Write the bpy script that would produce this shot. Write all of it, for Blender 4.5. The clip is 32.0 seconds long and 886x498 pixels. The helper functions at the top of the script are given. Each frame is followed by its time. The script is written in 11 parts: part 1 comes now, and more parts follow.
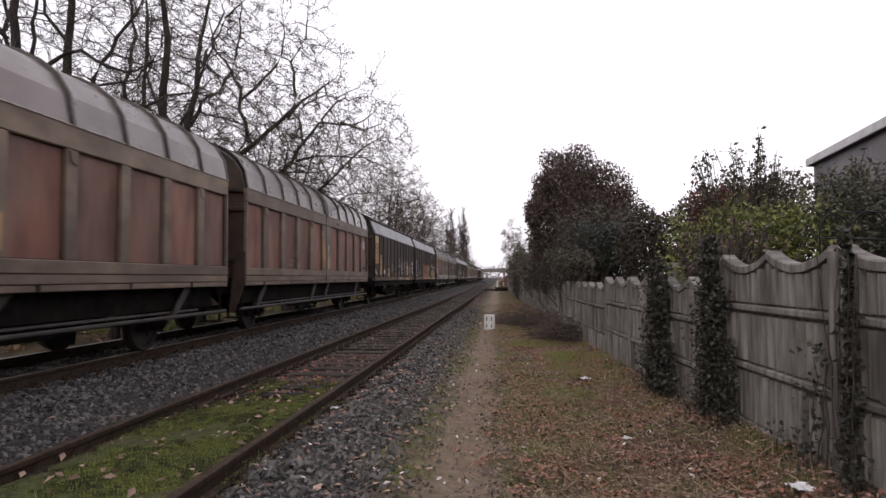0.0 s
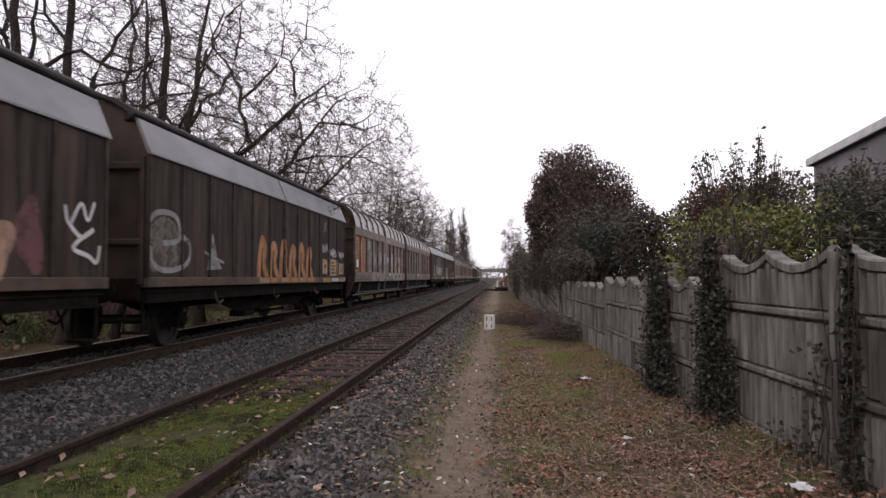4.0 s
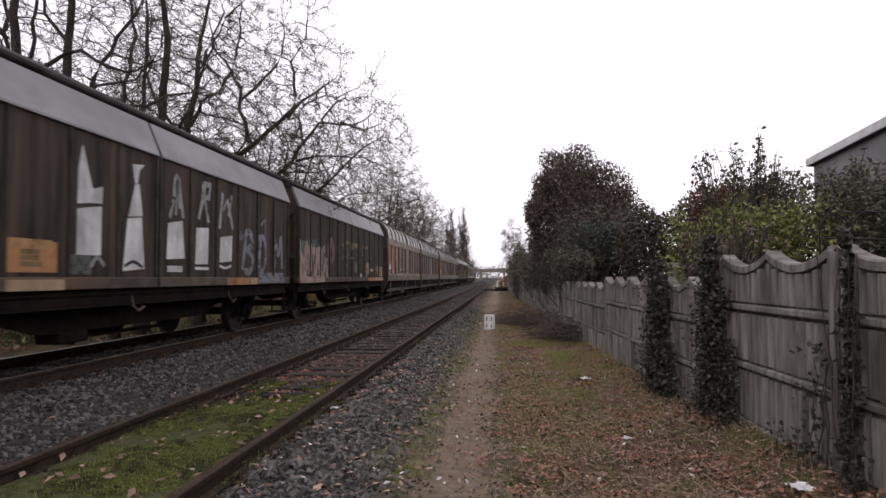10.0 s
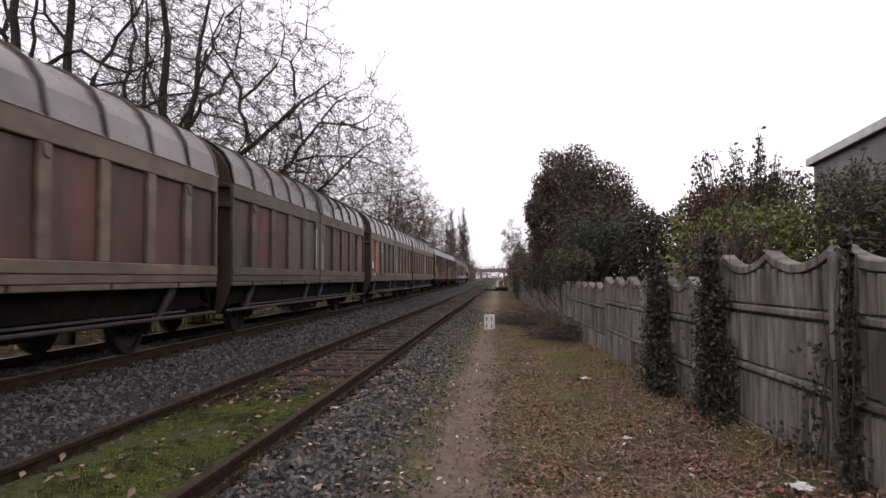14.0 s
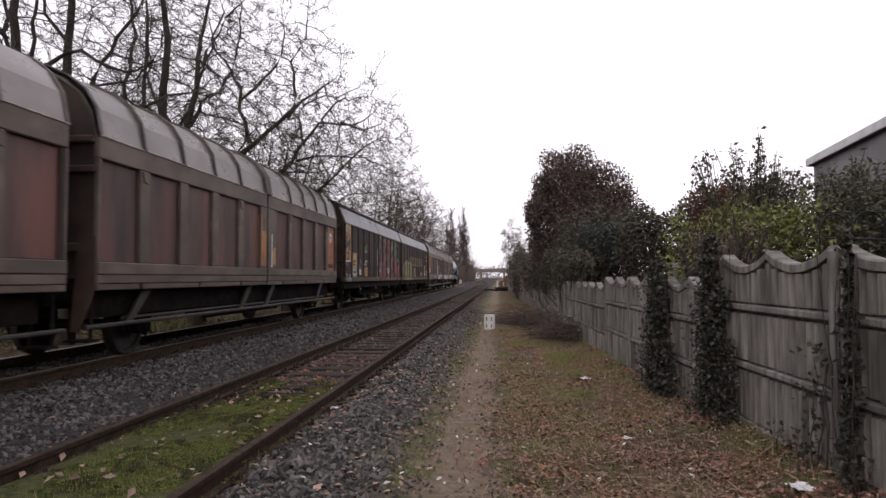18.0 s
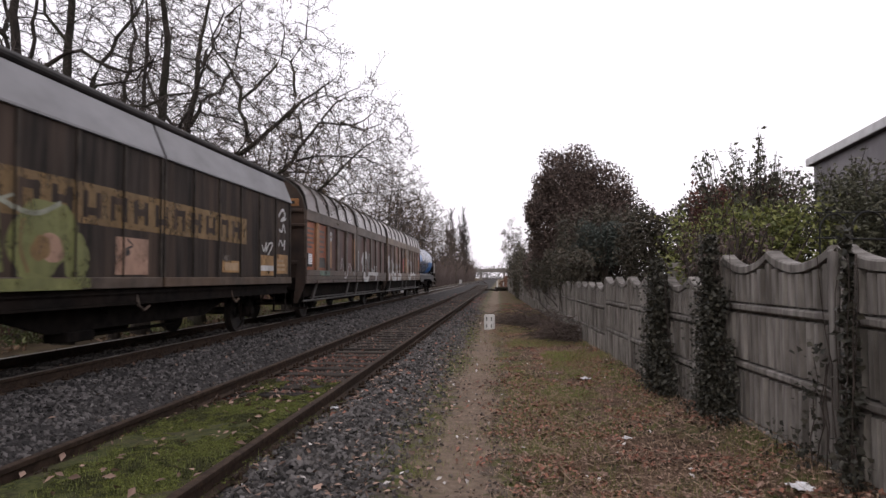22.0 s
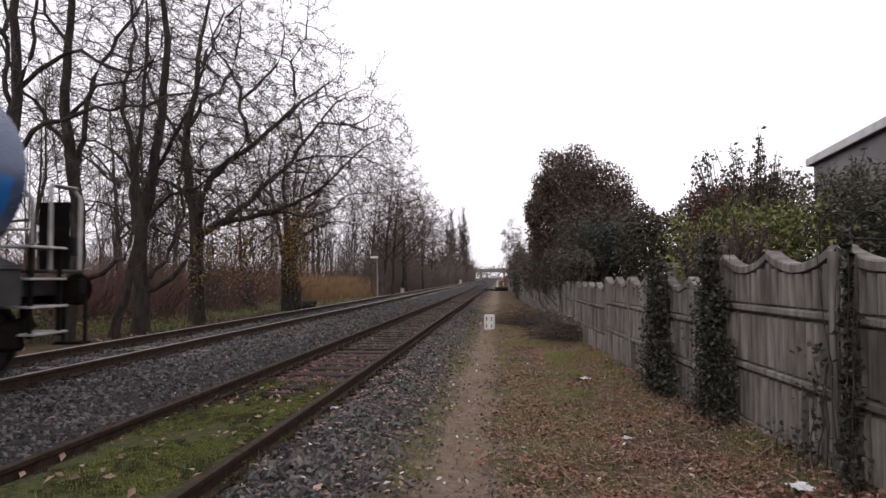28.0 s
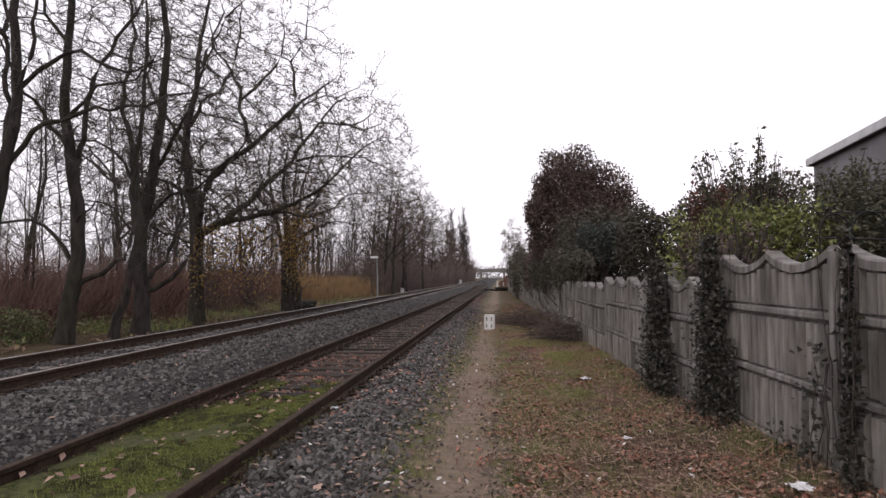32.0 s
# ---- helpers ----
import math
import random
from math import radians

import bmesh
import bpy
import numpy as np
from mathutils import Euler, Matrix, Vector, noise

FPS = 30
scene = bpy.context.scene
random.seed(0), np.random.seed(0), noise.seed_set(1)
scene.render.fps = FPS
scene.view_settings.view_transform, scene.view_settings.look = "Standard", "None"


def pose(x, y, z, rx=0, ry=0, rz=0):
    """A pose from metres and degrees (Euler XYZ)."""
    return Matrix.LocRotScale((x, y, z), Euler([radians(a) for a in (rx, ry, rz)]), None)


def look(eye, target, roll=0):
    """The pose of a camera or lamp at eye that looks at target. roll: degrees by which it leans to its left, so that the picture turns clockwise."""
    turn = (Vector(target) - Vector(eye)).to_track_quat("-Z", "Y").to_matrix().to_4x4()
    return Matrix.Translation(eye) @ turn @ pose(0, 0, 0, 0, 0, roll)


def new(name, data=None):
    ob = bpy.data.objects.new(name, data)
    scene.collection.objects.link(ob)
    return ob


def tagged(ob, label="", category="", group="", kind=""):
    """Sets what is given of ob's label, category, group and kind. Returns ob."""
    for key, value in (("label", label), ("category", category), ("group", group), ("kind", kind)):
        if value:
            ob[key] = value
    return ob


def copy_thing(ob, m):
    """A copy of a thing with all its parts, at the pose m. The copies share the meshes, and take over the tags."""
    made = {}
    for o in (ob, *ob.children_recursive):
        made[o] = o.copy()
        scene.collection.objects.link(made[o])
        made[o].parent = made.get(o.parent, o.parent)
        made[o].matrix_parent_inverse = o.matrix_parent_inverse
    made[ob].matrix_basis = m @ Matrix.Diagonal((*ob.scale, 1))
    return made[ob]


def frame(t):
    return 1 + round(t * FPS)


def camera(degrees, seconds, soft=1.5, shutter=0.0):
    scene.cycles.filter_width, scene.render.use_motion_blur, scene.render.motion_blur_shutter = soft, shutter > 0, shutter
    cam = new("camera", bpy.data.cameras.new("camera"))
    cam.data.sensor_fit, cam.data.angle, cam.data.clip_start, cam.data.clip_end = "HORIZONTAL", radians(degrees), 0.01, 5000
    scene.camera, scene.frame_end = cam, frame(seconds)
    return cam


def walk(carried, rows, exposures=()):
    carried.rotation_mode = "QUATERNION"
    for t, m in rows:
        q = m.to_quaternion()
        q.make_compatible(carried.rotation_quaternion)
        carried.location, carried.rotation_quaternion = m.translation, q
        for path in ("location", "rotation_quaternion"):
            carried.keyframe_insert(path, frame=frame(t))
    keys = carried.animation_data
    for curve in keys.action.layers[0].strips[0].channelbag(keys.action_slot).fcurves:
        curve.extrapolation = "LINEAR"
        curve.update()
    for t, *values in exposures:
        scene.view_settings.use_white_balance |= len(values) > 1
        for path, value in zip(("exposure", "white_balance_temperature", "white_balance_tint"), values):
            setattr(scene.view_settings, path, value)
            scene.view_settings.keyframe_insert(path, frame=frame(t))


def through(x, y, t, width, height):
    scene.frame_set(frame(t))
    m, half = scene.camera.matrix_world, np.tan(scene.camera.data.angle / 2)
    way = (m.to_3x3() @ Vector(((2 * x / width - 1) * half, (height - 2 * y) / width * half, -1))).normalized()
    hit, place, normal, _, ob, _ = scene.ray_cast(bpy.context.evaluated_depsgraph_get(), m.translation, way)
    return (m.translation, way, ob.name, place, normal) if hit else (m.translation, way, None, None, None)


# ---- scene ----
import collections

# the camera stands still on the path beside the siding
EYE = Vector((0.0, 0.0, 1.5))
cam = camera(66.97, 32.0, soft=1.5, shutter=0.25)
YAW, TILT = radians(4.749), radians(2.422)
AIM = EYE + Vector((-math.sin(YAW) * math.cos(TILT), math.cos(YAW) * math.cos(TILT), math.sin(TILT)))
walk(cam, [(0.0, look(EYE, AIM, -0.2)), (32.0, look(EYE, AIM, -0.2))], exposures=[(0.0, 0.0), (32.0, 0.0)])

# overcast November sky and a weak, very wide sun
world = bpy.data.worlds.new("overcast")
scene.world = world
world.use_nodes = True
wn, wl = world.node_tree.nodes, world.node_tree.links
sky = wn.new("ShaderNodeTexSky")
sky.sky_type, sky.sun_disc = "NISHITA", False
sky.sun_elevation, sky.sun_rotation = radians(28), radians(200)
sky.dust_density, sky.air_density = 6.0, 1.5
cloud = wn.new("ShaderNodeMixRGB")
cloud.inputs[0].default_value = 0.88
cloud.inputs[2].default_value = (9.55, 9.02, 9.7, 1)
wl.new(sky.outputs[0], cloud.inputs[1])
wl.new(cloud.outputs[0], wn["Background"].inputs[0])
wn["Background"].inputs[1].default_value = 0.136

sun_data = bpy.data.lights.new("sun", "SUN")
sun_data.energy, sun_data.angle, sun_data.color = 0.5, radians(40), (1.0, 0.97, 0.93)
sun = new("sun", sun_data)
sun.matrix_world = look((-40, -60, 60), (0, 20, 0))


# ---- materials ----
def surface(name, low, high, scale=6.0, rough=0.8, metal=0.0, bump=0.3, grain=60.0, stain=None, stain_scale=0.6,
            stain_amount=0.5, stretch=(1, 1, 1), vary=0.0, detail=6.0, gloss_spread=0.1):
    """Two colours mixed by noise, larger stains over them, fine relief, and a shift from piece to piece."""
    m = bpy.data.materials.new(name)
    m.use_nodes = True
    n, l = m.node_tree.nodes, m.node_tree.links
    b = n["Principled BSDF"]
    tc, mp = n.new("ShaderNodeTexCoord"), n.new("ShaderNodeMapping")
    mp.inputs["Scale"].default_value = stretch
    l.new(tc.outputs["Object"], mp.inputs[0])
    info = n.new("ShaderNodeObjectInfo")
    shift = n.new("ShaderNodeVectorMath")
    shift.operation = "MULTIPLY_ADD"
    l.new(info.outputs["Random"], shift.inputs[0])
    shift.inputs[1].default_value = (17, 31, 23)
    l.new(mp.outputs[0], shift.inputs[2])

    def cloud_of(s, det):
        t = n.new("ShaderNodeTexNoise")
        t.inputs["Scale"].default_value, t.inputs["Detail"].default_value = s, det
        l.new(shift.outputs[0], t.inputs["Vector"])
        return t.outputs["Fac"]

    def ramp(fac, a, c, lo=0.35, hi=0.65):
        r = n.new("ShaderNodeValToRGB")
        r.color_ramp.elements[0].position, r.color_ramp.elements[1].position = lo, hi
        r.color_ramp.elements[0].color, r.color_ramp.elements[1].color = (*a, 1), (*c, 1)
        l.new(fac, r.inputs[0])
        return r.outputs[0]

    colour = ramp(cloud_of(scale, detail), low, high)
    if stain:
        mix = n.new("ShaderNodeMixRGB")
        mix.inputs[2].default_value = (*stain, 1)
        k = stain_amount
        l.new(ramp(cloud_of(stain_scale, 5.0), (0, 0, 0), (k, k, k), 0.45, 0.7), mix.inputs[0])
        l.new(colour, mix.inputs[1])
        colour = mix.outputs[0]
    if vary:
        hsv = n.new("ShaderNodeHueSaturation")
        rng = n.new("ShaderNodeMapRange")
        rng.inputs[3].default_value, rng.inputs[4].default_value = 1 - vary, 1 + vary
        l.new(info.outputs["Random"], rng.inputs[0])
        l.new(rng.outputs[0], hsv.inputs["Value"])
        l.new(colour, hsv.inputs["Color"])
        colour = hsv.outputs[0]
    l.new(colour, b.inputs["Base Color"])
    if rough > 0.75:
        b.inputs["Specular IOR Level"].default_value = 0.2
    rr = n.new("ShaderNodeMapRange")
    rr.inputs[3].default_value, rr.inputs[4].default_value = max(0.05, rough - gloss_spread), min(1, rough + gloss_spread)
    l.new(cloud_of(scale * 2.3, 4.0), rr.inputs[0])
    l.new(rr.outputs[0], b.inputs["Roughness"])
    b.inputs["Metallic"].default_value = metal
    if bump:
        bp = n.new("ShaderNodeBump")
        bp.inputs["Strength"].default_value, bp.inputs["Distance"].default_value = bump, 0.01
        l.new(cloud_of(grain, 4.0), bp.inputs["Height"])
        l.new(bp.outputs[0], b.inputs["Normal"])
    return m


def leafy(name, low, high, rough=0.6, vary=0.35, through=0.15):
    """Leaves, each island of its own tone, letting some light through."""
    m = bpy.data.materials.new(name)
    m.use_nodes = True
    n, l = m.node_tree.nodes, m.node_tree.links
    b = n["Principled BSDF"]
    geo = n.new("ShaderNodeNewGeometry")
    r = n.new("ShaderNodeValToRGB")
    r.color_ramp.elements[0].color, r.color_ramp.elements[1].color = (*low, 1), (*high, 1)
    l.new(geo.outputs["Random Per Island"], r.inputs[0])
    l.new(r.outputs[0], b.inputs["Base Color"])
    b.inputs["Roughness"].default_value = rough
    b.inputs["Specular IOR Level"].default_value = 0.3
    tr, mx = n.new("ShaderNodeBsdfTranslucent"), n.new("ShaderNodeMixShader")
    l.new(r.outputs[0], tr.inputs[0])
    mx.inputs[0].default_value = through
    l.new(b.outputs[0], mx.inputs[1])
    l.new(tr.outputs[0], mx.inputs[2])
    l.new(mx.outputs[0], n["Material Output"].inputs[0])
    return m


RUSTY_STEEL = surface("rail_side_rust", (0.03, 0.02, 0.014), (0.065, 0.042, 0.029), 14, 0.85, 0.2, 0.5, 90, (0.03, 0.022, 0.018), 1.5)
RAIL_HEAD = surface("rail_head_steel", (0.3, 0.27, 0.25), (0.42, 0.39, 0.36), 10, 0.4, 0.5, 0.15, 120, (0.13, 0.08, 0.05), 0.8, 0.8, (1, 0.1, 1))
RAIL_HEAD_DULL = surface("siding_rail_head", (0.2, 0.165, 0.135), (0.32, 0.275, 0.235), 10, 0.5, 0.3, 0.2, 120, (0.09, 0.05, 0.03), 0.8, 0.8, (1, 0.1, 1))
TIMBER = surface("weathered_sleeper_timber", (0.026, 0.021, 0.018), (0.068, 0.056, 0.047), 5, 0.9, 0, 0.7, 40, (0.025, 0.021, 0.018), 1.2, 0.7, (1, 8, 8), 0.45)
CONCRETE_SLEEPER = surface("sleeper_concrete", (0.13, 0.12, 0.11), (0.22, 0.205, 0.19), 6, 0.9, 0, 0.4, 60, (0.07, 0.055, 0.045), 1.5, 0.7, vary=0.15)
CONCRETE = surface("fence_concrete", (0.125, 0.115, 0.107), (0.262, 0.246, 0.23), 7, 0.92, 0, 0.7, 120, (0.06, 0.053, 0.046), 1.3, 0.8, (1, 2.2, 0.35), 0.14)
BARK = surface("tree_bark", (0.017, 0.0145, 0.013), (0.048, 0.04, 0.035), 9, 0.95, 0, 0.9, 26, (0.035, 0.04, 0.02), 0.8, 0.4, (1, 1, 0.3), 0.15)
TWIG = surface("twig_bark", (0.042, 0.034, 0.031), (0.08, 0.066, 0.06), 3, 0.95, 0, 0.0, 20, vary=0.2)
UNDERFRAME = surface("underframe_black", (0.006, 0.0053, 0.005), (0.015, 0.0125, 0.011), 6, 0.85, 0.1, 0.3, 60, (0.024, 0.016, 0.012), 0.9, 0.5)
UNDERFRAME.node_tree.nodes["Principled BSDF"].inputs["Specular IOR Level"].default_value = 0.05
UNDERFRAME.node_tree.nodes["Principled BSDF"].inputs["Metallic"].default_value = 0.0
WHEEL_STEEL = surface("wheel_steel", (0.012, 0.01, 0.009), (0.035, 0.027, 0.022), 6, 0.6, 0.3, 0.2, 60)


# ---- mesh helpers ----
class Shape:
    """Collects vertices and faces of one mesh."""

    def __init__(self):
        self.v, self.f = [], []

    def add(self, verts, faces):
        k = len(self.v)
        self.v.extend(tuple(p) for p in verts)
        self.f.extend(tuple(i + k for i in face) for face in faces)
        return self

    def box(self, x0, x1, y0, y1, z0, z1, c=0.0):
        """A box; c chamfers all its edges."""
        c = min(c, 0.45 * min(x1 - x0, y1 - y0, z1 - z0))
        if c <= 0:
            p = [(x, y, z) for z in (z0, z1) for y in (y0, y1) for x in (x0, x1)]
            return self.add(p, [(0, 2, 3, 1), (4, 5, 7, 6), (0, 1, 5, 4), (2, 6, 7, 3), (0, 4, 6, 2), (1, 3, 7, 5)])
        p, ix = [], {}
        for sx in (0, 1):
            for sy in (0, 1):
                for sz in (0, 1):
                    q = [(x0, x1)[sx], (y0, y1)[sy], (z0, z1)[sz]]
                    inn = [(x0 + c, x1 - c)[sx], (y0 + c, y1 - c)[sy], (z0 + c, z1 - c)[sz]]
                    for a in range(3):
                        w = list(inn)
                        w[a] = q[a]
                        ix[sx, sy, sz, a] = len(p)
                        p.append(tuple(w))
        f = []
        for a in range(3):
            b, d = (a + 1) % 3, (a + 2) % 3
            for s in (0, 1):
                quad = []
                for sb, sd in ((0, 0), (1, 0), (1, 1), (0, 1)):
                    k = [0, 0, 0]
                    k[a], k[b], k[d] = s, sb, sd
                    quad.append(ix[(*k, a)])
                f.append(tuple(quad if s else quad[::-1]))
            for sb in (0, 1):
                for sd in (0, 1):
                    k0, k1 = [0, 0, 0], [0, 0, 0]
                    k0[a], k1[a] = 0, 1
                    k0[b] = k1[b] = sb
                    k0[d] = k1[d] = sd
                    quad = (ix[(*k0, b)], ix[(*k1, b)], ix[(*k1, d)], ix[(*k0, d)])
                    f.append(quad if sb == sd else quad[::-1])
        for sx in (0, 1):
            for sy in (0, 1):
                for sz in (0, 1):
                    tri = tuple(ix[sx, sy, sz, a] for a in range(3))
                    f.append(tri if (sx + sy + sz) % 2 else tri[::-1])
        return self.add(p, f)

    def prism(self, outline, y0, y1, caps=True, closed=True):
        """An outline of (x, z) drawn along y."""
        n = len(outline)
        p = [(x, y0, z) for x, z in outline] + [(x, y1, z) for x, z in outline]
        f = [(i, (i + 1) % n, n + (i + 1) % n, n + i) for i in range(n if closed else n - 1)]
        if caps and closed:
            f += [tuple(range(n))[::-1], tuple(range(n, 2 * n))]
        return self.add(p, f)

    def tube(self, path, r, sides=8, cap=True):
        """A round bar along points; r is one radius or one for each point."""
        path = [Vector(p) for p in path]
        rs = r if isinstance(r, (list, tuple)) else [r] * len(path)
        p, f, up = [], [], Vector((0.31, 0.21, 0.93))
        for i, c in enumerate(path):
            d = (path[min(i + 1, len(path) - 1)] - path[max(i - 1, 0)]).normalized()
            a = d.cross(up)
            a = a.normalized() if a.length > 1e-4 else d.orthogonal().normalized()
            b = d.cross(a)
            for k in range(sides):
                t = 2 * math.pi * k / sides
                p.append(c + rs[i] * (math.cos(t) * a + math.sin(t) * b))
        for i in range(len(path) - 1):
            for k in range(sides):
                j = (k + 1) % sides
                f.append((i * sides + k, i * sides + j, (i + 1) * sides + j, (i + 1) * sides + k))
        if cap:
            f += [tuple(range(sides)), tuple(range((len(path) - 1) * sides, len(path) * sides))[::-1]]
        return self.add(p, f)

    def turned(self, rings, sides=24, axis="x", centre=(0, 0, 0)):
        """A body turned round an axis: rings of (place along the axis, radius)."""
        p, f = [], []
        for s, r in rings:
            for k in range(sides):
                t = 2 * math.pi * k / sides
                q = (s, r * math.cos(t), r * math.sin(t))
                if axis == "y":
                    q = (q[1], s, q[2])
                if axis == "z":
                    q = (q[1], q[2], s)
                p.append(tuple(q[i] + centre[i] for i in range(3)))
        n = len(rings)
        for i in range(n - 1):
            for k in range(sides):
                j = (k + 1) % sides
                f.append((i * sides + k, i * sides + j, (i + 1) * sides + j, (i + 1) * sides + k))
        f += [tuple(range(sides))[::-1], tuple(range((n - 1) * sides, n * sides))]
        return self.add(p, f)

    def mesh(self, name, smooth=False, crease=0.6):
        me = bpy.data.meshes.new(name)
        me.from_pydata(self.v, [], self.f)
        bm = bmesh.new()
        bm.from_mesh(me)
        bmesh.ops.recalc_face_normals(bm, faces=bm.faces)
        if smooth:
            for face in bm.faces:
                face.smooth = True
            for e in bm.edges:
                if len(e.link_faces) == 2 and e.calc_face_angle(0) > crease:
                    e.smooth = False
        bm.to_mesh(me)
        bm.free()
        return me


def part(name, shape, material, parent=None, label="", at=(0, 0, 0), smooth=False):
    """One mesh object, from a Shape or a mesh, under a thing or a part."""
    me = shape.mesh(name, smooth) if isinstance(shape, Shape) else shape
    if not me.materials:
        me.materials.append(material)
    ob = new(name, me)
    if me.materials[0] != material:
        ob.material_slots[0].link = "OBJECT"
        ob.material_slots[0].material = material
    ob.location = at
    if parent:
        ob.parent = parent
    if label:
        ob["label"] = label
    return ob


def empty(name, at=(0, 0, 0)):
    ob = new(name)
    ob.empty_display_size = 0.2
    ob.location = at
    return ob


def raw_mesh(name, verts, faces_per, smooth=False):
    """A mesh from an array of vertices and an array of equal-sized faces."""
    verts, faces_per = np.asarray(verts, np.float32), np.asarray(faces_per, np.int32)
    me = bpy.data.meshes.new(name)
    me.vertices.add(len(verts))
    me.vertices.foreach_set("co", verts.ravel())
    nf, k = faces_per.shape
    me.loops.add(nf * k)
    me.loops.foreach_set("vertex_index", faces_per.ravel())
    me.polygons.add(nf)
    me.polygons.foreach_set("loop_start", np.arange(nf, dtype=np.int32) * k)
    me.polygons.foreach_set("loop_total", np.full(nf, k, np.int32))
    if smooth:
        me.polygons.foreach_set("use_smooth", np.ones(nf, bool))
    me.update(calc_edges=True)
    if not smooth:
        me.shade_flat()
    return me


def scatter(name, points, sizes, template_v, template_f, rng, flat=0.0, upright=False, stretch=None):
    """Many small copies of a template, each turned and sized, in one mesh. flat: 0 any tilt, 1 lying."""
    points, n = np.asarray(points, float), len(points)
    tv, tf = np.asarray(template_v, float), np.asarray(template_f, int)
    ang = rng.uniform(0, 2 * np.pi, (n, 3))
    tilt = (1 - flat)
    ca, sa = np.cos(ang[:, 0]), np.sin(ang[:, 0])
    rz = np.zeros((n, 3, 3))
    rz[:, 0, 0], rz[:, 0, 1], rz[:, 1, 0], rz[:, 1, 1], rz[:, 2, 2] = ca, -sa, sa, ca, 1
    if upright:
        rot = rz
    else:
        cb, sb = np.cos(ang[:, 1] * tilt), np.sin(ang[:, 1] * tilt)
        rx = np.zeros((n, 3, 3))
        rx[:, 0, 0], rx[:, 1, 1], rx[:, 1, 2], rx[:, 2, 1], rx[:, 2, 2] = 1, cb, -sb, sb, cb
        cc, sc = np.cos(ang[:, 2]), np.sin(ang[:, 2])
        ry = np.zeros((n, 3, 3))
        ry[:, 0, 0], ry[:, 0, 1], ry[:, 1, 0], ry[:, 1, 1], ry[:, 2, 2] = cc, -sc, sc, cc, 1
        rot = rz @ rx @ ry
    local = tv[None] * np.asarray(sizes, float).reshape(n, 1, -1)
    if stretch is not None:
        local = local * rng.uniform(1 - stretch, 1 + stretch, (n, 1, 3))
    v = np.einsum("nij,nkj->nki", rot, local) + points[:, None, :]
    f = tf[None] + (np.arange(n) * len(tv))[:, None, None]
    return raw_mesh(name, v.reshape(-1, 3), f.reshape(-1, tf.shape[1]))


# a folded, pointed leaf and a broken stone
LEAF_V = [(0, -0.5, 0), (0.28, -0.05, 0.08), (0, 0.5, 0), (-0.28, -0.05, 0.08)]
LEAF_F = [(0, 1, 2), (0, 2, 3)]
IVY_V = [(0, -0.5, 0), (0.46, -0.22, 0.07), (0.22, 0.12, 0.03), (0, 0.5, -0.03), (-0.22, 0.12, 0.03), (-0.46, -0.22, 0.07)]
IVY_F = [(0, 1, 2), (0, 2, 3), (0, 3, 4), (0, 4, 5)]
STONE_V = [(0.5, 0.05, 0), (-0.05, 0.45, 0.05), (-0.5, -0.05, 0.02), (0.02, -0.48, -0.04), (0.1, 0.08, 0.42), (-0.08, -0.06, -0.4),
           (0.32, -0.3, 0.2), (-0.3, 0.28, 0.24)]
STONE_F = [(0, 1, 4), (1, 7, 4), (7, 2, 4), (2, 3, 4), (3, 6, 4), (6, 0, 4), (1, 0, 5), (2, 1, 5), (3, 2, 5), (0, 3, 5), (0, 6, 3), (1, 2, 7)]


# ---- ground and tracks ----
MAIN_X, MAIN_Z = -6.687, 0.302        # centre line and rail head of the main line
SIDE_X, SIDE_Z = -2.781, 0.166        # the same of the siding


def siding_x(y):
    """The siding runs beside the main line and bends towards it far off."""
    x = SIDE_X + 0.0055 * y
    return x - (max(0.0, y - 62.0) ** 2) * 0.00022 if y < 190 else siding_x(189.9)


def siding_z(y):
    return SIDE_Z + (MAIN_Z - SIDE_Z) * min(1.0, max(0.0, (y - 50) / 110))


def ground_z(x, y):
    """Height of the ground: two ballast beds, the path, and the strip along the fence."""
    def bump(a, c, w):
        t = min(1.0, max(0.0, (a - c + w) / (2 * w)))
        return t * t * (3 - 2 * t)
    sx, sz = siding_x(max(y, 0)), siding_z(y)
    bed = sz - 0.155 - 0.055 * min(1.0, max(0.0, (y - 6.5) / 2.0))
    z = 0.125 * bump(x, -8.75, 0.45)
    z -= (0.125 - bed) * bump(x, sx - 1.35, 0.3)
    shoulder = 0.02 + 0.06 * min(1.0, max(0.0, (y - 6.5) / 2.0))
    z += shoulder * bump(x, sx + 1.0, 0.2)
    z -= (bed + shoulder) * bump(x, sx + 1.75, 0.5)
    z += np.interp(y, [5.0, 6.5, 8.0, 13.0, 15.5], [0.3, 0.27, 0.12, 0.1, 0.0]) * bump(x, 1.8, 0.55)
    return z


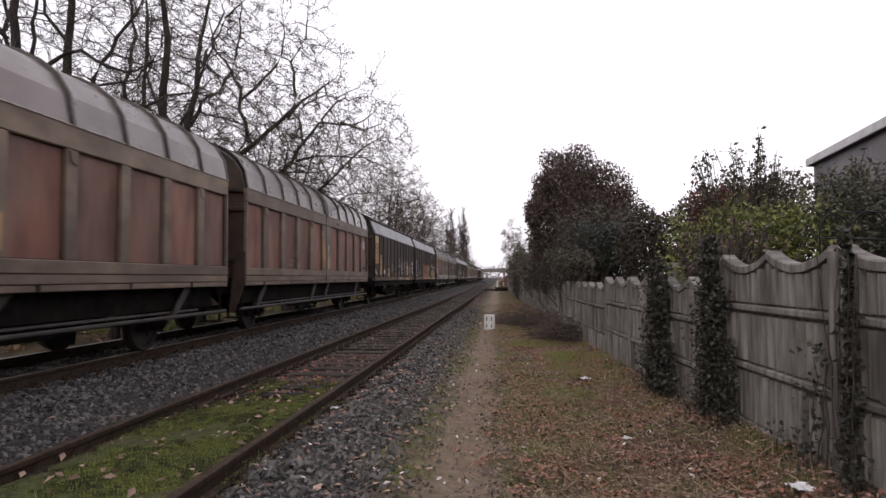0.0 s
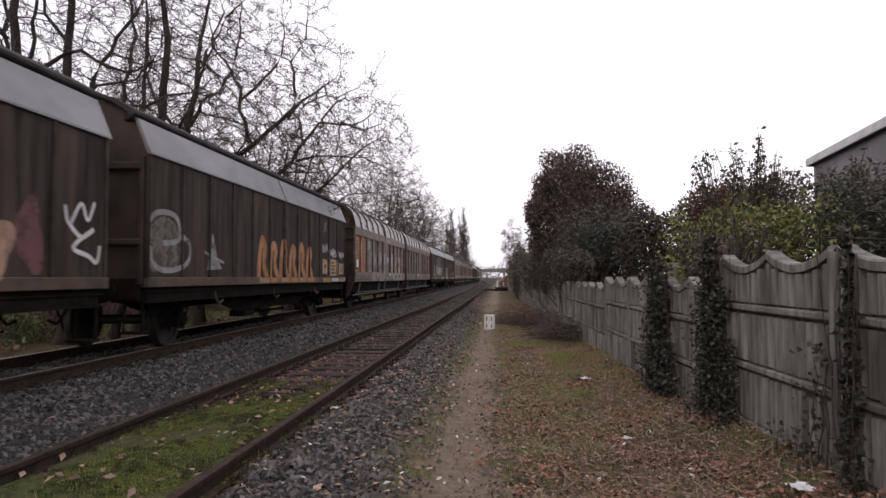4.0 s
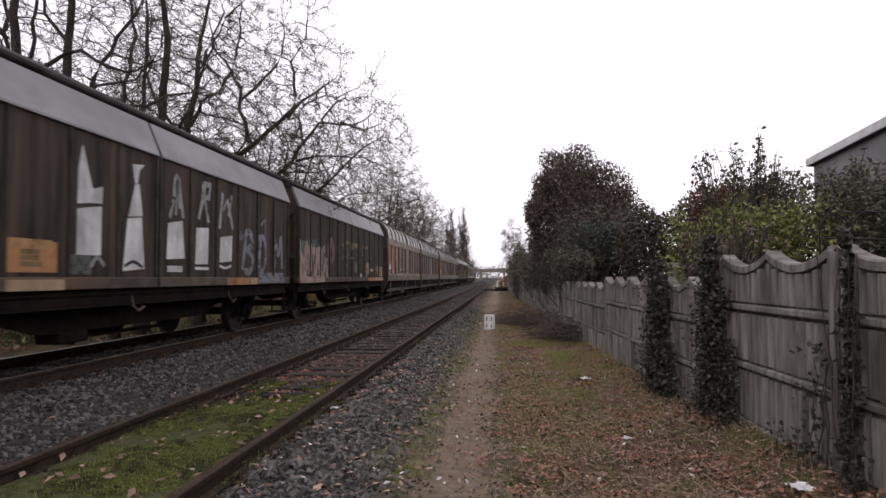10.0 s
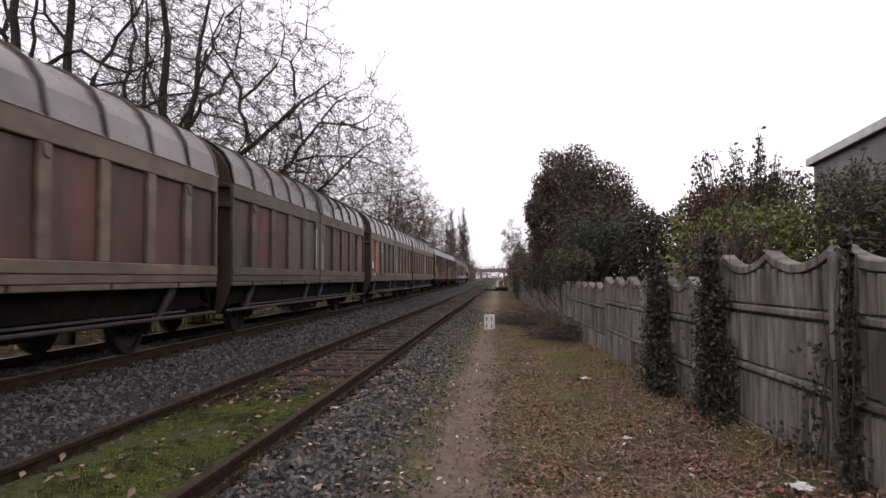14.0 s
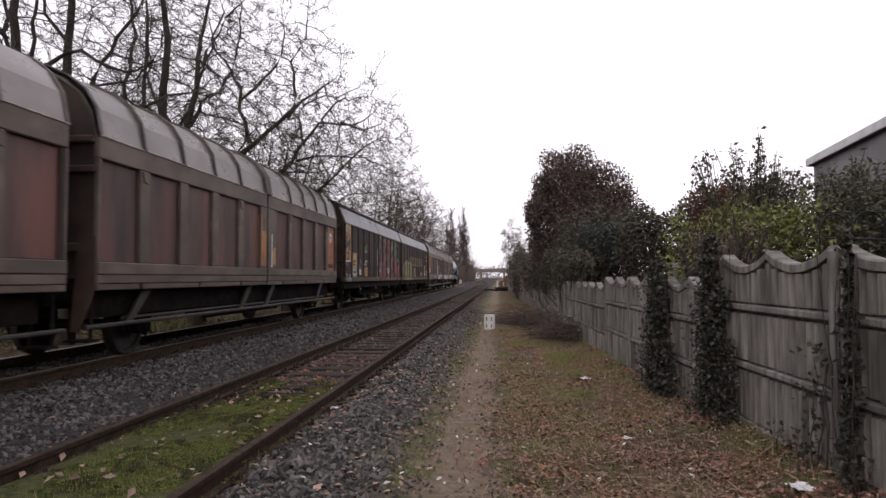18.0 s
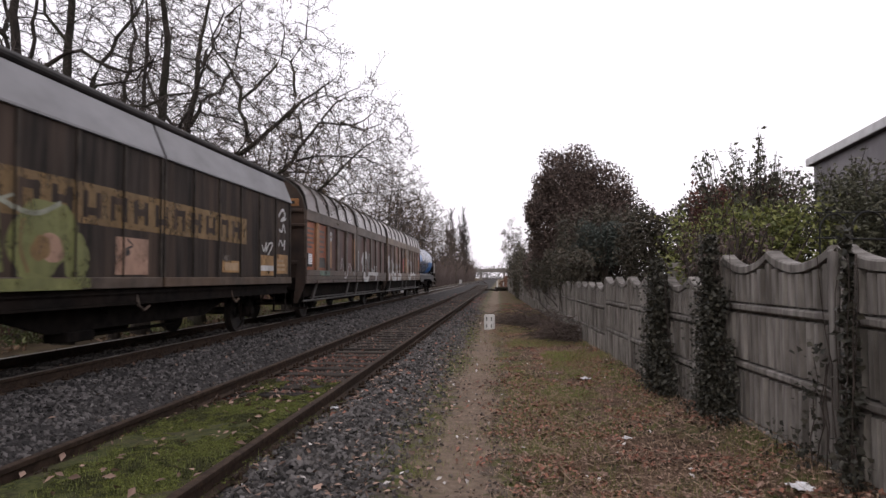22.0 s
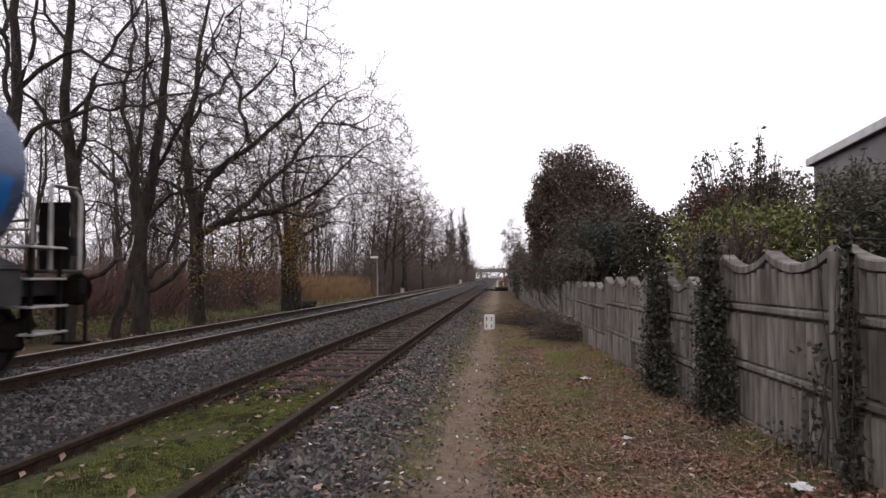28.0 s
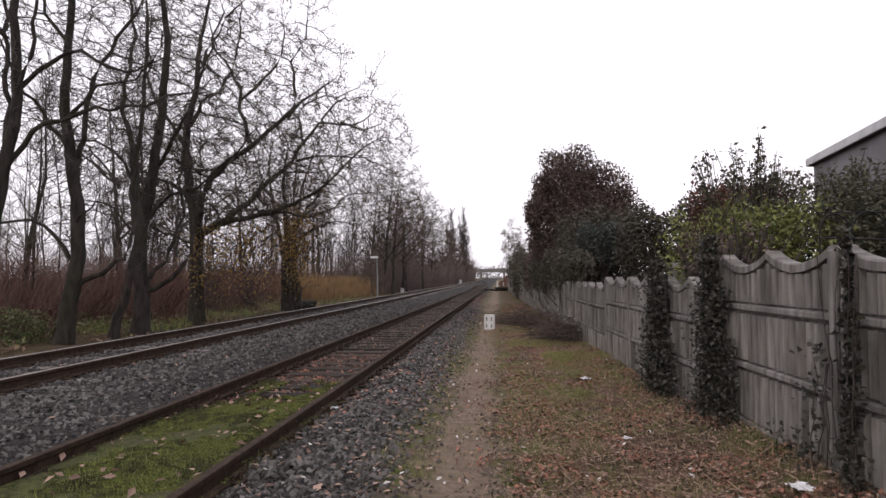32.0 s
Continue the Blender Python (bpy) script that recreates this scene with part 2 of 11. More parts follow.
def build_ground():
    xs = np.unique(np.concatenate([np.arange(-12, 4.01, 0.16), np.linspace(-30, -12, 16), np.linspace(4, 30, 20), np.array([-900, -400, -150, -70, 60, 150, 400, 900])]))
    ys = np.unique(np.concatenate([np.arange(0, 24, 0.16), np.geomspace(24, 1600, 80), np.array([-400, -100, -40, -15, -8, -4, -2, -1])]))
    verts = np.zeros((len(ys), len(xs), 3))
    for j, y in enumerate(ys):
        for i, x in enumerate(xs):
            near = -13 < x < 5 and y < 60
            h = 0.03 * noise.noise((x * 1.3, y * 1.3, 0)) + 0.014 * noise.noise((x * 5, y * 5, 3)) if near else 0
            verts[j, i] = x, y, ground_z(x, y) + h
    nx, ny = len(xs), len(ys)
    k = (np.arange(ny - 1)[:, None] * nx + np.arange(nx - 1)[None]).ravel()
    me = raw_mesh("ground", verts.reshape(-1, 3), np.stack([k, k + 1, k + nx + 1, k + nx], 1), True)
    m = bpy.data.materials.new("ground_soil")
    m.use_nodes = True
    n, l = m.node_tree.nodes, m.node_tree.links
    b = n["Principled BSDF"]
    b.inputs["Roughness"].default_value = 0.95
    b.inputs["Specular IOR Level"].default_value = 0.08
    geo = n.new("ShaderNodeNewGeometry")
    sep = n.new("ShaderNodeSeparateXYZ")
    l.new(geo.outputs["Position"], sep.inputs[0])

    def tex(scale, det=6, rough=0.6):
        t = n.new("ShaderNodeTexNoise")
        t.inputs["Scale"].default_value, t.inputs["Detail"].default_value, t.inputs["Roughness"].default_value = scale, det, rough
        l.new(geo.outputs["Position"], t.inputs["Vector"])
        return t.outputs["Fac"]

    def maths(op, a, c):
        q = n.new("ShaderNodeMath")
        q.operation = op
        for k, v in enumerate((a, c)):
            if isinstance(v, (int, float)):
                q.inputs[k].default_value = v
            else:
                l.new(v, q.inputs[k])
        return q.outputs[0]

    def ramp(fac, *stops):
        r = n.new("ShaderNodeValToRGB")
        while len(r.color_ramp.elements) < len(stops):
            r.color_ramp.elements.new(0.5)
        for e, (p, c) in zip(r.color_ramp.elements, stops):
            e.position, e.color = p, (*c, 1)
        l.new(fac, r.inputs[0])
        return r.outputs[0]

    def mix(fac, a, c):
        q = n.new("ShaderNodeMixRGB")
        l.new(fac, q.inputs[0])
        l.new(a, q.inputs[1])
        l.new(c, q.inputs[2])
        return q.outputs[0]

    def step(v, lo, hi):
        r = n.new("ShaderNodeMapRange")
        r.interpolation_type = "SMOOTHSTEP"
        r.inputs[1].default_value, r.inputs[2].default_value = lo, hi
        l.new(v, r.inputs[0])
        return r.outputs[0]

    wob = maths("ADD", sep.outputs[0], maths("MULTIPLY", maths("SUBTRACT", tex(0.7), 0.5), 0.9))
    fine = maths("ADD", wob, maths("MULTIPLY", maths("SUBTRACT", tex(6.0, 8, 0.7), 0.5), 0.9))
    litter = ramp(tex(9.0, 8, 0.75), (0.3, (0.036, 0.025, 0.019)), (0.48, (0.1, 0.066, 0.047)), (0.6, (0.15, 0.1, 0.072)), (0.72, (0.23, 0.165, 0.125)))
    grass = ramp(tex(20.0, 6, 0.7), (0.3, (0.036, 0.042, 0.013)), (0.7, (0.13, 0.137, 0.05)))
    verge = mix(step(tex(1.3, 8, 0.7), 0.48, 0.58), litter, grass)
    verge = mix(step(tex(2.6, 8, 0.75), 0.54, 0.64), verge, ramp(tex(30.0, 5, 0.7), (0.3, (0.035, 0.029, 0.024)), (0.7, (0.09, 0.07, 0.055))))
    path = ramp(tex(11.0, 8, 0.75), (0.28, (0.105, 0.08, 0.06)), (0.5, (0.18, 0.137, 0.104)), (0.72, (0.27, 0.21, 0.165)))
    margin = mix(step(tex(3.4, 8, 0.7), 0.45, 0.56), ramp(tex(26.0, 6, 0.75), (0.3, (0.055, 0.046, 0.039)), (0.7, (0.18, 0.145, 0.118))), grass)
    gravel = ramp(tex(28.0, 6, 0.75), (0.32, (0.012, 0.011, 0.011)), (0.5, (0.044, 0.041, 0.040)), (0.72, (0.095, 0.089, 0.087)))
    wood = ramp(tex(2.2, 8, 0.7), (0.3, (0.037, 0.031, 0.020)), (0.5, (0.074, 0.053, 0.034)), (0.7, (0.087, 0.081, 0.037)))
    colour = mix(step(fine, -9.0, -8.4), wood, gravel)
    colour = mix(step(fine, -1.2, -0.8), colour, margin)
    colour = mix(step(fine, -0.76, -0.46), colour, path)
    colour = mix(step(fine, -0.12, 0.06), colour, margin)
    colour = mix(step(fine, 0.02, 0.3), colour, verge)
    b2 = n.new("ShaderNodeBump")
    b2.inputs["Strength"].default_value, b2.inputs["Distance"].default_value = 0.8, 0.03
    l.new(tex(24.0, 8, 0.7), b2.inputs["Height"])
    l.new(b2.outputs[0], b.inputs["Normal"])
    l.new(colour, b.inputs["Base Color"])
    me.materials.append(m)
    tagged(new("ground", me), "brown trodden soil, leaf litter and thin grass beside the tracks", "ground", kind="structure")


def rail_shape(path_x, y0, y1, z_head, step):
    """A flat-bottomed rail: head, web and foot."""
    out = [(-0.036, 0), (-0.034, -0.036), (-0.01, -0.05), (-0.009, -0.12), (-0.066, -0.138), (-0.066, -0.15),
           (0.066, -0.15), (0.066, -0.138), (0.009, -0.12), (0.01, -0.05), (0.034, -0.036), (0.036, 0), (0.028, 0.004), (-0.028, 0.004)]
    s, ys = Shape(), [y0]
    while ys[-1] < y1:
        ys.append(min(y1, ys[-1] + step))
    n, p, f = len(out), [], []
    for y in ys:
        cx, cz = path_x(y), z_head(y)
        p += [(cx + x, y, cz + z - 0.004) for x, z in out]
    for i in range(len(ys) - 1):
        f += [(i * n + k, i * n + (k + 1) % n, (i + 1) * n + (k + 1) % n, (i + 1) * n + k) for k in range(n)]
    return s.add(p, f), n


def build_track(name, label, cx, cz, y0, y1, head, sleeper, sleeper_mat, first, last, chairs_to):
    track = tagged(empty(name), label, "railway track", kind="structure")
    for side in (-0.7535, 0.7535):
        s, n = rail_shape(lambda y: cx(y) + side, y0, y1, cz, 8.0)
        me = s.mesh("rail")
        me.materials.append(RUSTY_STEEL)
        me.materials.append(head)
        for poly in me.polygons:
            if poly.normal.z > 0.4 and poly.center.z > cz(poly.center.y) - 0.02:
                poly.material_index = 1
        part("rail", me, RUSTY_STEEL, track, "rusty steel rail with a worn head")
    chair = Shape().box(0.05, 0.15, -0.07, 0.07, 0, 0.028, 0.008).box(0.055, 0.085, -0.045, 0.045, 0.025, 0.06, 0.008)
    chair.box(-0.15, -0.05, -0.07, 0.07, 0, 0.028, 0.008).box(-0.085, -0.055, -0.045, 0.045, 0.025, 0.06, 0.008)
    chair = chair.turned([(0.02, 0.017), (0.085, 0.016)], 6, "z", (0.11, 0, 0)).turned([(0.02, 0.017), (0.085, 0.016)], 6, "z", (-0.11, 0, 0)).mesh("rail_chair")
    rnd = random.Random(7)
    y = first
    while y < last:
        z = cz(y) - 0.165 - rnd.uniform(0, 0.012)
        ob = part("sleeper", sleeper[rnd.randrange(len(sleeper))], sleeper_mat, track, at=(cx(y) + rnd.uniform(-0.03, 0.03), y, z))
        ob.rotation_euler = (0, 0, rnd.uniform(-0.02, 0.02))
        if y < chairs_to:
            for side in (-0.7535, 0.7535):
                part("rail_chair", chair, RUSTY_STEEL, track, at=(cx(y) + side, y, z + 0.001))
        y += 0.62
    return track


build_ground()
WOOD_SLEEPERS = [Shape().box(-1.25 - d, 1.25 + e, -0.12, 0.12, -0.15, 0, 0.015).mesh("sleeper") for d, e in ((0, 0), (0.05, -0.03), (-0.04, 0.04))]
CONC_SLEEPERS = [Shape().box(-1.25, 1.25, -0.13, 0.13, -0.2, 0, 0.02).mesh("sleeper")]
build_track("main_track", "main line track with rusty rails in dark ballast", lambda y: MAIN_X, lambda y: MAIN_Z, -30, 420, RAIL_HEAD, CONC_SLEEPERS, CONCRETE_SLEEPER, 3.1, 110, 45)
build_track("siding_track", "mossy siding track with weathered timber sleepers", siding_x, siding_z, -20, 190, RAIL_HEAD_DULL, WOOD_SLEEPERS, TIMBER, 1.1, 120, 45)


# ---- the freight train ----
PITCH, BODY = 14.0, 12.95             # from wagon to wagon; body length
# gaps are narrow within a coupled pair and wide between pairs
SHIFT = {-2: -0.95, -1: -1.03, 0: -0.45, 1: -0.47, 2: 0.08, 3: -0.17, 4: 0.08, 5: -0.12, 6: 0.24, 7: -0.07, 8: 0.35, 9: -0.07, 10: 0.17, 11: -0.33, 12: 0.0, 13: -0.5, 14: -0.1}
# where the front of the first dark wagon is, time by time
ROLL = [(t, 28.6 - 8.12 * t) for t in (0.0, 8.0, 16.0, 24.0, 32.0)]
SIDE = 1.45                           # half the body's width

DOOR_FRAME = surface("door_frame_dirty_beige", (0.11, 0.078, 0.056), (0.195, 0.145, 0.105), 3, 0.6, 0.1, 0.15, 60, (0.07, 0.052, 0.042), 0.7, 0.7, (1, 0.5, 1), 0.12)
DOOR_FRAME_BROWN = surface("door_frame_dirty_brown", (0.072, 0.052, 0.041), (0.13, 0.097, 0.075), 3, 0.6, 0.1, 0.15, 60, (0.05, 0.038, 0.03), 0.7, 0.7, (1, 0.5, 1), 0.12)
PANEL_RUST = surface("panel_rust_red", (0.09, 0.04, 0.03), (0.2, 0.085, 0.058), 2.2, 0.65, 0.05, 0.2, 70, (0.24, 0.16, 0.125), 1.4, 0.55, (1, 1, 0.4), 0.2)
PANEL_BROWN = surface("panel_grimy_brown", (0.04, 0.024, 0.021), (0.098, 0.056, 0.047), 2.2, 0.65, 0.0, 0.2, 70, (0.165, 0.053, 0.038), 1.1, 0.5, (1, 1, 0.3), 0.18)
PANEL_GREY = surface("panel_grimy_grey", (0.085, 0.07, 0.058), (0.14, 0.117, 0.098), 2.2, 0.6, 0.05, 0.2, 70, (0.07, 0.05, 0.04), 1.1, 0.6, (1, 1, 0.3), 0.12)
PANEL_ORANGE = surface("panel_faded_orange", (0.2, 0.06, 0.028), (0.43, 0.13, 0.05), 2.6, 0.6, 0.0, 0.2, 70, (0.11, 0.06, 0.045), 1.3, 0.85, (1, 0.6, 2.2), 0.12)
POST_ORANGE = surface("post_faded_ochre", (0.25, 0.12, 0.055), (0.36, 0.2, 0.1), 4, 0.65, 0.0, 0.2, 70, (0.12, 0.08, 0.06), 1.3, 0.6)
ROOF_GREY = surface("roof_weathered_grey", (0.13, 0.11, 0.104), (0.205, 0.177, 0.17), 1.6, 0.3, 0.2, 0.1, 50, (0.12, 0.09, 0.075), 0.6, 0.65, (1, 0.6, 1), 0.08)
ROOF_RIB = surface("roof_rib_dark", (0.045, 0.04, 0.037), (0.085, 0.075, 0.068), 6, 0.6, 0.3, 0.1, 60)
END_WALL = surface("end_wall_rusty_black", (0.022, 0.015, 0.011), (0.055, 0.034, 0.024), 2.2, 0.75, 0.05, 0.3, 60, (0.1, 0.055, 0.034), 0.9, 0.5)
FLAT_SIDE = surface("side_wall_sooty_brown", (0.014, 0.011, 0.0092), (0.047, 0.036, 0.0295), 3.0, 0.8, 0.0, 0.25, 60, (0.1, 0.066, 0.047), 1.1, 0.55, (1, 2.4, 0.25), 0.2)
BATTEN = surface("batten_sooty", (0.026, 0.022, 0.019), (0.056, 0.046, 0.038), 4, 0.78, 0.1, 0.15, 60, vary=0.15)
SILL = surface("sill_dirty_grey_brown", (0.062, 0.048, 0.039), (0.112, 0.088, 0.07), 3, 0.78, 0.0, 0.2, 60, (0.16, 0.1, 0.06), 0.6, 0.55, vary=0.15)
FOOT_BAR = surface("side_bar_grimy", (0.022, 0.018, 0.016), (0.052, 0.043, 0.038), 4, 0.6, 0.2, 0.2, 60, (0.02, 0.016, 0.014), 0.8, 0.6)
ALU = surface("roof_side_pale_grey", (0.165, 0.164, 0.17), (0.225, 0.223, 0.232), 2.0, 0.5, 0.1, 0.08, 40, (0.12, 0.115, 0.113), 0.7, 0.5, (1, 0.5, 1))
ROOF_DARK = surface("roof_sooty_dark", (0.018, 0.016, 0.016), (0.045, 0.04, 0.038), 3, 0.8, 0.1, 0.2, 50)
TANK_BLUE = surface("tank_sooty_blue", (0.04, 0.07, 0.14), (0.062, 0.094, 0.165), 1.2, 0.28, 0.15, 0.03, 40, (0.062, 0.066, 0.085), 0.4, 0.7, (1, 0.5, 1.4))
TANK_CLEAN = surface("tank_clean_blue", (0.004, 0.1, 0.32), (0.01, 0.13, 0.38), 1.6, 0.35, 0.0, 0.04, 40, (0.01, 0.07, 0.28), 0.8, 0.5)
PLATE_GREY = surface("worn_plate_grey", (0.2, 0.2, 0.2), (0.36, 0.36, 0.36), 12, 0.7, 0, 0.1, 60, (0.08, 0.08, 0.08), 6, 0.9)
CHASSIS = surface("tank_chassis_grey", (0.016, 0.015, 0.0152), (0.034, 0.032, 0.0315), 3, 0.6, 0.1, 0.2, 60, (0.045, 0.036, 0.03), 0.8, 0.6)
DRIP = surface("drip_edge_worn", (0.2, 0.17, 0.15), (0.42, 0.38, 0.35), 5, 0.5, 0.2, 0.1, 60, (0.1, 0.08, 0.065), 0.9, 0.9)
HANDRAIL = surface("handrail_pale", (0.33, 0.32, 0.3), (0.5, 0.48, 0.45), 6, 0.5, 0.1, 0.1, 60, (0.2, 0.15, 0.12), 2, 0.5)


def paint(name, colour, dull=0.25, wear=0.55):
    """Sprayed or painted colour, worn through to the wall in patches."""
    c2 = tuple(v * (1 - dull) for v in colour)
    m = surface(name, c2, colour, 5, 0.65, 0, 0.1, 60, tuple(v * 0.4 for v in colour), 1.4, 0.65, (1, 1, 0.5))
    n, l = m.node_tree.nodes, m.node_tree.links
    tc, nz, mr = n.new("ShaderNodeTexCoord"), n.new("ShaderNodeTexNoise"), n.new("ShaderNodeMapRange")
    nz.inputs["Scale"].default_value, nz.inputs["Detail"].default_value, nz.inputs["Roughness"].default_value = 3.2, 9, 0.72
    l.new(tc.outputs["Object"], nz.inputs["Vector"])
    mr.inputs[1].default_value, mr.inputs[2].default_value = 0.46, 0.66
    mr.inputs[3].default_value, mr.inputs[4].default_value = wear * 0.12, wear
    l.new(nz.outputs["Fac"], mr.inputs[0])
    clear, mx = n.new("ShaderNodeBsdfTransparent"), n.new("ShaderNodeMixShader")
    l.new(mr.outputs[0], mx.inputs[0])
    l.new(n["Principled BSDF"].outputs[0], mx.inputs[1])
    l.new(clear.outputs[0], mx.inputs[2])
    l.new(mx.outputs[0], n["Material Output"].inputs[0])
    return m


WHITE = paint("label_white", (0.66, 0.66, 0.68), wear=0.1)
SILVER = paint("graffiti_silver", (0.36, 0.35, 0.345))
CHALK = paint("graffiti_chalk", (0.68, 0.67, 0.66), wear=0.3)
PEACH = paint("graffiti_peach", (0.44, 0.27, 0.19))
LIME = paint("graffiti_lime", (0.21, 0.22, 0.075))
GREEN = paint("graffiti_green", (0.05, 0.095, 0.075))
RED = paint("graffiti_red", (0.26, 0.05, 0.045))
MAROON = paint("graffiti_maroon", (0.15, 0.055, 0.052), wear=0.6)
SLATE = paint("graffiti_slate", (0.09, 0.097, 0.092))
INK = paint("graffiti_ink", (0.012, 0.012, 0.014), wear=0.15)
OCHRE = paint("patch_ochre", (0.46, 0.27, 0.11))
AMBER = paint("patch_amber", (0.46, 0.215, 0.085), wear=0.4)
BAND = paint("band_amber_brown", (0.22, 0.135, 0.05))
TEAL = paint("patch_teal", (0.17, 0.24, 0.19))
PALE_OCHRE = paint("patch_pale_ochre", (0.5, 0.35, 0.21), wear=0.35)
FAINT = paint("faint_old_paint", (0.16, 0.13, 0.106), wear=1.0)
FADE_BLUE = paint("graffiti_blue_grey", (0.21, 0.225, 0.245), wear=0.8)
PINK = paint("graffiti_pink", (0.4, 0.285, 0.235))
GREEN_TAG = paint("graffiti_fresh_green", (0.2, 0.3, 0.12))
GREEN_FIG = paint("graffiti_dark_green", (0.05, 0.115, 0.08))
PALE_GREEN = paint("graffiti_pale_green", (0.19, 0.23, 0.18))
SPRAY_RED = paint("graffiti_bright_red", (0.36, 0.05, 0.055), wear=0.15)
PALE_DOT = paint("graffiti_pale_lime", (0.33, 0.34, 0.27))

ARCH = [(1.45, 3.09), (1.375, 3.47), (1.215, 3.725), (0.975, 3.912), (0.7, 4.04), (0.35, 4.14), (0.0, 4.18)]
MESHES = {}


def arch(push=0.0):
    """The rounded roof's outline from one eave to the other."""
    half = [(x + push * (1 if x > 0.3 else 0.4), z + push * (0.2 if z < 3.2 else 1)) for x, z in ARCH]
    return half + [(-x, z) for x, z in half[-2::-1]]


def shell(outer, inner, y0, y1):
    return Shape().prism(outer + inner[::-1], y0, y1)


def flat_roof(push=0.0):
    half = [(1.2 + push, 3.64), (1.17 + push, 3.78 + push), (0.9, 3.93 + push), (0.5, 4.07 + push), (0, 4.14 + push)]
    return half + [(-x, z) for x, z in half[-2::-1]]


def wheelset_parts(wagon, y, r=0.47):
    ws = empty("wheelset", (0, y, r))
    ws.parent = wagon
    if "wheel" not in MESHES:
        rings = [(-0.07, 0.1), (-0.07, r + 0.025), (-0.045, r + 0.025), (-0.035, r), (0.065, r - 0.008), (0.065, r - 0.07), (0.02, r - 0.09), (0.0, 0.17), (0.06, 0.14), (0.06, 0.05)]
        MESHES["wheel"] = Shape().turned(rings, 32).mesh("wheel", True)
        mirror = [(-a, b) for a, b in rings][::-1]
        MESHES["wheel_far"] = Shape().turned(mirror, 32).mesh("wheel", True)
        MESHES["axle"] = Shape().turned([(-1.02, 0.06), (-0.8, 0.085), (0.8, 0.085), (1.02, 0.06)], 16).mesh("axle", True)
    part("wheel", MESHES["wheel"], WHEEL_STEEL, ws, at=(0.7535, 0, 0))
    part("wheel", MESHES["wheel_far"], WHEEL_STEEL, ws, at=(-0.7535, 0, 0))
    part("axle", MESHES["axle"], WHEEL_STEEL, ws)
    return ws


def running_gear(wagon, ys):
    """Axle guards, leaf springs and boxes for each two-wheel axle."""
    if "guard" not in MESHES:
        s = Shape()
        s.prism([(0.95, 1.0), (0.975, 1.0), (0.975, 0.3), (0.95, 0.3)], -0.24, -0.17).prism([(0.95, 1.0), (0.975, 1.0), (0.975, 0.3), (0.95, 0.3)], 0.17, 0.24)
        s.add([(0.962, -0.24, 0.34), (0.962, -0.55, 1.0), (0.962, -0.62, 1.0), (0.962, -0.24, 0.26), (0.985, -0.24, 0.34), (0.985, -0.55, 1.0), (0.985, -0.62, 1.0), (0.985, -0.24, 0.26)],
              [(0, 1, 2, 3), (4, 7, 6, 5), (0, 4, 5, 1), (3, 2, 6, 7), (1, 5, 6, 2), (0, 3, 7, 4)])
        s.add([(0.962, 0.24, 0.34), (0.962, 0.55, 1.0), (0.962, 0.62, 1.0), (0.962, 0.24, 0.26), (0.985, 0.24, 0.34), (0.985, 0.55, 1.0), (0.985, 0.62, 1.0), (0.985, 0.24, 0.26)],
              [(3, 2, 1, 0), (5, 6, 7, 4), (1, 5, 4, 0), (7, 6, 2, 3), (2, 6, 5, 1), (4, 7, 3, 0)])
        MESHES["guard"] = s.mesh("axle_guard")
        s = Shape().box(0.9, 1.1, -0.14, 0.14, 0.34, 0.62, 0.04).turned([(1.08, 0.11), (1.14, 0.1), (1.16, 0.06)], 16, "x", (0, 0, 0.47))
        MESHES["box"] = s.mesh("axle_box")
        s = Shape()
        for i in range(6):
            h = 0.62 - 0.09 * i
            s.tube([(1.03, -h, 0.78 - 0.02 * i + 0.1 * (h / 0.62) ** 2), (1.03, -h / 2, 0.7 - 0.02 * i + 0.04), (1.03, 0, 0.69 - 0.02 * i), (1.03, h / 2, 0.7 - 0.02 * i + 0.04), (1.03, h, 0.78 - 0.02 * i + 0.1 * (h / 0.62) ** 2)], 0.024, 4)
        s.box(0.97, 1.09, -0.06, 0.06, 0.56, 0.74, 0.01)
        MESHES["spring"] = s.mesh("leaf_spring")
    for y in ys:
        for turn in (0, math.pi):
            for name, key in (("axle_guard", "guard"), ("axle_box", "box"), ("leaf_spring", "spring")):
                ob = part(name, MESHES[key], UNDERFRAME, wagon, at=(0, y, 0))
                ob.rotation_euler = (0, 0, turn)


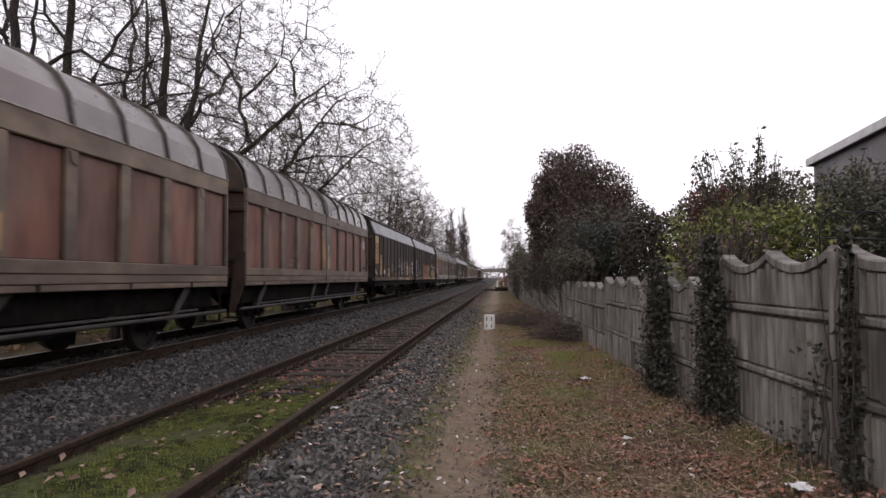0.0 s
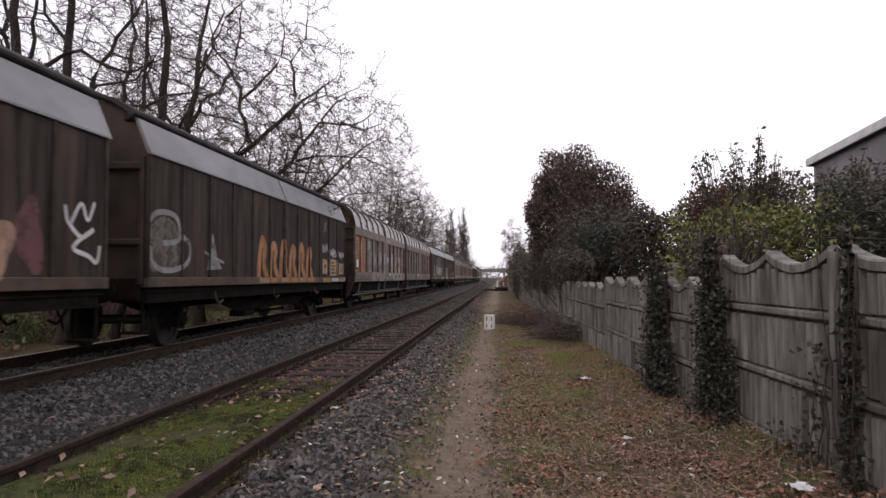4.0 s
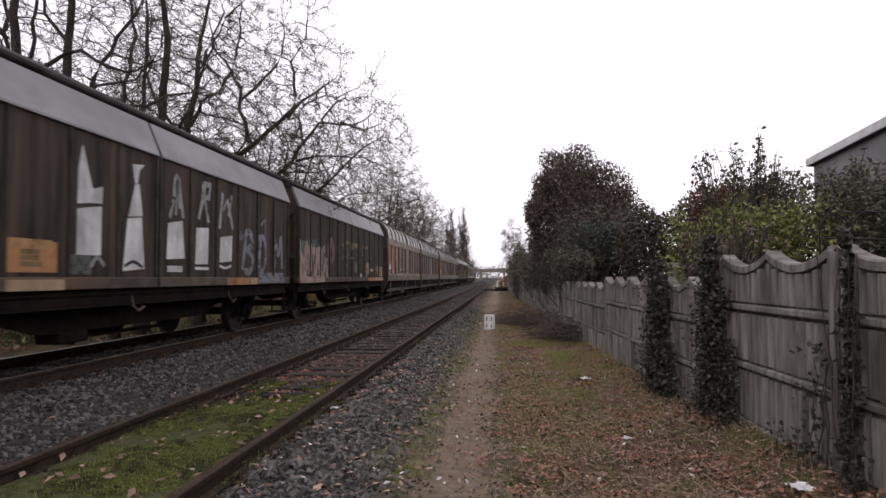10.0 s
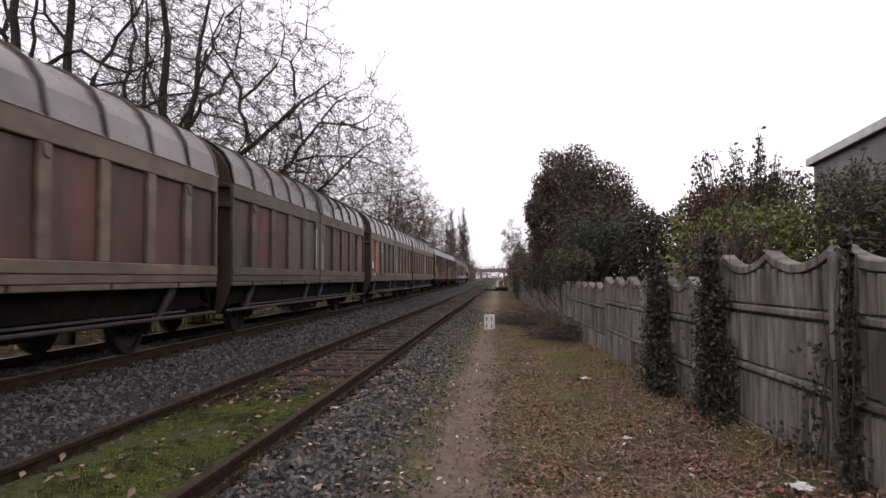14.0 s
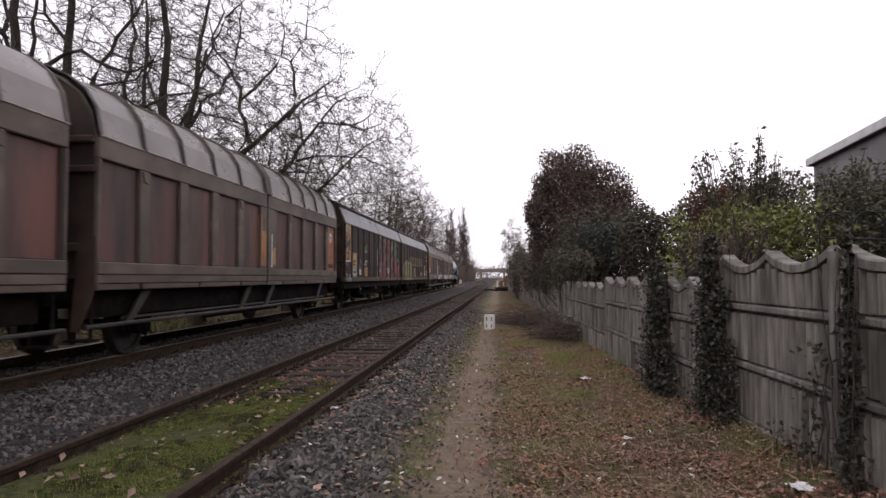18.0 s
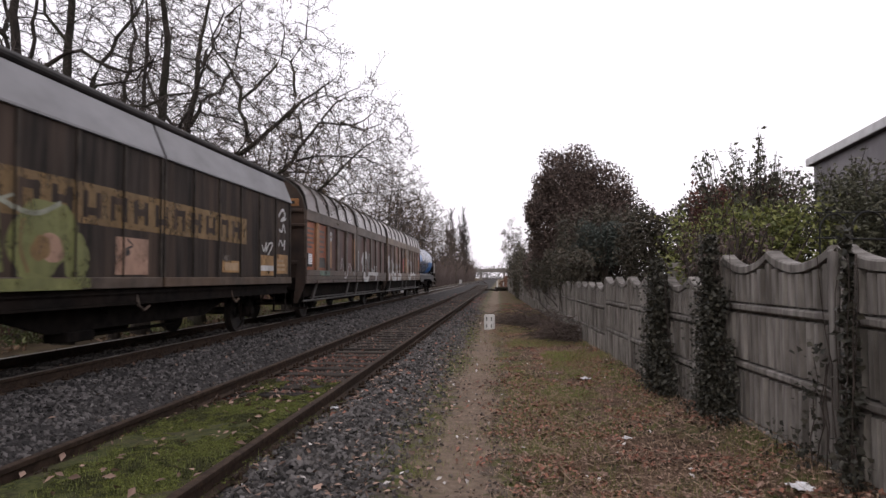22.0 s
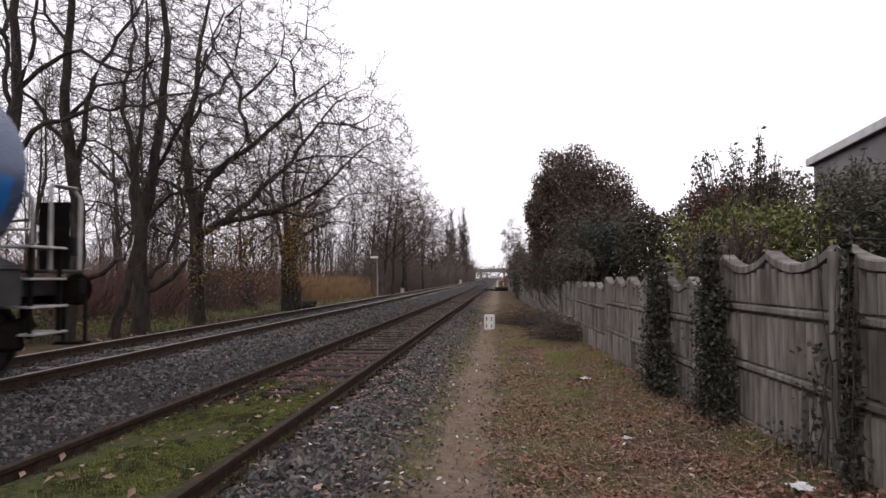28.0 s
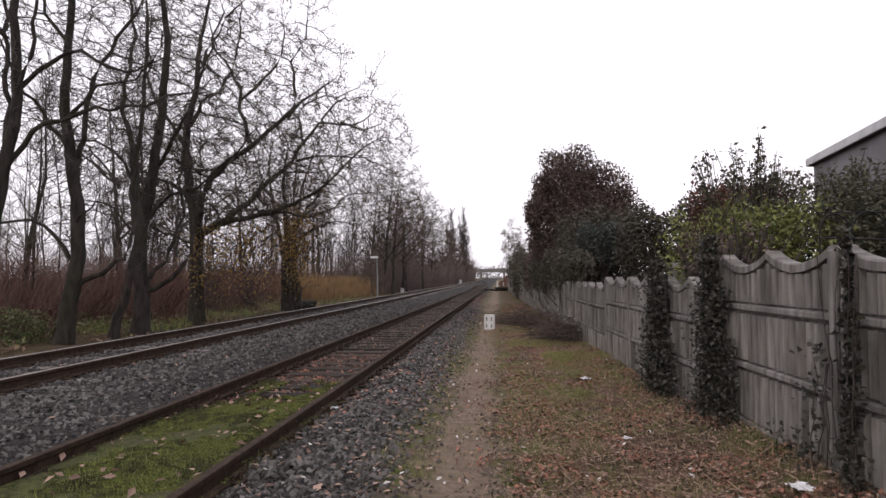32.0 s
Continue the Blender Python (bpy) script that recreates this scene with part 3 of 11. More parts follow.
def end_gear(wagon, length, tight=""):
    """Buffers, drawhook, hoses and end steps."""
    if "buffer" not in MESHES:
        s = Shape().turned([(0.0, 0.15), (-0.06, 0.15), (-0.06, 0.1), (-0.3, 0.1), (-0.3, 0.075), (-0.44, 0.075), (-0.44, 0.22), (-0.475, 0.2), (-0.48, 0.1)], 24, "y")
        MESHES["buffer"] = s.mesh("buffer", True)
        s = Shape().tube([(0, 0, 0), (0, -0.22, 0), (0, -0.3, 0.06), (0, -0.36, -0.02), (0, -0.3, -0.1)], 0.035, 8)
        s.tube([(0.05, -0.25, 0.0), (0.05, -0.45, -0.22), (-0.05, -0.45, -0.22), (-0.05, -0.25, 0)], 0.02, 6)
        MESHES["hook"] = s.mesh("coupling_hook", True)
        s = Shape().tube([(0.33, 0, 0), (0.33, -0.14, 0.02), (0.31, -0.24, -0.2), (0.26, -0.36, -0.36), (0.2, -0.46, -0.3)], 0.026, 8)
        MESHES["hose"] = s.mesh("brake_hose", True)
        s = Shape().box(1.0, 1.36, -0.02, 0.24, 0.36, 0.39, 0.006).box(1.02, 1.05, 0.05, 0.09, 0.38, 1.0).box(1.31, 1.34, 0.05, 0.09, 0.38, 1.0)
        MESHES["step"] = s.mesh("end_step")
        MESHES["beam"] = Shape().box(-1.3, 1.3, 0.0, 0.14, 0.86, 1.2, 0.02).mesh("buffer_beam")
    for y, turn in ((0, 0), (length, math.pi)):
        k = 1 if turn == 0 else -1
        for sx in (0.875, -0.875):
            ob = part("buffer", MESHES["buffer"], UNDERFRAME, wagon, "black steel buffer", at=(sx, y, 1.05))
            ob.rotation_euler = (0, 0, turn)
            if tight == ("front" if turn == 0 else "rear"):
                ob.scale = (1, 0.62, 1)
        for name, key, z in (("coupling_hook", "hook", 1.02), ("brake_hose", "hose", 0.9), ("end_step", "step", 0), ("buffer_beam", "beam", 0)):
            ob = part(name, MESHES[key], UNDERFRAME, wagon, at=(0, y, z))
            ob.rotation_euler = (0, 0, turn)
        ob = part("end_step", MESHES["step"], UNDERFRAME, wagon, at=(0, y, 0))
        ob.rotation_euler, ob.scale = (0, 0, turn), (-1, 1, 1)


PANEL_W, PANEL_TOP = 0.98, 2.79
FIRST_HALF = [(0.06 + 1.25 * i, 0.06 + PANEL_W + 1.25 * i) for i in range(5)]
SECOND_HALF = [(7.08 + 1.205 * i, 7.08 + PANEL_W + 1.205 * i) for i in range(5)]
PANELS = FIRST_HALF + SECOND_HALF


def lettering(text, size, bold=0.02, slant=0.0, wide=1.0):
    """Flat letters of the built-in font as a mesh in the (y, z) plane, reading from the front of the wagon to its back."""
    cu = bpy.data.curves.new("letters", "FONT")
    cu.body, cu.size, cu.offset, cu.shear, cu.resolution_u = text, size, bold, slant, 3
    ob = bpy.data.objects.new("letters", cu)
    scene.collection.objects.link(ob)
    me = bpy.data.meshes.new_from_object(ob.evaluated_get(bpy.context.evaluated_depsgraph_get()))
    v, f = [(0.0, p.co.x * wide, p.co.y) for p in me.vertices], [tuple(q.vertices) for q in me.polygons]
    bpy.data.objects.remove(ob)
    bpy.data.curves.remove(cu)
    bpy.data.meshes.remove(me)
    return v, f


def blob(cy, cz, ry, rz, rnd, n=22, rough=0.12):
    """A rounded, uneven patch of paint."""
    ph = [rnd.uniform(0, 6.28) for _ in range(3)]
    v = []
    for i in range(n):
        t = 2 * math.pi * i / n
        k = 1 + rough * (math.sin(2 * t + ph[0]) + 0.7 * math.sin(3 * t + ph[1]) + 0.5 * math.sin(5 * t + ph[2]))
        v.append((0.0, cy + ry * k * math.cos(t), cz + rz * k * math.sin(t)))
    return v, [tuple(range(n))]


def rect(y0, y1, z0, z1):
    return [(0.0, y0, z0), (0.0, y1, z0), (0.0, y1, z1), (0.0, y0, z1)], [(0, 1, 2, 3)]


def stroke(points, w):
    """A painted line of even width."""
    pts = [Vector((0, y, z)) for y, z in points]
    v, f = [], []
    for i, c in enumerate(pts):
        d = (pts[min(i + 1, len(pts) - 1)] - pts[max(i - 1, 0)]).normalized()
        nrm = Vector((0, -d.z, d.y)) * w / 2
        v += [tuple(c + nrm), tuple(c - nrm)]
    for i in range(len(pts) - 1):
        f.append((2 * i, 2 * i + 1, 2 * i + 3, 2 * i + 2))
    return v, f


def scribble(y0, y1, z0, z1, rnd, loops=5, w=0.04):
    """A looping tag that cannot be read."""
    n = loops * 10
    ph = rnd.uniform(0, 6)
    pts = []
    for i in range(n + 1):
        t = i / n
        y = y0 + (y1 - y0) * t + 0.09 * (y1 - y0) * math.sin(loops * 6.28 * t + ph) * 1.3
        z = (z0 + z1) / 2 + (z1 - z0) / 2 * math.sin(loops * 6.28 * t * (1 + 0.12 * math.sin(3 * t + ph)) + 1.2) * (0.75 + 0.25 * math.sin(9 * t + ph))
        pts.append((y, z))
    return stroke(pts, w)


def moved(vf, y, z):
    return [(p[0], p[1] + y, p[2] + z) for p in vf[0]], vf[1]


def patch(*points):
    """A painted patch with straight edges, by its corners."""
    return [(0.0, y, z) for y, z in points], [tuple(range(len(points)))]


def curved(points, n=5):
    """A smooth line through the points of a spray stroke."""
    p = [Vector(q) for q in points]
    out = []
    for i in range(len(p) - 1):
        a, b, c, d = p[max(i - 1, 0)], p[i], p[i + 1], p[min(i + 2, len(p) - 1)]
        for k in range(n):
            t = k / n
            out.append(tuple(0.5 * (2 * b + (c - a) * t + (2 * a - 5 * b + 4 * c - d) * t * t + (3 * b - a - 3 * c + d) * t**3)))
    return out + [tuple(p[-1])]


LAYERS = collections.Counter()        # coats of paint on each wagon


def cut(bm, y0, y1, z0, z1):
    for co, no in (((0, y0, 0), (0, -1, 0)), ((0, y1, 0), (0, 1, 0)), ((0, 0, z0), (0, 0, -1)), ((0, 0, z1), (0, 0, 1))):
        bmesh.ops.bisect_plane(bm, geom=bm.verts[:] + bm.edges[:] + bm.faces[:], plane_co=co, plane_no=no, clear_outer=True)


def decal(wagon, name, vf, material, relief, lift=0.004, label=""):
    """Paint that follows the wagon's relief: cut at each step of it and laid on each piece. relief: rows of (y0, y1, z0, z1, x)."""
    ys, zs = [p[1] for p in vf[0]], [p[2] for p in vf[0]]
    LAYERS[wagon.name] += 1
    lift += 0.00004 * (LAYERS[wagon.name] % 25)
    out = bmesh.new()
    src = bpy.data.meshes.new("cut")
    src.from_pydata(vf[0], [], vf[1])
    for y0, y1, z0, z1, x in relief:
        if y1 < min(ys) or y0 > max(ys) or z1 < min(zs) or z0 > max(zs):
            continue
        bm = bmesh.new()
        bm.from_mesh(src)
        cut(bm, y0, y1, z0, z1)
        for v in bm.verts:
            v.co.x = x + lift
        for face in bm.faces:
            if face.normal.x < 0:
                face.normal_flip()
        tmp = bpy.data.meshes.new("cut_piece")
        bm.to_mesh(tmp)
        out.from_mesh(tmp)
        bpy.data.meshes.remove(tmp)
        bm.free()
    me = bpy.data.meshes.new(name)
    out.to_mesh(me)
    out.free()
    bpy.data.meshes.remove(src)
    if len(me.vertices) == 0:
        return None
    return part(name, me, material, wagon, label)


def arch_relief():
    rows = [(0, BODY, 1.25, 1.42, SIDE + 0.012), (0, BODY, 1.13, 1.245, SIDE + 0.004), (0, BODY, 1.04, 1.125, SIDE - 0.004), (0, BODY, PANEL_TOP, 3.09, SIDE)]
    rows += [(a, b, 1.42, PANEL_TOP, SIDE - 0.065) for a, b in PANELS]
    gaps = [(PANELS[i][1], PANELS[i + 1][0]) for i in range(9)]
    return rows + [(a, b, 1.42, PANEL_TOP, SIDE) for a, b in gaps]


BATTENS = [0.06 + 1.066 * i for i in range(6)] + [6.42, 6.53] + [BODY - 0.06 - 1.066 * i for i in range(5, -1, -1)]


def flat_relief():
    rows = [(0, BODY, 1.06, 1.215, SIDE + 0.012)]
    rows += [(BATTENS[i] + 0.03, BATTENS[i + 1] - 0.03, 1.215, 3.09, SIDE - 0.03) for i in range(len(BATTENS) - 1)]
    return rows + [(b - 0.03, b + 0.03, 1.215, 3.09, SIDE) for b in BATTENS]


def arched_wagon(panel_mats, label, frame_mat, tight):
    """A two-axle sliding-door wagon with a rounded, ribbed roof."""
    w = tagged(empty("sliding_door_wagon"), label, "freight wagon", "wagons of the freight train")
    end_gear(w, BODY, tight)
    running_gear(w, (1.85, BODY - 1.85))
    if "arch_end" not in MESHES:
        out = [(1.42, 1.06)] + [(x - 0.03, z - 0.03) if x > 0 else (x, z - 0.03) for x, z in ARCH]
        full = out + [(-x, z) for x, z in out[-2::-1]]
        s = Shape().prism(full, 0.05, 0.11)
        MESHES["arch_end"] = s.mesh("end_wall")
        s = Shape().box(-1.36, 1.36, -0.02, 0.07, 3.0, 3.1, 0.02).box(-1.4, 1.4, -0.02, 0.07, 2.6, 2.7, 0.02).box(-1.4, 1.4, -0.02, 0.07, 1.55, 1.67, 0.02)
        for x in (-0.75, 0, 0.75):
            s.box(x - 0.05, x + 0.05, -0.01, 0.07, 1.1, 3.05, 0.01)
        MESHES["end_ribs"] = s.mesh("end_rib")
        rim = Shape().prism(arch(0.012) + arch(-0.07)[::-1], 0.0, 0.07)
        MESHES["rim"] = rim.mesh("roof_end_hoop")
        ph = PANEL_TOP - 1.42
        MESHES["panel"] = Shape().box(-0.02, 0.015, 0, PANEL_W, 0, ph, 0.012).mesh("panel")
        MESHES["post"] = Shape().box(-0.075, 0.0, 0, 0.27, 0, ph, 0.012).mesh("door_post")
        MESHES["post_rear"] = Shape().box(-0.075, 0.0, 0, 0.225, 0, ph, 0.012).mesh("door_post")
        MESHES["seam_post"] = Shape().box(-0.075, 0.0, 0, 0.39, 0, ph, 0.012).mesh("door_post")
        MESHES["seam_post_rear"] = Shape().box(-0.075, 0.0, 0, 0.56, 0, ph, 0.012).mesh("door_post")
        MESHES["end_post"] = Shape().box(-0.075, 0.002, 0, 0.06, 0, ph, 0.012).mesh("door_post")
        MESHES["top_rail"] = Shape().box(-0.085, 0.0, 0, 6.43, PANEL_TOP, 3.1, 0.015).mesh("top_rail")
        s = Shape().box(-0.07, 0.012, 0, 6.43, 1.252, 1.42, 0.012)
        MESHES["bottom_rail"] = s.mesh("bottom_rail")
        s = Shape().box(-0.07, 0.004, 0, 6.43, 1.13, 1.246, 0.01)
        MESHES["sill_upper"] = s.mesh("sill_strip")
        for k, (a, b) in enumerate(((0.0, 1.05), (1.13, 3.0), (3.06, 4.9), (4.97, 6.43))):
            MESHES["sill_lower", k] = Shape().box(-0.07, -0.004, a, b, 1.04, 1.124, 0.01).mesh("sill_strip")
        MESHES["roof_half"] = shell(arch(0.0), arch(-0.04), 0, 6.43).mesh("roof_shell", True, 0.355)
        MESHES["drip"] = Shape().box(-0.004, 0.016, 0, 6.43, 3.083, 3.102, 0.003).mesh("drip_edge")
        MESHES["rib"] = shell(arch(0.035), arch(0.0), 0, 0.055).mesh("roof_rib", True)
        MESHES["seam"] = shell(arch(0.05), arch(0.0), 0, 0.16).mesh("roof_rib", True)
        MESHES["eyelet"] = Shape().add([(0.02, 0, 2.77), (0.02, 0.15, 2.77), (0.02, 0.15, 2.6), (0.02, 0.05, 2.63), (0.0, 0, 2.77), (0.0, 0.15, 2.77), (0.0, 0.15, 2.6), (0.0, 0.05, 2.63)],
                                       [(0, 1, 2, 3), (4, 7, 6, 5), (0, 4, 5, 1), (1, 5, 6, 2), (2, 6, 7, 3), (3, 7, 4, 0)]).mesh("lug")
        s = Shape().box(-SIDE, -SIDE + 0.07, 0, 6.43, 1.04, 3.1, 0.01)
        MESHES["far_door"] = s.mesh("sliding_door")
        s = Shape().box(-1.0, 1.0, 0.1, BODY - 0.1, 1.0, 1.06, 0.01)
        # girders drawn deep and near-black to stand in for the shadow below the sill
        for sx in (-1.2, 1.1):
            s.box(sx, sx + 0.1, 0.14, BODY - 0.14, 0.66, 1.05, 0.01)
        for y in (3.6, 5.4, 7.6, 9.4):
            s.box(-1.0, 1.0, y, y + 0.12, 0.84, 1.0)
        MESHES["underframe"] = s.mesh("underframe")
        s = Shape()
        for sx in (-0.95, 0.9):
            s.add([(sx + d, y, z) for d in (0, 0.05) for y, z in ((3.3, 0.86), (9.65, 0.86), (8.6, 0.42), (4.4, 0.42))],
                  [(0, 1, 2, 3), (7, 6, 5, 4), (0, 4, 5, 1), (1, 5, 6, 2), (2, 6, 7, 3), (3, 7, 4, 0)])
        s.turned([(-0.45, 0.2), (0.45, 0.2)], 14, "y", (0.3, 5.6, 0.6)).box(-0.6, -0.1, 6.6, 7.5, 0.4, 0.8, 0.03)
        MESHES["truss"] = s.mesh("underframe_truss")
        s = Shape().tube([(1.36, -0.1, 0.56), (1.36, BODY + 0.1, 0.56)], 0.032, 8).tube([(1.27, 0.9, 0.63), (1.27, BODY - 0.9, 0.63)], 0.025, 6)
        MESHES["foot_rail"] = s.mesh("running_rail", True)
        s = Shape().add([(1.3, 0, 1.04), (1.3, 0.26, 1.04), (1.3, -0.3, 0.56), (1.3, -0.46, 0.56), (1.34, 0, 1.04), (1.34, 0.26, 1.04), (1.34, -0.3, 0.56), (1.34, -0.46, 0.56)],
                        [(0, 1, 2, 3), (7, 6, 5, 4), (0, 4, 5, 1), (1, 5, 6, 2), (2, 6, 7, 3), (3, 7, 4, 0)])
        MESHES["strut"] = s.mesh("strut")
        s = Shape().turned([(-0.015, 0.27), (-0.015, 0.31), (0.015, 0.31), (0.015, 0.27)], 24, "y", (0.55, -0.14, 1.75))
        s.tube([(0.3, -0.14, 1.75), (0.8, -0.14, 1.75)], 0.015, 6).tube([(0.55, -0.14, 1.5), (0.55, -0.14, 2.0)], 0.015, 6).tube([(0.55, -0.14, 1.75), (0.55, 0.06, 1.75)], 0.025, 8)
        MESHES["brake_wheel"] = s.mesh("brake_wheel", True)
        s = Shape().prism([(1.2, 1.75), (1.43, 1.75), (1.43, 1.1), (1.2, 0.5), (1.1, 0.5)], -0.03, 0.03)
        MESHES["gusset"] = s.mesh("corner_plate")
        MESHES["floor"] = Shape().box(-1.38, 1.38, 0.1, BODY - 0.1, 1.065, 1.12).mesh("floor")
    part("underframe", MESHES["underframe"], UNDERFRAME, w)
    part("underframe_truss", MESHES["truss"], UNDERFRAME, w)
    part("floor", MESHES["floor"], UNDERFRAME, w)
    part("running_rail", MESHES["foot_rail"], FOOT_BAR, w, "long dirty side bar")
    for y in (1.35, 5.6, 7.1, 11.4):
        part("strut", MESHES["strut"], FOOT_BAR, w, at=(0, y, 0))
    for y, turn in ((0, 0), (BODY, math.pi)):
        for name, key, mat_ in (("end_wall", "arch_end", END_WALL), ("end_rib", "end_ribs", END_WALL), ("roof_end_hoop", "rim", ROOF_RIB), ("corner_plate", "gusset", END_WALL)):
            ob = part(name, MESHES[key], mat_, w, at=(0, y, 0))
            ob.rotation_euler = (0, 0, turn)
    part("brake_wheel", MESHES["brake_wheel"], UNDERFRAME, w, "spoked hand brake wheel")
    for half, spans in enumerate((FIRST_HALF, SECOND_HALF)):
        y0 = 0.0 if half == 0 else BODY - 6.43
        door = part("sliding_door", MESHES["top_rail"], frame_mat, w, "dirty sliding side door", at=(SIDE, y0, 0))
        part("bottom_rail", MESHES["bottom_rail"], frame_mat, door)
        part("drip_edge", MESHES["drip"], DRIP, door, "worn pale metal drip edge")
        part("sill_strip", MESHES["sill_upper"], frame_mat, door)
        for k in range(4):
            part("sill_strip", MESHES["sill_lower", k], frame_mat, door)
        for i, (a, b) in enumerate(spans):
            part("panel", MESHES["panel"], panel_mats[5 * half + i], door, at=(-0.08, a - y0, 1.42))
            if i < 4:
                light = panel_mats[5 * half + i] == PANEL_ORANGE and half == 0 and i == 0
                part("door_post", MESHES["post_rear" if half else "post"], POST_ORANGE if light else frame_mat, door, at=(0, b - y0, 1.42))
        part("door_post", MESHES["end_post"], frame_mat, door, at=(0, 0 if half == 0 else 6.37, 1.42))
        part("door_post", MESHES["seam_post_rear" if half else "seam_post"], frame_mat, door, at=(0, 0.0 if half else 6.04, 1.42))
        for i in (0, 3):
            part("lug", MESHES["eyelet"], POST_ORANGE if half == 0 and i == 0 and panel_mats[0] == PANEL_ORANGE else frame_mat, door, at=(0, spans[i][1] - y0 + 0.02, 0))
        part("sliding_door", MESHES["far_door"], frame_mat, w, at=(0, y0, 0))
        roof = part("roof_shell", MESHES["roof_half"], ROOF_GREY, w, "rounded grey metal roof", at=(0, y0, 0))
        for i in range(4):
            part("roof_rib", MESHES["rib"], ROOF_RIB, roof, at=(0, spans[i][1] - y0 + 0.06, 0))
        part("roof_rib", MESHES["seam"], ROOF_RIB, roof, at=(0, 6.3 if half == 0 else -0.03, 0))
    return w


def flat_wagon(label, tight):
    """A two-axle sliding-wall wagon with smooth dark walls, thin battens, a pale sloping eave and a dark cap roof."""
    w = tagged(empty("sliding_wall_wagon"), label, "freight wagon", "wagons of the freight train")
    end_gear(w, BODY, tight)
    running_gear(w, (1.85, BODY - 1.85))
    if "flat_end" not in MESHES:
        full = [(1.4, 1.06), (1.4, 3.08), (1.2, 3.6), (0.9, 3.9), (0, 4.1), (-0.9, 3.9), (-1.2, 3.6), (-1.4, 3.08), (-1.4, 1.06)]
        MESHES["flat_end"] = Shape().prism(full, 0.05, 0.11).mesh("end_wall")
        s = Shape()
        for x in (-1.36, -0.5, 0.42, 1.28):
            s.box(x, x + 0.08, -0.01, 0.07, 1.1, 3.05, 0.01)
        s.box(-1.36, 1.36, -0.02, 0.07, 2.85, 2.97, 0.02).box(-1.36, 1.36, -0.02, 0.07, 1.7, 1.8, 0.02)
        MESHES["flat_ribs"] = s.mesh("end_rib")
        MESHES["wall_half"] = Shape().box(-0.07, -0.03, 0, 6.43, 1.2, 3.1, 0.005).mesh("sliding_wall")
        MESHES["batten"] = Shape().box(-0.05, 0.0, -0.03, 0.03, 1.215, 3.09, 0.008).mesh("batten")
        MESHES["flat_sill"] = Shape().box(-0.08, 0.012, 0, 6.43, 1.06, 1.215, 0.01).mesh("sill")
        MESHES["eave"] = Shape().prism([(0.012, 3.085), (0.012, 3.115), (-0.2, 3.63), (-0.25, 3.63), (-0.04, 3.085)], 0, 6.43).mesh("eave_panel")
        MESHES["cap"] = shell(flat_roof(0.0), [(x * 0.96, z - 0.05) for x, z in flat_roof(0.0)], -0.1, BODY + 0.1).mesh("roof", True)
        s = Shape().box(1.02, 1.12, 0, BODY, 3.6, 3.72, 0.01).box(-1.12, -1.02, 0, BODY, 3.6, 3.72, 0.01)
        MESHES["cantrail"] = s.mesh("cantrail")
        s = Shape().tube([(1.2, -0.1, 3.71), (1.2, BODY + 0.1, 3.71)], 0.05, 8)
        MESHES["gutter"] = s.mesh("gutter", True)
        s = Shape().box(-SIDE, -SIDE + 0.06, 0, BODY, 1.06, 3.1, 0.01).prism([(-SIDE, 3.09), (-1.24, 3.63), (-1.2, 3.63), (-SIDE + 0.05, 3.09)], 0, BODY)
        MESHES["far_wall"] = s.mesh("sliding_wall")
        s = Shape().box(1.22, 1.38, 0.1, BODY - 0.1, 0.84, 1.06, 0.015).box(-1.38, -1.22, 0.1, BODY - 0.1, 0.84, 1.06, 0.015).box(-1.22, 1.22, 0.1, BODY - 0.1, 0.98, 1.06, 0.01)
        s.box(1.38, 1.41, 0.05, BODY - 0.05, 0.98, 1.0).box(1.2, 1.4, 0.05, BODY - 0.05, 0.82, 0.85)
        for y in (3.4, 5.4, 7.6, 9.4):
            s.box(-1.2, 1.2, y, y + 0.12, 0.7, 0.98)
        MESHES["flat_frame"] = s.mesh("underframe")
        s = Shape()
        for sx in (-1.1, 1.04):
            s.add([(sx + d, y, z) for d in (0, 0.06) for y, z in ((2.9, 0.85), (10.05, 0.85), (8.7, 0.5), (4.3, 0.5))],
                  [(0, 1, 2, 3), (7, 6, 5, 4), (0, 4, 5, 1), (1, 5, 6, 2), (2, 6, 7, 3), (3, 7, 4, 0)])
        s.turned([(-0.5, 0.2), (0.5, 0.2)], 14, "y", (0.5, 6.4, 0.55)).tube([(0.9, 4.9, 0.4), (0.9, 8.0, 0.4)], 0.03, 6)
        s.box(0.8, 1.15, 4.6, 5.2, 0.36, 0.5, 0.02)
        MESHES["flat_truss"] = s.mesh("underframe_truss")
        s = Shape().tube([(1.36, 2.55, 0.98), (1.4, 2.55, 0.8), (1.4, 2.7, 0.72), (1.4, 2.85, 0.78)], 0.02, 6)
        MESHES["lever"] = s.mesh("lever", True)
    for name, key in (("underframe", "flat_frame"), ("underframe_truss", "flat_truss")):
        part(name, MESHES[key], UNDERFRAME, w)
    for y in (0, 3.3, 6.8):
        part("lever", MESHES["lever"], SILL, w, at=(0, y, 0))
    for y, turn in ((0, 0), (BODY, math.pi)):
        for name, key in (("end_wall", "flat_end"), ("end_rib", "flat_ribs")):
            ob = part(name, MESHES[key], END_WALL, w, at=(0, y, 0))
            ob.rotation_euler = (0, 0, turn)
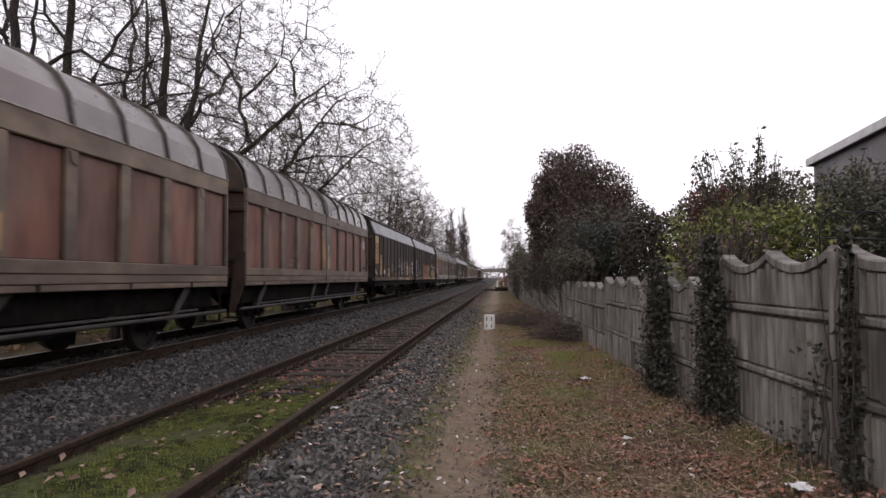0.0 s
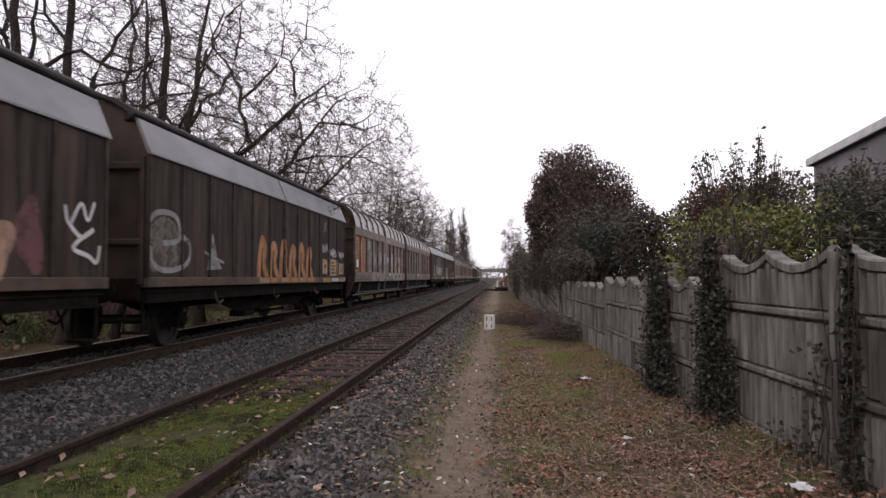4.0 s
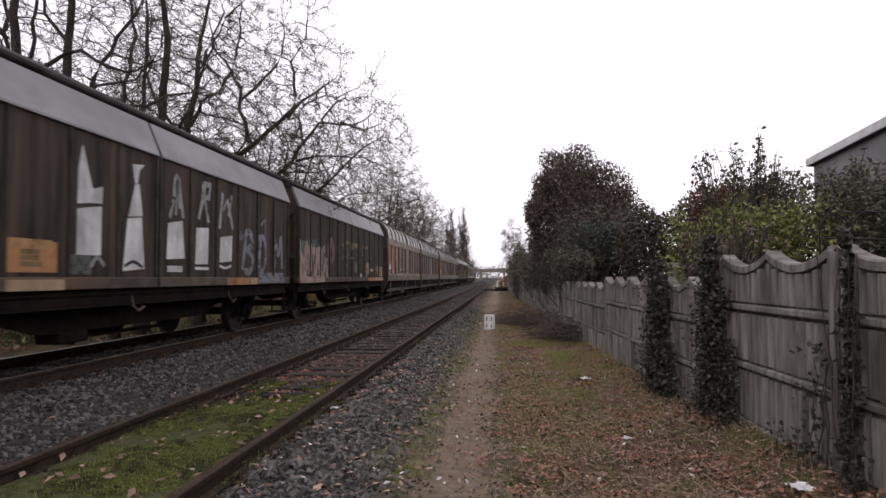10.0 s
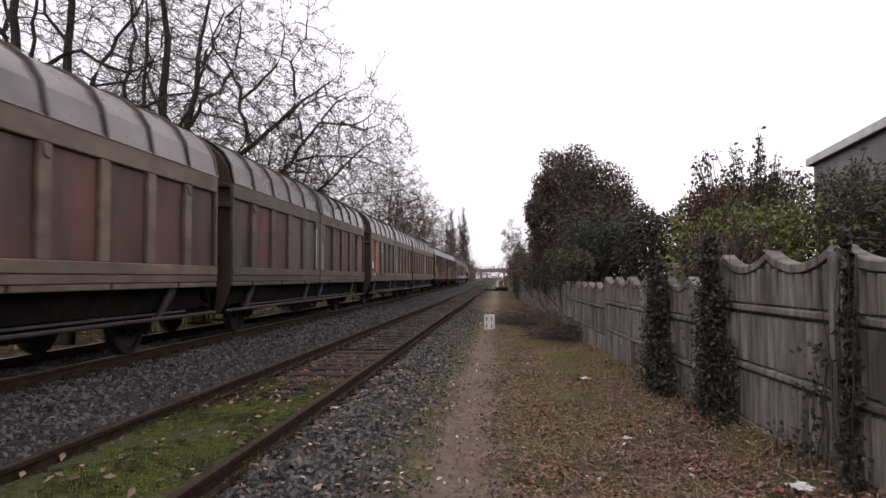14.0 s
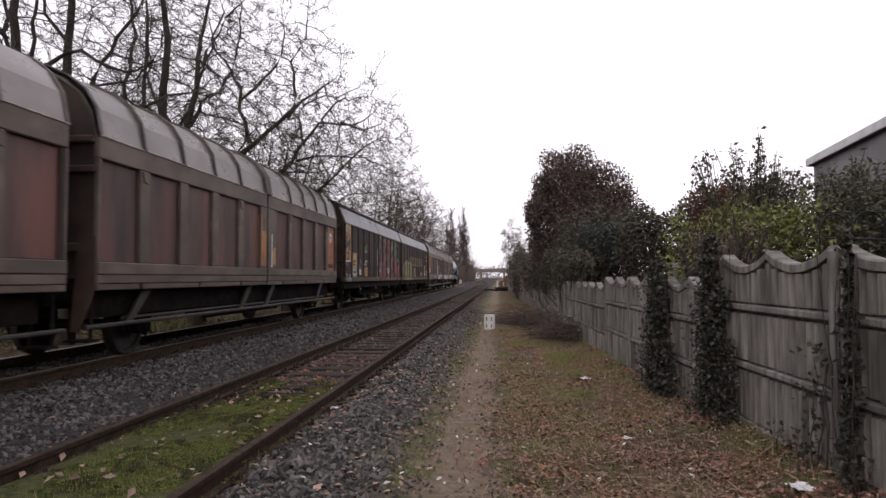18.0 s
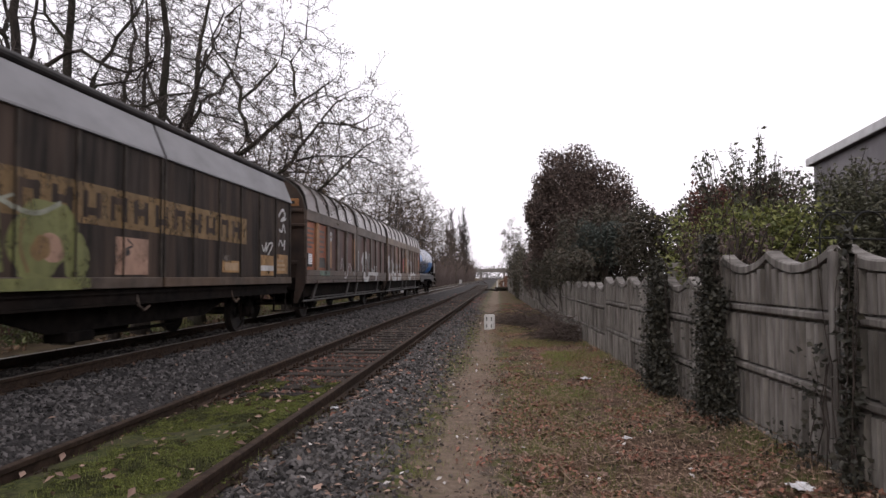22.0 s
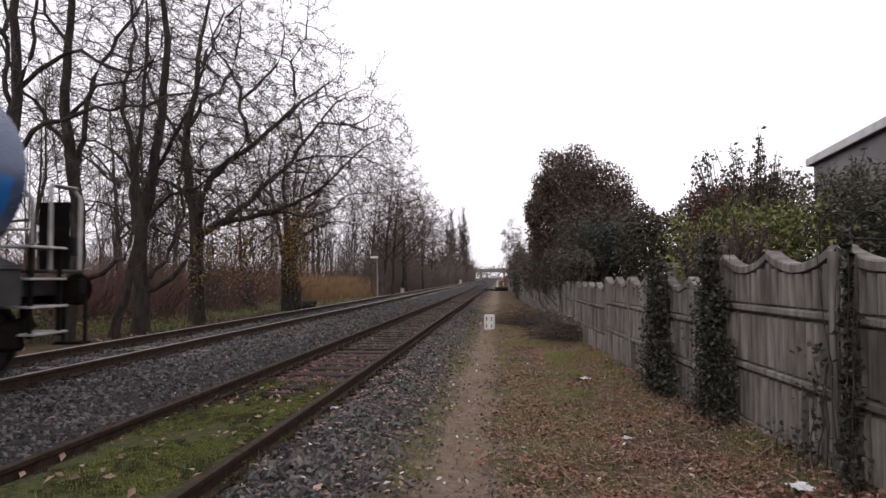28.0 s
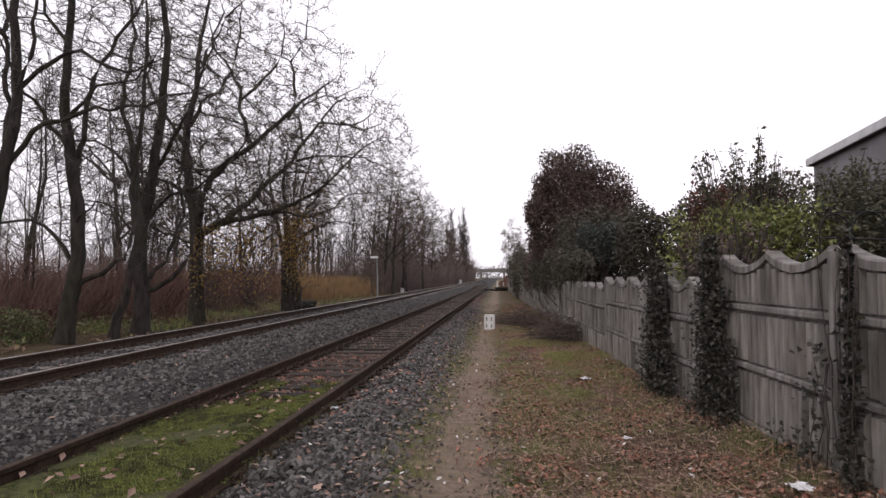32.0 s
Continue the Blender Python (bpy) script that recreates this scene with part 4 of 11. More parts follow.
    for half in (0, 1):
        y0 = 0.0 if half == 0 else BODY - 6.43
        wall = part("sliding_wall", MESHES["wall_half"], FLAT_SIDE, w, "sooty brown sliding side wall", at=(SIDE, y0, 0))
        for b in BATTENS[7 * half:7 * half + 7]:
            part("batten", MESHES["batten"], BATTEN, wall, at=(0, b - y0, 0))
        part("sill", MESHES["flat_sill"], SILL, wall)
        part("eave_panel", MESHES["eave"], ALU, wall, "pale grey sloping metal eave")
    part("sliding_wall", MESHES["far_wall"], FLAT_SIDE, w)
    part("roof", MESHES["cap"], ROOF_DARK, w, "sooty dark cap roof")
    part("cantrail", MESHES["cantrail"], ROOF_DARK, w)
    part("gutter", MESHES["gutter"], ROOF_DARK, w)
    return w


def tank_wagon():
    """A bogie tank wagon; its rear end carries a railed platform."""
    w = tagged(empty("tank_wagon"), "sooty blue tank wagon with a railed end platform", "freight wagon", "wagons of the freight train")
    length = 11.25
    r, cz, y0, y1 = 1.12, 2.46, 0.15, 10.62
    dome = [(0, 0.06), (0.02, 0.35), (0.08, 0.62), (0.19, 0.84), (0.34, 0.98), (0.5, 1.0)]
    rings = [(y0 + a * 0.8, b * r) for a, b in dome] + [(y1 - a * 0.8, b * r) for a, b in dome[::-1]]
    part("tank", Shape().turned(rings, 48, "y", (0, 0, cz)), TANK_BLUE, w, "sooty blue cylindrical tank", smooth=True)
    for ya, yb, a0, a1 in ((7.3, 10.1, -58, -4), (1.3, 2.7, -5, 18)):
        s, n = Shape(), 18
        p = [((r + 0.006) * math.cos(radians(a0 + (a1 - a0) * i / n)), y, cz + (r + 0.006) * math.sin(radians(a0 + (a1 - a0) * i / n))) for y in (ya, yb) for i in range(n + 1)]
        s.add(p, [(i, i + 1, n + 2 + i, n + 1 + i) for i in range(n)])
        part("paint_patch", s, TANK_CLEAN, w, "clean bright blue patch", smooth=True)
    part("manhole", Shape().turned([(3.4, 0.3), (3.62, 0.3), (3.65, 0.28), (3.67, 0.1)], 20, "z", (0, 2.2, 0)), CHASSIS, w, smooth=True)
    s, deep = Shape(), 10.1
    for x0, x1 in ((-1.25, -1.13), (1.13, 1.25)):
        side = [(0.1, 0.9), (2.4, 0.9), (3.0, 1.06), (7.5, 1.06), (8.2, 0.92), (deep, 0.9), (deep, 1.32), (0.1, 1.32)]
        k = len(side)
        s.add([(x, y, z) for x in (x0, x1) for y, z in side], [tuple(range(k))[::-1], tuple(range(k, 2 * k))] + [(i, (i + 1) % k, (i + 1) % k + k, i + k) for i in range(k)])
    s.box(-1.13, 1.13, 0.1, deep, 1.16, 1.22)
    s.prism([(1.25, 1.32), (1.25, 1.345), (0.85, 1.5), (0.82, 1.47)], 0.1, deep).box(1.1, 1.275, 0.1, deep, 1.3, 1.33, 0.006)
    s.box(-1.0, 1.0, deep, length - 0.05, 0.98, 1.2, 0.02)
    s.box(-1.0, 1.0, 1.3, 2.3, 1.2, 1.5, 0.03).box(-1.0, 1.0, 8.8, 9.8, 1.2, 1.5, 0.03)
    part("chassis", s, CHASSIS, w, "dark grey chassis frame")
    s = Shape()
    for sx in (-1.0, 0.9):
        s.add([(sx + d, y, z) for d in (0, 0.1) for y, z in ((3.6, 0.93), (7.6, 0.93), (7.0, 0.72), (4.2, 0.72))],
              [(0, 1, 2, 3), (7, 6, 5, 4), (0, 4, 5, 1), (1, 5, 6, 2), (2, 6, 7, 3), (3, 7, 4, 0)])
    part("underframe_truss", s, UNDERFRAME, w)
    for y in (6.5, 7.3, 8.7, 9.3):
        part("label_plate", Shape().box(1.252, 1.262, y, y + (0.12 if y == 8.7 else 0.26), 1.12, 1.22), PLATE_GREY, w, "small worn grey plate")
    for cy in (1.95, length - 1.95):
        s = Shape()
        for sx in (-1.1, 0.98):
            s.add([(sx + d, cy + y, z) for d in (0, 0.12) for y, z in ((-1.3, 0.62), (-1.2, 0.74), (-0.4, 0.62), (0.4, 0.62), (1.2, 0.74), (1.3, 0.62), (0.55, 0.36), (-0.55, 0.36))],
                  [tuple(range(8)), tuple(range(15, 7, -1))] + [(i, i + 8, (i + 1) % 8 + 8, (i + 1) % 8) for i in range(8)])
            for k in (-0.9, 0.9):
                s.box(sx - 0.04, sx + 0.16, cy + k - 0.16, cy + k + 0.16, 0.36, 0.64, 0.04)
                s.turned([(0.62, 0.07), (0.9, 0.07)], 12, "z", (sx + 0.06, cy + k - 0.26, 0)).turned([(0.62, 0.07), (0.9, 0.07)], 12, "z", (sx + 0.06, cy + k + 0.26, 0))
        s.box(-1.0, 1.0, cy - 0.2, cy + 0.2, 0.5, 0.9, 0.03)
        part("bogie_frame", s, UNDERFRAME, w)
    end_gear(w, length)
    part("platform", Shape().box(-1.25, 1.25, 10.55, length + 0.02, 1.27, 1.31, 0.01), CHASSIS, w)
    s = Shape()
    for x in (0.55, 1.22):
        s.tube([(x, 11.2, 1.3), (x, 11.2, 2.25), (x - 0.06, 11.14, 2.36), (x - 0.06, 10.75, 2.36)], 0.026, 8)
    s.tube([(1.22, 10.62, 1.3), (1.22, 10.62, 2.36), (1.22, 11.1, 2.36)], 0.026, 8).tube([(0.55, 11.2, 1.85), (-1.2, 11.2, 1.85)], 0.02, 8).tube([(-1.2, 11.2, 1.3), (-1.2, 11.2, 2.3), (0.5, 11.2, 2.3)], 0.026, 8)
    part("handrail", s, HANDRAIL, w, "pale tubular handrail", smooth=True)
    part("ladder_board", Shape().box(0.66, 1.1, 11.16, 11.2, 1.32, 2.2, 0.01), UNDERFRAME, w)
    for z in (0.53, 0.85, 1.18, 1.56):
        part("step", Shape().box(0.9, 1.32, 10.15 + 0.04 * (z < 1), 10.8 + 0.04 * (z < 1), z, z + 0.03, 0.005), HANDRAIL, w, "pale metal footstep")
    part("step_hanger", Shape().box(1.24, 1.29, 10.2, 10.24, 0.5, 1.6).box(1.24, 1.29, 10.72, 10.76, 0.5, 1.6), UNDERFRAME, w, "dark hangers of the footsteps")
    part("lamp_bracket", Shape().box(1.0, 1.16, 11.2, 11.26, 1.5, 1.75, 0.01), INK, w)
    return w


SHEET_WHITE = surface("sheet_white", (0.7, 0.71, 0.74), (0.8, 0.81, 0.84), 5, 0.6, 0, 0.05, 60)


def wagon_label(w, y, z, n=3, wd=0.3, ht=0.28, x=SIDE + 0.03):
    """A white data board in a dark frame with bars of writing that cannot be read."""
    board = part("data_board", Shape().box(x - 0.06, x, y - 0.015, y + wd + 0.02, z - 0.07, z + ht + 0.015, 0.005), INK, w, "white data board in a black frame")
    part("sheet", Shape().box(x, x + 0.004, y, y + wd, z, z + ht), SHEET_WHITE, board)
    for i in range(n + 1):
        zz = z + ht * (i + 0.6) / (n + 1.4)
        part("writing_bar", Shape().box(x + 0.004, x + 0.006, y + 0.03, y + wd - 0.04 - 0.05 * (i % 2), zz, zz + 0.01), SILVER, board)


def emblem(w, y, z, rel, r=0.15):
    """A faded round emblem: a pale disc with a dark dot."""
    n = 20
    ring = [(0.0, y + r * math.cos(6.2832 * i / n), z + r * 1.05 * math.sin(6.2832 * i / n)) for i in range(n)]
    decal(w, "emblem", (ring, [tuple(range(n))]), CHALK, rel, 0.005, "faded round emblem")
    decal(w, "emblem_mark", blob(y, z, r * 0.5, r * 0.35, random.Random(3)), PANEL_RUST, rel, 0.007)


def text_bars(w, y0, y1, z0, z1, rows, material, rel):
    """Lines of painted writing too faded to read."""
    rnd = random.Random(int(y0 * 100))
    for i in range(rows):
        zz = z1 - (z1 - z0) * (i + 0.5) / rows
        decal(w, "writing_bar", rect(y0, y0 + (y1 - y0) * rnd.uniform(0.6, 1), zz - 0.03, zz + 0.03), material, rel, 0.006)


def big_letters(w, text, y, z, size, material, rel, bold=0.05, slant=0.0, wide=1.0, back=None, label="sprayed letters"):
    if back:
        decal(w, "graffiti_outline", moved(lettering(text, size, bold + 0.035, slant, wide), y - 0.015, z - 0.02), back, rel, 0.004)
    return decal(w, "graffiti", moved(lettering(text, size, bold, slant, wide), y, z), material, rel, 0.006, label)


def build_train():
    """All wagons, in order from the leading one in view to the last."""
    R, G, O, B = PANEL_RUST, PANEL_GREY, PANEL_ORANGE, PANEL_BROWN
    arel, frel = arch_relief(), flat_relief()
    rnd = random.Random(11)
    train = {}
    rust_label = "sliding-door wagon with rust-red panels and a rounded grey roof"
    mix_label = "grimy brown sliding-door wagon with faded orange panels and rounded roof"
    plain_label = "grimy brown sliding-door wagon with a rounded ribbed roof"
    flat_label = "sooty dark sliding-wall wagon with pale eaves and graffiti"
    train[-2] = arched_wagon([R] * 10, rust_label, DOOR_FRAME, "rear")
    train[-1] = arched_wagon([R] * 10, rust_label, DOOR_FRAME, "front")
    lead = [O, O, G, B, B, B, B, B, B, B]
    trail = [B] * 9 + [O]
    train[2] = arched_wagon(lead, mix_label, DOOR_FRAME, "rear")
    train[3] = arched_wagon(trail, "brown sliding-door wagon with bubble graffiti and rounded roof", DOOR_FRAME_BROWN, "front")
    train[6] = arched_wagon([O, O, G, B, B, B, B, B, B, B], mix_label, DOOR_FRAME, "rear")
    train[7] = arched_wagon([B, B, B, G, G, B, B, B, B, R], plain_label, DOOR_FRAME_BROWN, "front")
    train[8] = arched_wagon(lead, mix_label, DOOR_FRAME_BROWN, "rear")
    train[9] = arched_wagon([B] * 9 + [O], plain_label, DOOR_FRAME_BROWN, "front")
    train[12] = arched_wagon([O, O, B, B, B, B, B, B, B, B], mix_label, DOOR_FRAME_BROWN, "rear")
    train[13] = arched_wagon([B, B, R, B, B, B, B, B, B, O], "brown sliding-door wagon with tall white graffiti letters", DOOR_FRAME, "front")
    for k in (0, 1, 4, 5, 10, 11):
        train[k] = flat_wagon(flat_label, "front" if k % 2 else "rear")
    train[14] = tank_wagon()

    for k in (2, 6, 8, 12):
        w = train[k]
        wagon_label(w, 0.12, 1.58, 3, 0.36, 0.29, SIDE + 0.012)
        if k in (8, 12):
            emblem(w, 2.9, 2.5, arel)
        text_bars(w, 1.42, 2.2, 1.9, 2.65, 5, PANEL_GREY, arel)
        text_bars(w, 0.2, 0.92, 2.0, 2.65, 5, PANEL_GREY, arel)
        # a small placard high on the leading end wall
        board = part("end_placard", Shape().box(0.86, 1.21, 0.03, 0.05, 3.18, 3.39, 0.004), AMBER if k == 12 else PANEL_RUST, w, "small amber placard" if k == 12 else "small rusty red placard")
        part("writing_bar", Shape().box(0.95, 1.1, 0.026, 0.03, 3.24, 3.32), INK, board)
    for k in (3, 9, 13, -1):
        emblem(train[k], BODY - 0.55, 2.45, arel)
        decal(train[k], "stencil_plate", rect(BODY - 0.9, BODY - 0.2, 1.5, 1.62), INK, arel, 0.005)
    for k in (-2, -1):
        text_bars(train[k], 3.0, 3.6, 1.48, 1.7, 2, PANEL_GREY, arel)
    # seam posts of some wagons carry old paint
    for k, m in ((6, OCHRE), (8, AMBER), (9, AMBER), (12, AMBER), (13, AMBER), (7, CHALK), (-1, OCHRE)):
        decal(train[k], "paint_streak", rect(6.02, 6.12, 1.5, 2.6), m, arel, 0.004)
        decal(train[k], "paint_streak", rect(6.72, 6.8, 1.45, 2.2), CHALK, arel, 0.004)
    for k in (-2, -1, 9, 13):
        decal(train[k], "paint_patch", rect(6.08, 6.36, 1.48, 2.25), AMBER, arel, 0.005, "worn orange patch on the seam post")
        decal(train[k], "paint_patch", rect(6.78, 7.0, 1.5, 1.9), OCHRE, arel, 0.005, "worn ochre patch on the seam post")
    w = train[8]
    decal(w, "paint_patch", rect(0.3, 3.3, 1.27, 1.41), FAINT, arel, 0.003, "faded pinkish sill")
    decal(w, "paint_patch", rect(0.2, 1.0, 1.27, 1.41), PALE_OCHRE, arel, 0.004, "pale sill patch")

    # wagon 0: orange placards, pale swirls and tulip shapes on the rear half
    w = train[0]
    decal(w, "placard", rect(0.11, 0.98, 2.71, 3.00), PALE_OCHRE, frel, 0.004, "faded beige board")
    decal(w, "placard", rect(-0.15, 0.10, 2.78, 2.99), OCHRE, frel, 0.004, "beige corner patch")
    decal(w, "placard", rect(0.10, 1.01, 1.81, 2.71), AMBER, frel, 0.004, "faded orange placard")
    decal(w, "sheet", rect(0.13, 0.74, 2.11, 2.66), OCHRE, frel, 0.0055)
    text_bars(w, 0.30, 0.61, 1.85, 2.55, 4, SLATE, frel)
    decal(w, "placard", rect(1.09, 1.82, 1.29, 2.20), OCHRE, frel, 0.004, "faded orange placard")
    text_bars(w, 1.20, 1.72, 1.35, 1.58, 3, AMBER, frel)
    text_bars(w, 1.18, 1.63, 1.75, 2.13, 3, SLATE, frel)
    decal(w, "graffiti", blob(0.29, 1.45, 0.30, 0.12, rnd, 22, 0.3), SILVER, frel, 0.005, "worn sprayed tag")
    decal(w, "plate", rect(2.24, 2.71, 1.30, 1.61), INK, frel, 0.004)
    decal(w, "sticker", rect(2.31, 2.66, 1.36, 1.56), WHITE, frel, 0.006, "small white sticker")
    decal(w, "graffiti", blob(2.47, 1.72, 0.20, 0.08, rnd, 22, 0.08), BAND, frel, 0.005)
    decal(w, "placard", rect(3.16, 3.97, 1.25, 1.65), OCHRE, frel, 0.004, "beige metal plate")
    text_bars(w, 3.29, 3.85, 1.40, 1.56, 2, BAND, frel)
    decal(w, "graffiti", blob(3.47, 1.94, 0.35, 0.20, rnd, 22, 0.08), FAINT, frel, 0.004, "faint old paint")
    decal(w, "graffiti", blob(4.60, 1.72, 0.38, 0.32, rnd, 22, 0.08), FAINT, frel, 0.004, "faint old paint")
    decal(w, "graffiti", blob(5.69, 1.51, 0.41, 0.22, rnd, 22, 0.08), FAINT, frel, 0.004, "faint old paint")
    decal(w, "graffiti", stroke(curved([(6.98, 1.79), (7.14, 1.99), (7.31, 2.20), (7.42, 2.02), (7.28, 1.75), (7.06, 1.83)]), 0.06), SILVER, frel, 0.006, "pale sprayed swirl")
    decal(w, "graffiti", stroke(curved([(7.37, 1.89), (7.44, 1.73), (7.81, 1.67), (8.24, 1.72), (8.36, 1.66), (7.92, 1.58), (7.43, 1.46), (7.25, 1.34)]), 0.06), SILVER, frel, 0.006, "pale sprayed swirl")
    decal(w, "graffiti", stroke(curved([(7.88, 1.32), (8.03, 1.43), (8.25, 1.47), (8.49, 1.39), (8.55, 1.34)]), 0.05), SILVER, frel, 0.006)
    decal(w, "graffiti", stroke(curved([(8.12, 1.82), (8.34, 1.94), (8.64, 1.99)]), 0.08), FAINT, frel, 0.006)
    decal(w, "graffiti", patch((7.86, 1.74), (7.92, 1.91), (8.01, 2.07), (8.10, 1.92), (8.15, 1.78)), PEACH, frel, 0.005, "peach sprayed tulip")
    decal(w, "graffiti", patch((8.91, 1.82), (8.97, 2.04), (9.00, 2.21), (9.13, 2.01), (9.18, 1.86)), PEACH, frel, 0.005, "peach sprayed tulip")
    decal(w, "graffiti", patch((9.99, 1.89), (10.05, 2.05), (10.18, 2.17), (10.32, 2.06), (10.36, 1.90)), PEACH, frel, 0.005, "peach sprayed tulip")
    decal(w, "graffiti", stroke(curved([(8.73, 1.49), (8.85, 1.68), (9.11, 1.75), (9.40, 1.67), (9.53, 1.40)]), 0.05), SILVER, frel, 0.006)
    decal(w, "graffiti", stroke(curved([(9.06, 1.35), (9.09, 1.58), (9.18, 1.74), (9.42, 1.93), (9.61, 2.02)]), 0.05), SILVER, frel, 0.006)
    decal(w, "graffiti", stroke(curved([(9.35, 1.27), (9.49, 1.39), (9.91, 1.36), (10.00, 1.49)]), 0.06), FAINT, frel, 0.006)
    decal(w, "placard", rect(9.93, 10.52, 1.35, 1.86), PALE_OCHRE, frel, 0.007, "peach placard with an oval mark")
    decal(w, "emblem_mark", stroke(curved([(10.21, 1.79), (10.37, 1.71), (10.27, 1.60), (10.14, 1.50), (10.25, 1.40), (10.40, 1.50), (10.27, 1.60), (10.08, 1.69), (10.21, 1.79)]), 0.035), BAND, frel, 0.009)
    decal(w, "graffiti", patch((7.03, 1.49), (7.38, 1.57), (7.42, 1.35), (7.00, 1.25)), FAINT, frel, 0.004, "pinkish paint patch")
    decal(w, "paint_streak", rect(6.93, 7.44, 1.07, 1.20), PEACH, frel, 0.004)
    decal(w, "paint_streak", rect(9.21, 10.86, 1.06, 1.20), AMBER, frel, 0.004, "orange sill patch")
    decal(w, "paint_streak", rect(7.78, 8.38, 1.10, 1.19), SILVER, frel, 0.004)
    decal(w, "graffiti", blob(10.98, 1.52, 0.20, 0.33, rnd, 22, 0.2), PEACH, frel, 0.005, "worn peach blob")
    decal(w, "graffiti", blob(11.45, 1.68, 0.26, 0.37, rnd, 22, 0.2), MAROON, frel, 0.004)
    decal(w, "graffiti", stroke(curved([(12.05, 2.10), (12.14, 1.87), (12.37, 2.15), (12.51, 1.94), (12.65, 2.19)]), 0.05), CHALK, frel, 0.006, "white sprayed crown")
    decal(w, "graffiti", stroke(curved([(12.14, 1.87), (12.39, 1.72), (12.64, 1.84), (12.22, 1.59), (12.53, 1.49), (12.71, 1.41), (12.78, 1.63)]), 0.06), CHALK, frel, 0.006)
    # wagon 1: pale bubble letter, orange letters, tags and beige boards
    w = train[1]
    decal(w, "graffiti", stroke(curved([(-0.10, 2.02), (0.35, 2.23), (0.91, 2.19), (1.00, 1.84), (0.47, 1.75)]), 0.09), SILVER, frel, 0.006, "pale bubble letter")
    decal(w, "graffiti", stroke(curved([(-0.03, 1.79), (0.15, 1.44), (0.66, 1.32), (1.31, 1.46), (1.38, 1.79), (0.99, 1.90)]), 0.09), SILVER, frel, 0.006)
    decal(w, "graffiti", blob(0.50, 1.71, 0.62, 0.45, rnd, 22, 0.05), FAINT, frel, 0.003)
    decal(w, "graffiti", patch((2.08, 1.34), (2.19, 1.75), (2.31, 2.03), (2.55, 1.55), (2.74, 1.37)), SILVER, frel, 0.005, "pale sprayed star")
    decal(w, "graffiti", stroke(curved([(1.98, 1.67), (2.33, 1.59), (2.82, 1.49)]), 0.05), SILVER, frel, 0.006)
    for i in range(6):
        y = 4.7 + 0.74 * i
        decal(w, "graffiti", stroke(curved([(y, 1.2), (y + 0.06, 1.7), (y + 0.2, 2.05 - 0.1 * (i % 2)), (y + 0.4, 1.85), (y + 0.3, 1.55), (y + 0.56, 1.2)]), 0.22), AMBER, frel, 0.005, "orange sprayed letters")
        decal(w, "graffiti_outline", stroke([(y + 0.22, 1.3), (y + 0.2, 1.75)], 0.05), INK, frel, 0.008)
        decal(w, "paint_streak", rect(y - 0.05, y + 0.6, 1.09, 1.2), AMBER if i % 2 else PEACH, frel, 0.004)
    decal(w, "graffiti", stroke(([(10.18, 2.79), (10.51, 2.92), (10.51, 2.64), (10.14, 2.58), (10.18, 2.79)]), 0.07), FAINT, frel, 0.006, "pale square outline")
    decal(w, "graffiti", stroke(curved([(10.34, 2.62), (10.35, 2.83), (10.37, 2.86)]), 0.06), SILVER, frel, 0.006)
    decal(w, "graffiti", stroke(curved([(10.06, 1.94), (10.10, 2.19), (10.21, 2.00), (10.27, 2.18), (10.26, 2.01), (10.39, 2.01), (10.42, 2.20), (10.48, 2.05), (10.58, 2.23), (10.61, 2.05), (10.77, 2.04)]), 0.07), SILVER, frel, 0.006, "grey sprayed tag")
    decal(w, "placard", rect(10.06, 10.62, 1.31, 1.76), PEACH, frel, 0.005, "peach board with a dark mark")
    decal(w, "sheet", rect(10.15, 10.55, 1.38, 1.70), PALE_OCHRE, frel, 0.006)
    decal(w, "emblem_mark", stroke(curved([(10.23, 1.53), (10.36, 1.58), (10.50, 1.57)]), 0.05), INK, frel, 0.008)
    decal(w, "graffiti", blob(10.36, 1.52, 0.08, 0.04, rnd, 22, 0.08), SLATE, frel, 0.008)
    decal(w, "graffiti", stroke(curved([(10.67, 1.52), (10.78, 1.65), (10.89, 1.53), (10.74, 1.42), (10.85, 1.29), (10.68, 1.25)]), 0.06), SILVER, frel, 0.006)
    decal(w, "graffiti", stroke(curved([(10.73, 1.78), (10.82, 1.86), (10.86, 1.73)]), 0.05), SILVER, frel, 0.006)
    decal(w, "graffiti", stroke(curved([(11.03, 1.91), (11.05, 2.05), (11.15, 1.92), (11.21, 2.09), (11.28, 1.86), (11.41, 2.04), (11.36, 2.13), (11.48, 1.99), (11.42, 1.82), (11.58, 2.08), (11.66, 1.87), (11.80, 1.98)]), 0.055), CHALK, frel, 0.006, "white sprayed tag")
    decal(w, "placard", rect(10.99, 11.86, 1.26, 1.78), PALE_OCHRE, frel, 0.005, "beige board with bars")
    text_bars(w, 11.08, 11.77, 1.30, 1.73, 4, BAND, frel)
    decal(w, "graffiti", stroke(curved([(12.11, 1.89), (12.15, 2.05), (12.26, 1.88), (12.35, 1.99), (12.41, 1.83), (12.49, 2.06), (12.56, 1.86), (12.70, 2.03), (12.77, 1.90)]), 0.05), CHALK, frel, 0.006, "white sprayed tag")
    decal(w, "placard", rect(12.13, 12.75, 1.31, 1.67), PALE_OCHRE, frel, 0.005, "beige board with a dark scrawl")
    decal(w, "graffiti", stroke(curved([(12.26, 1.58), (12.41, 1.47), (12.37, 1.37), (12.56, 1.52), (12.66, 1.60)]), 0.05), INK, frel, 0.007)
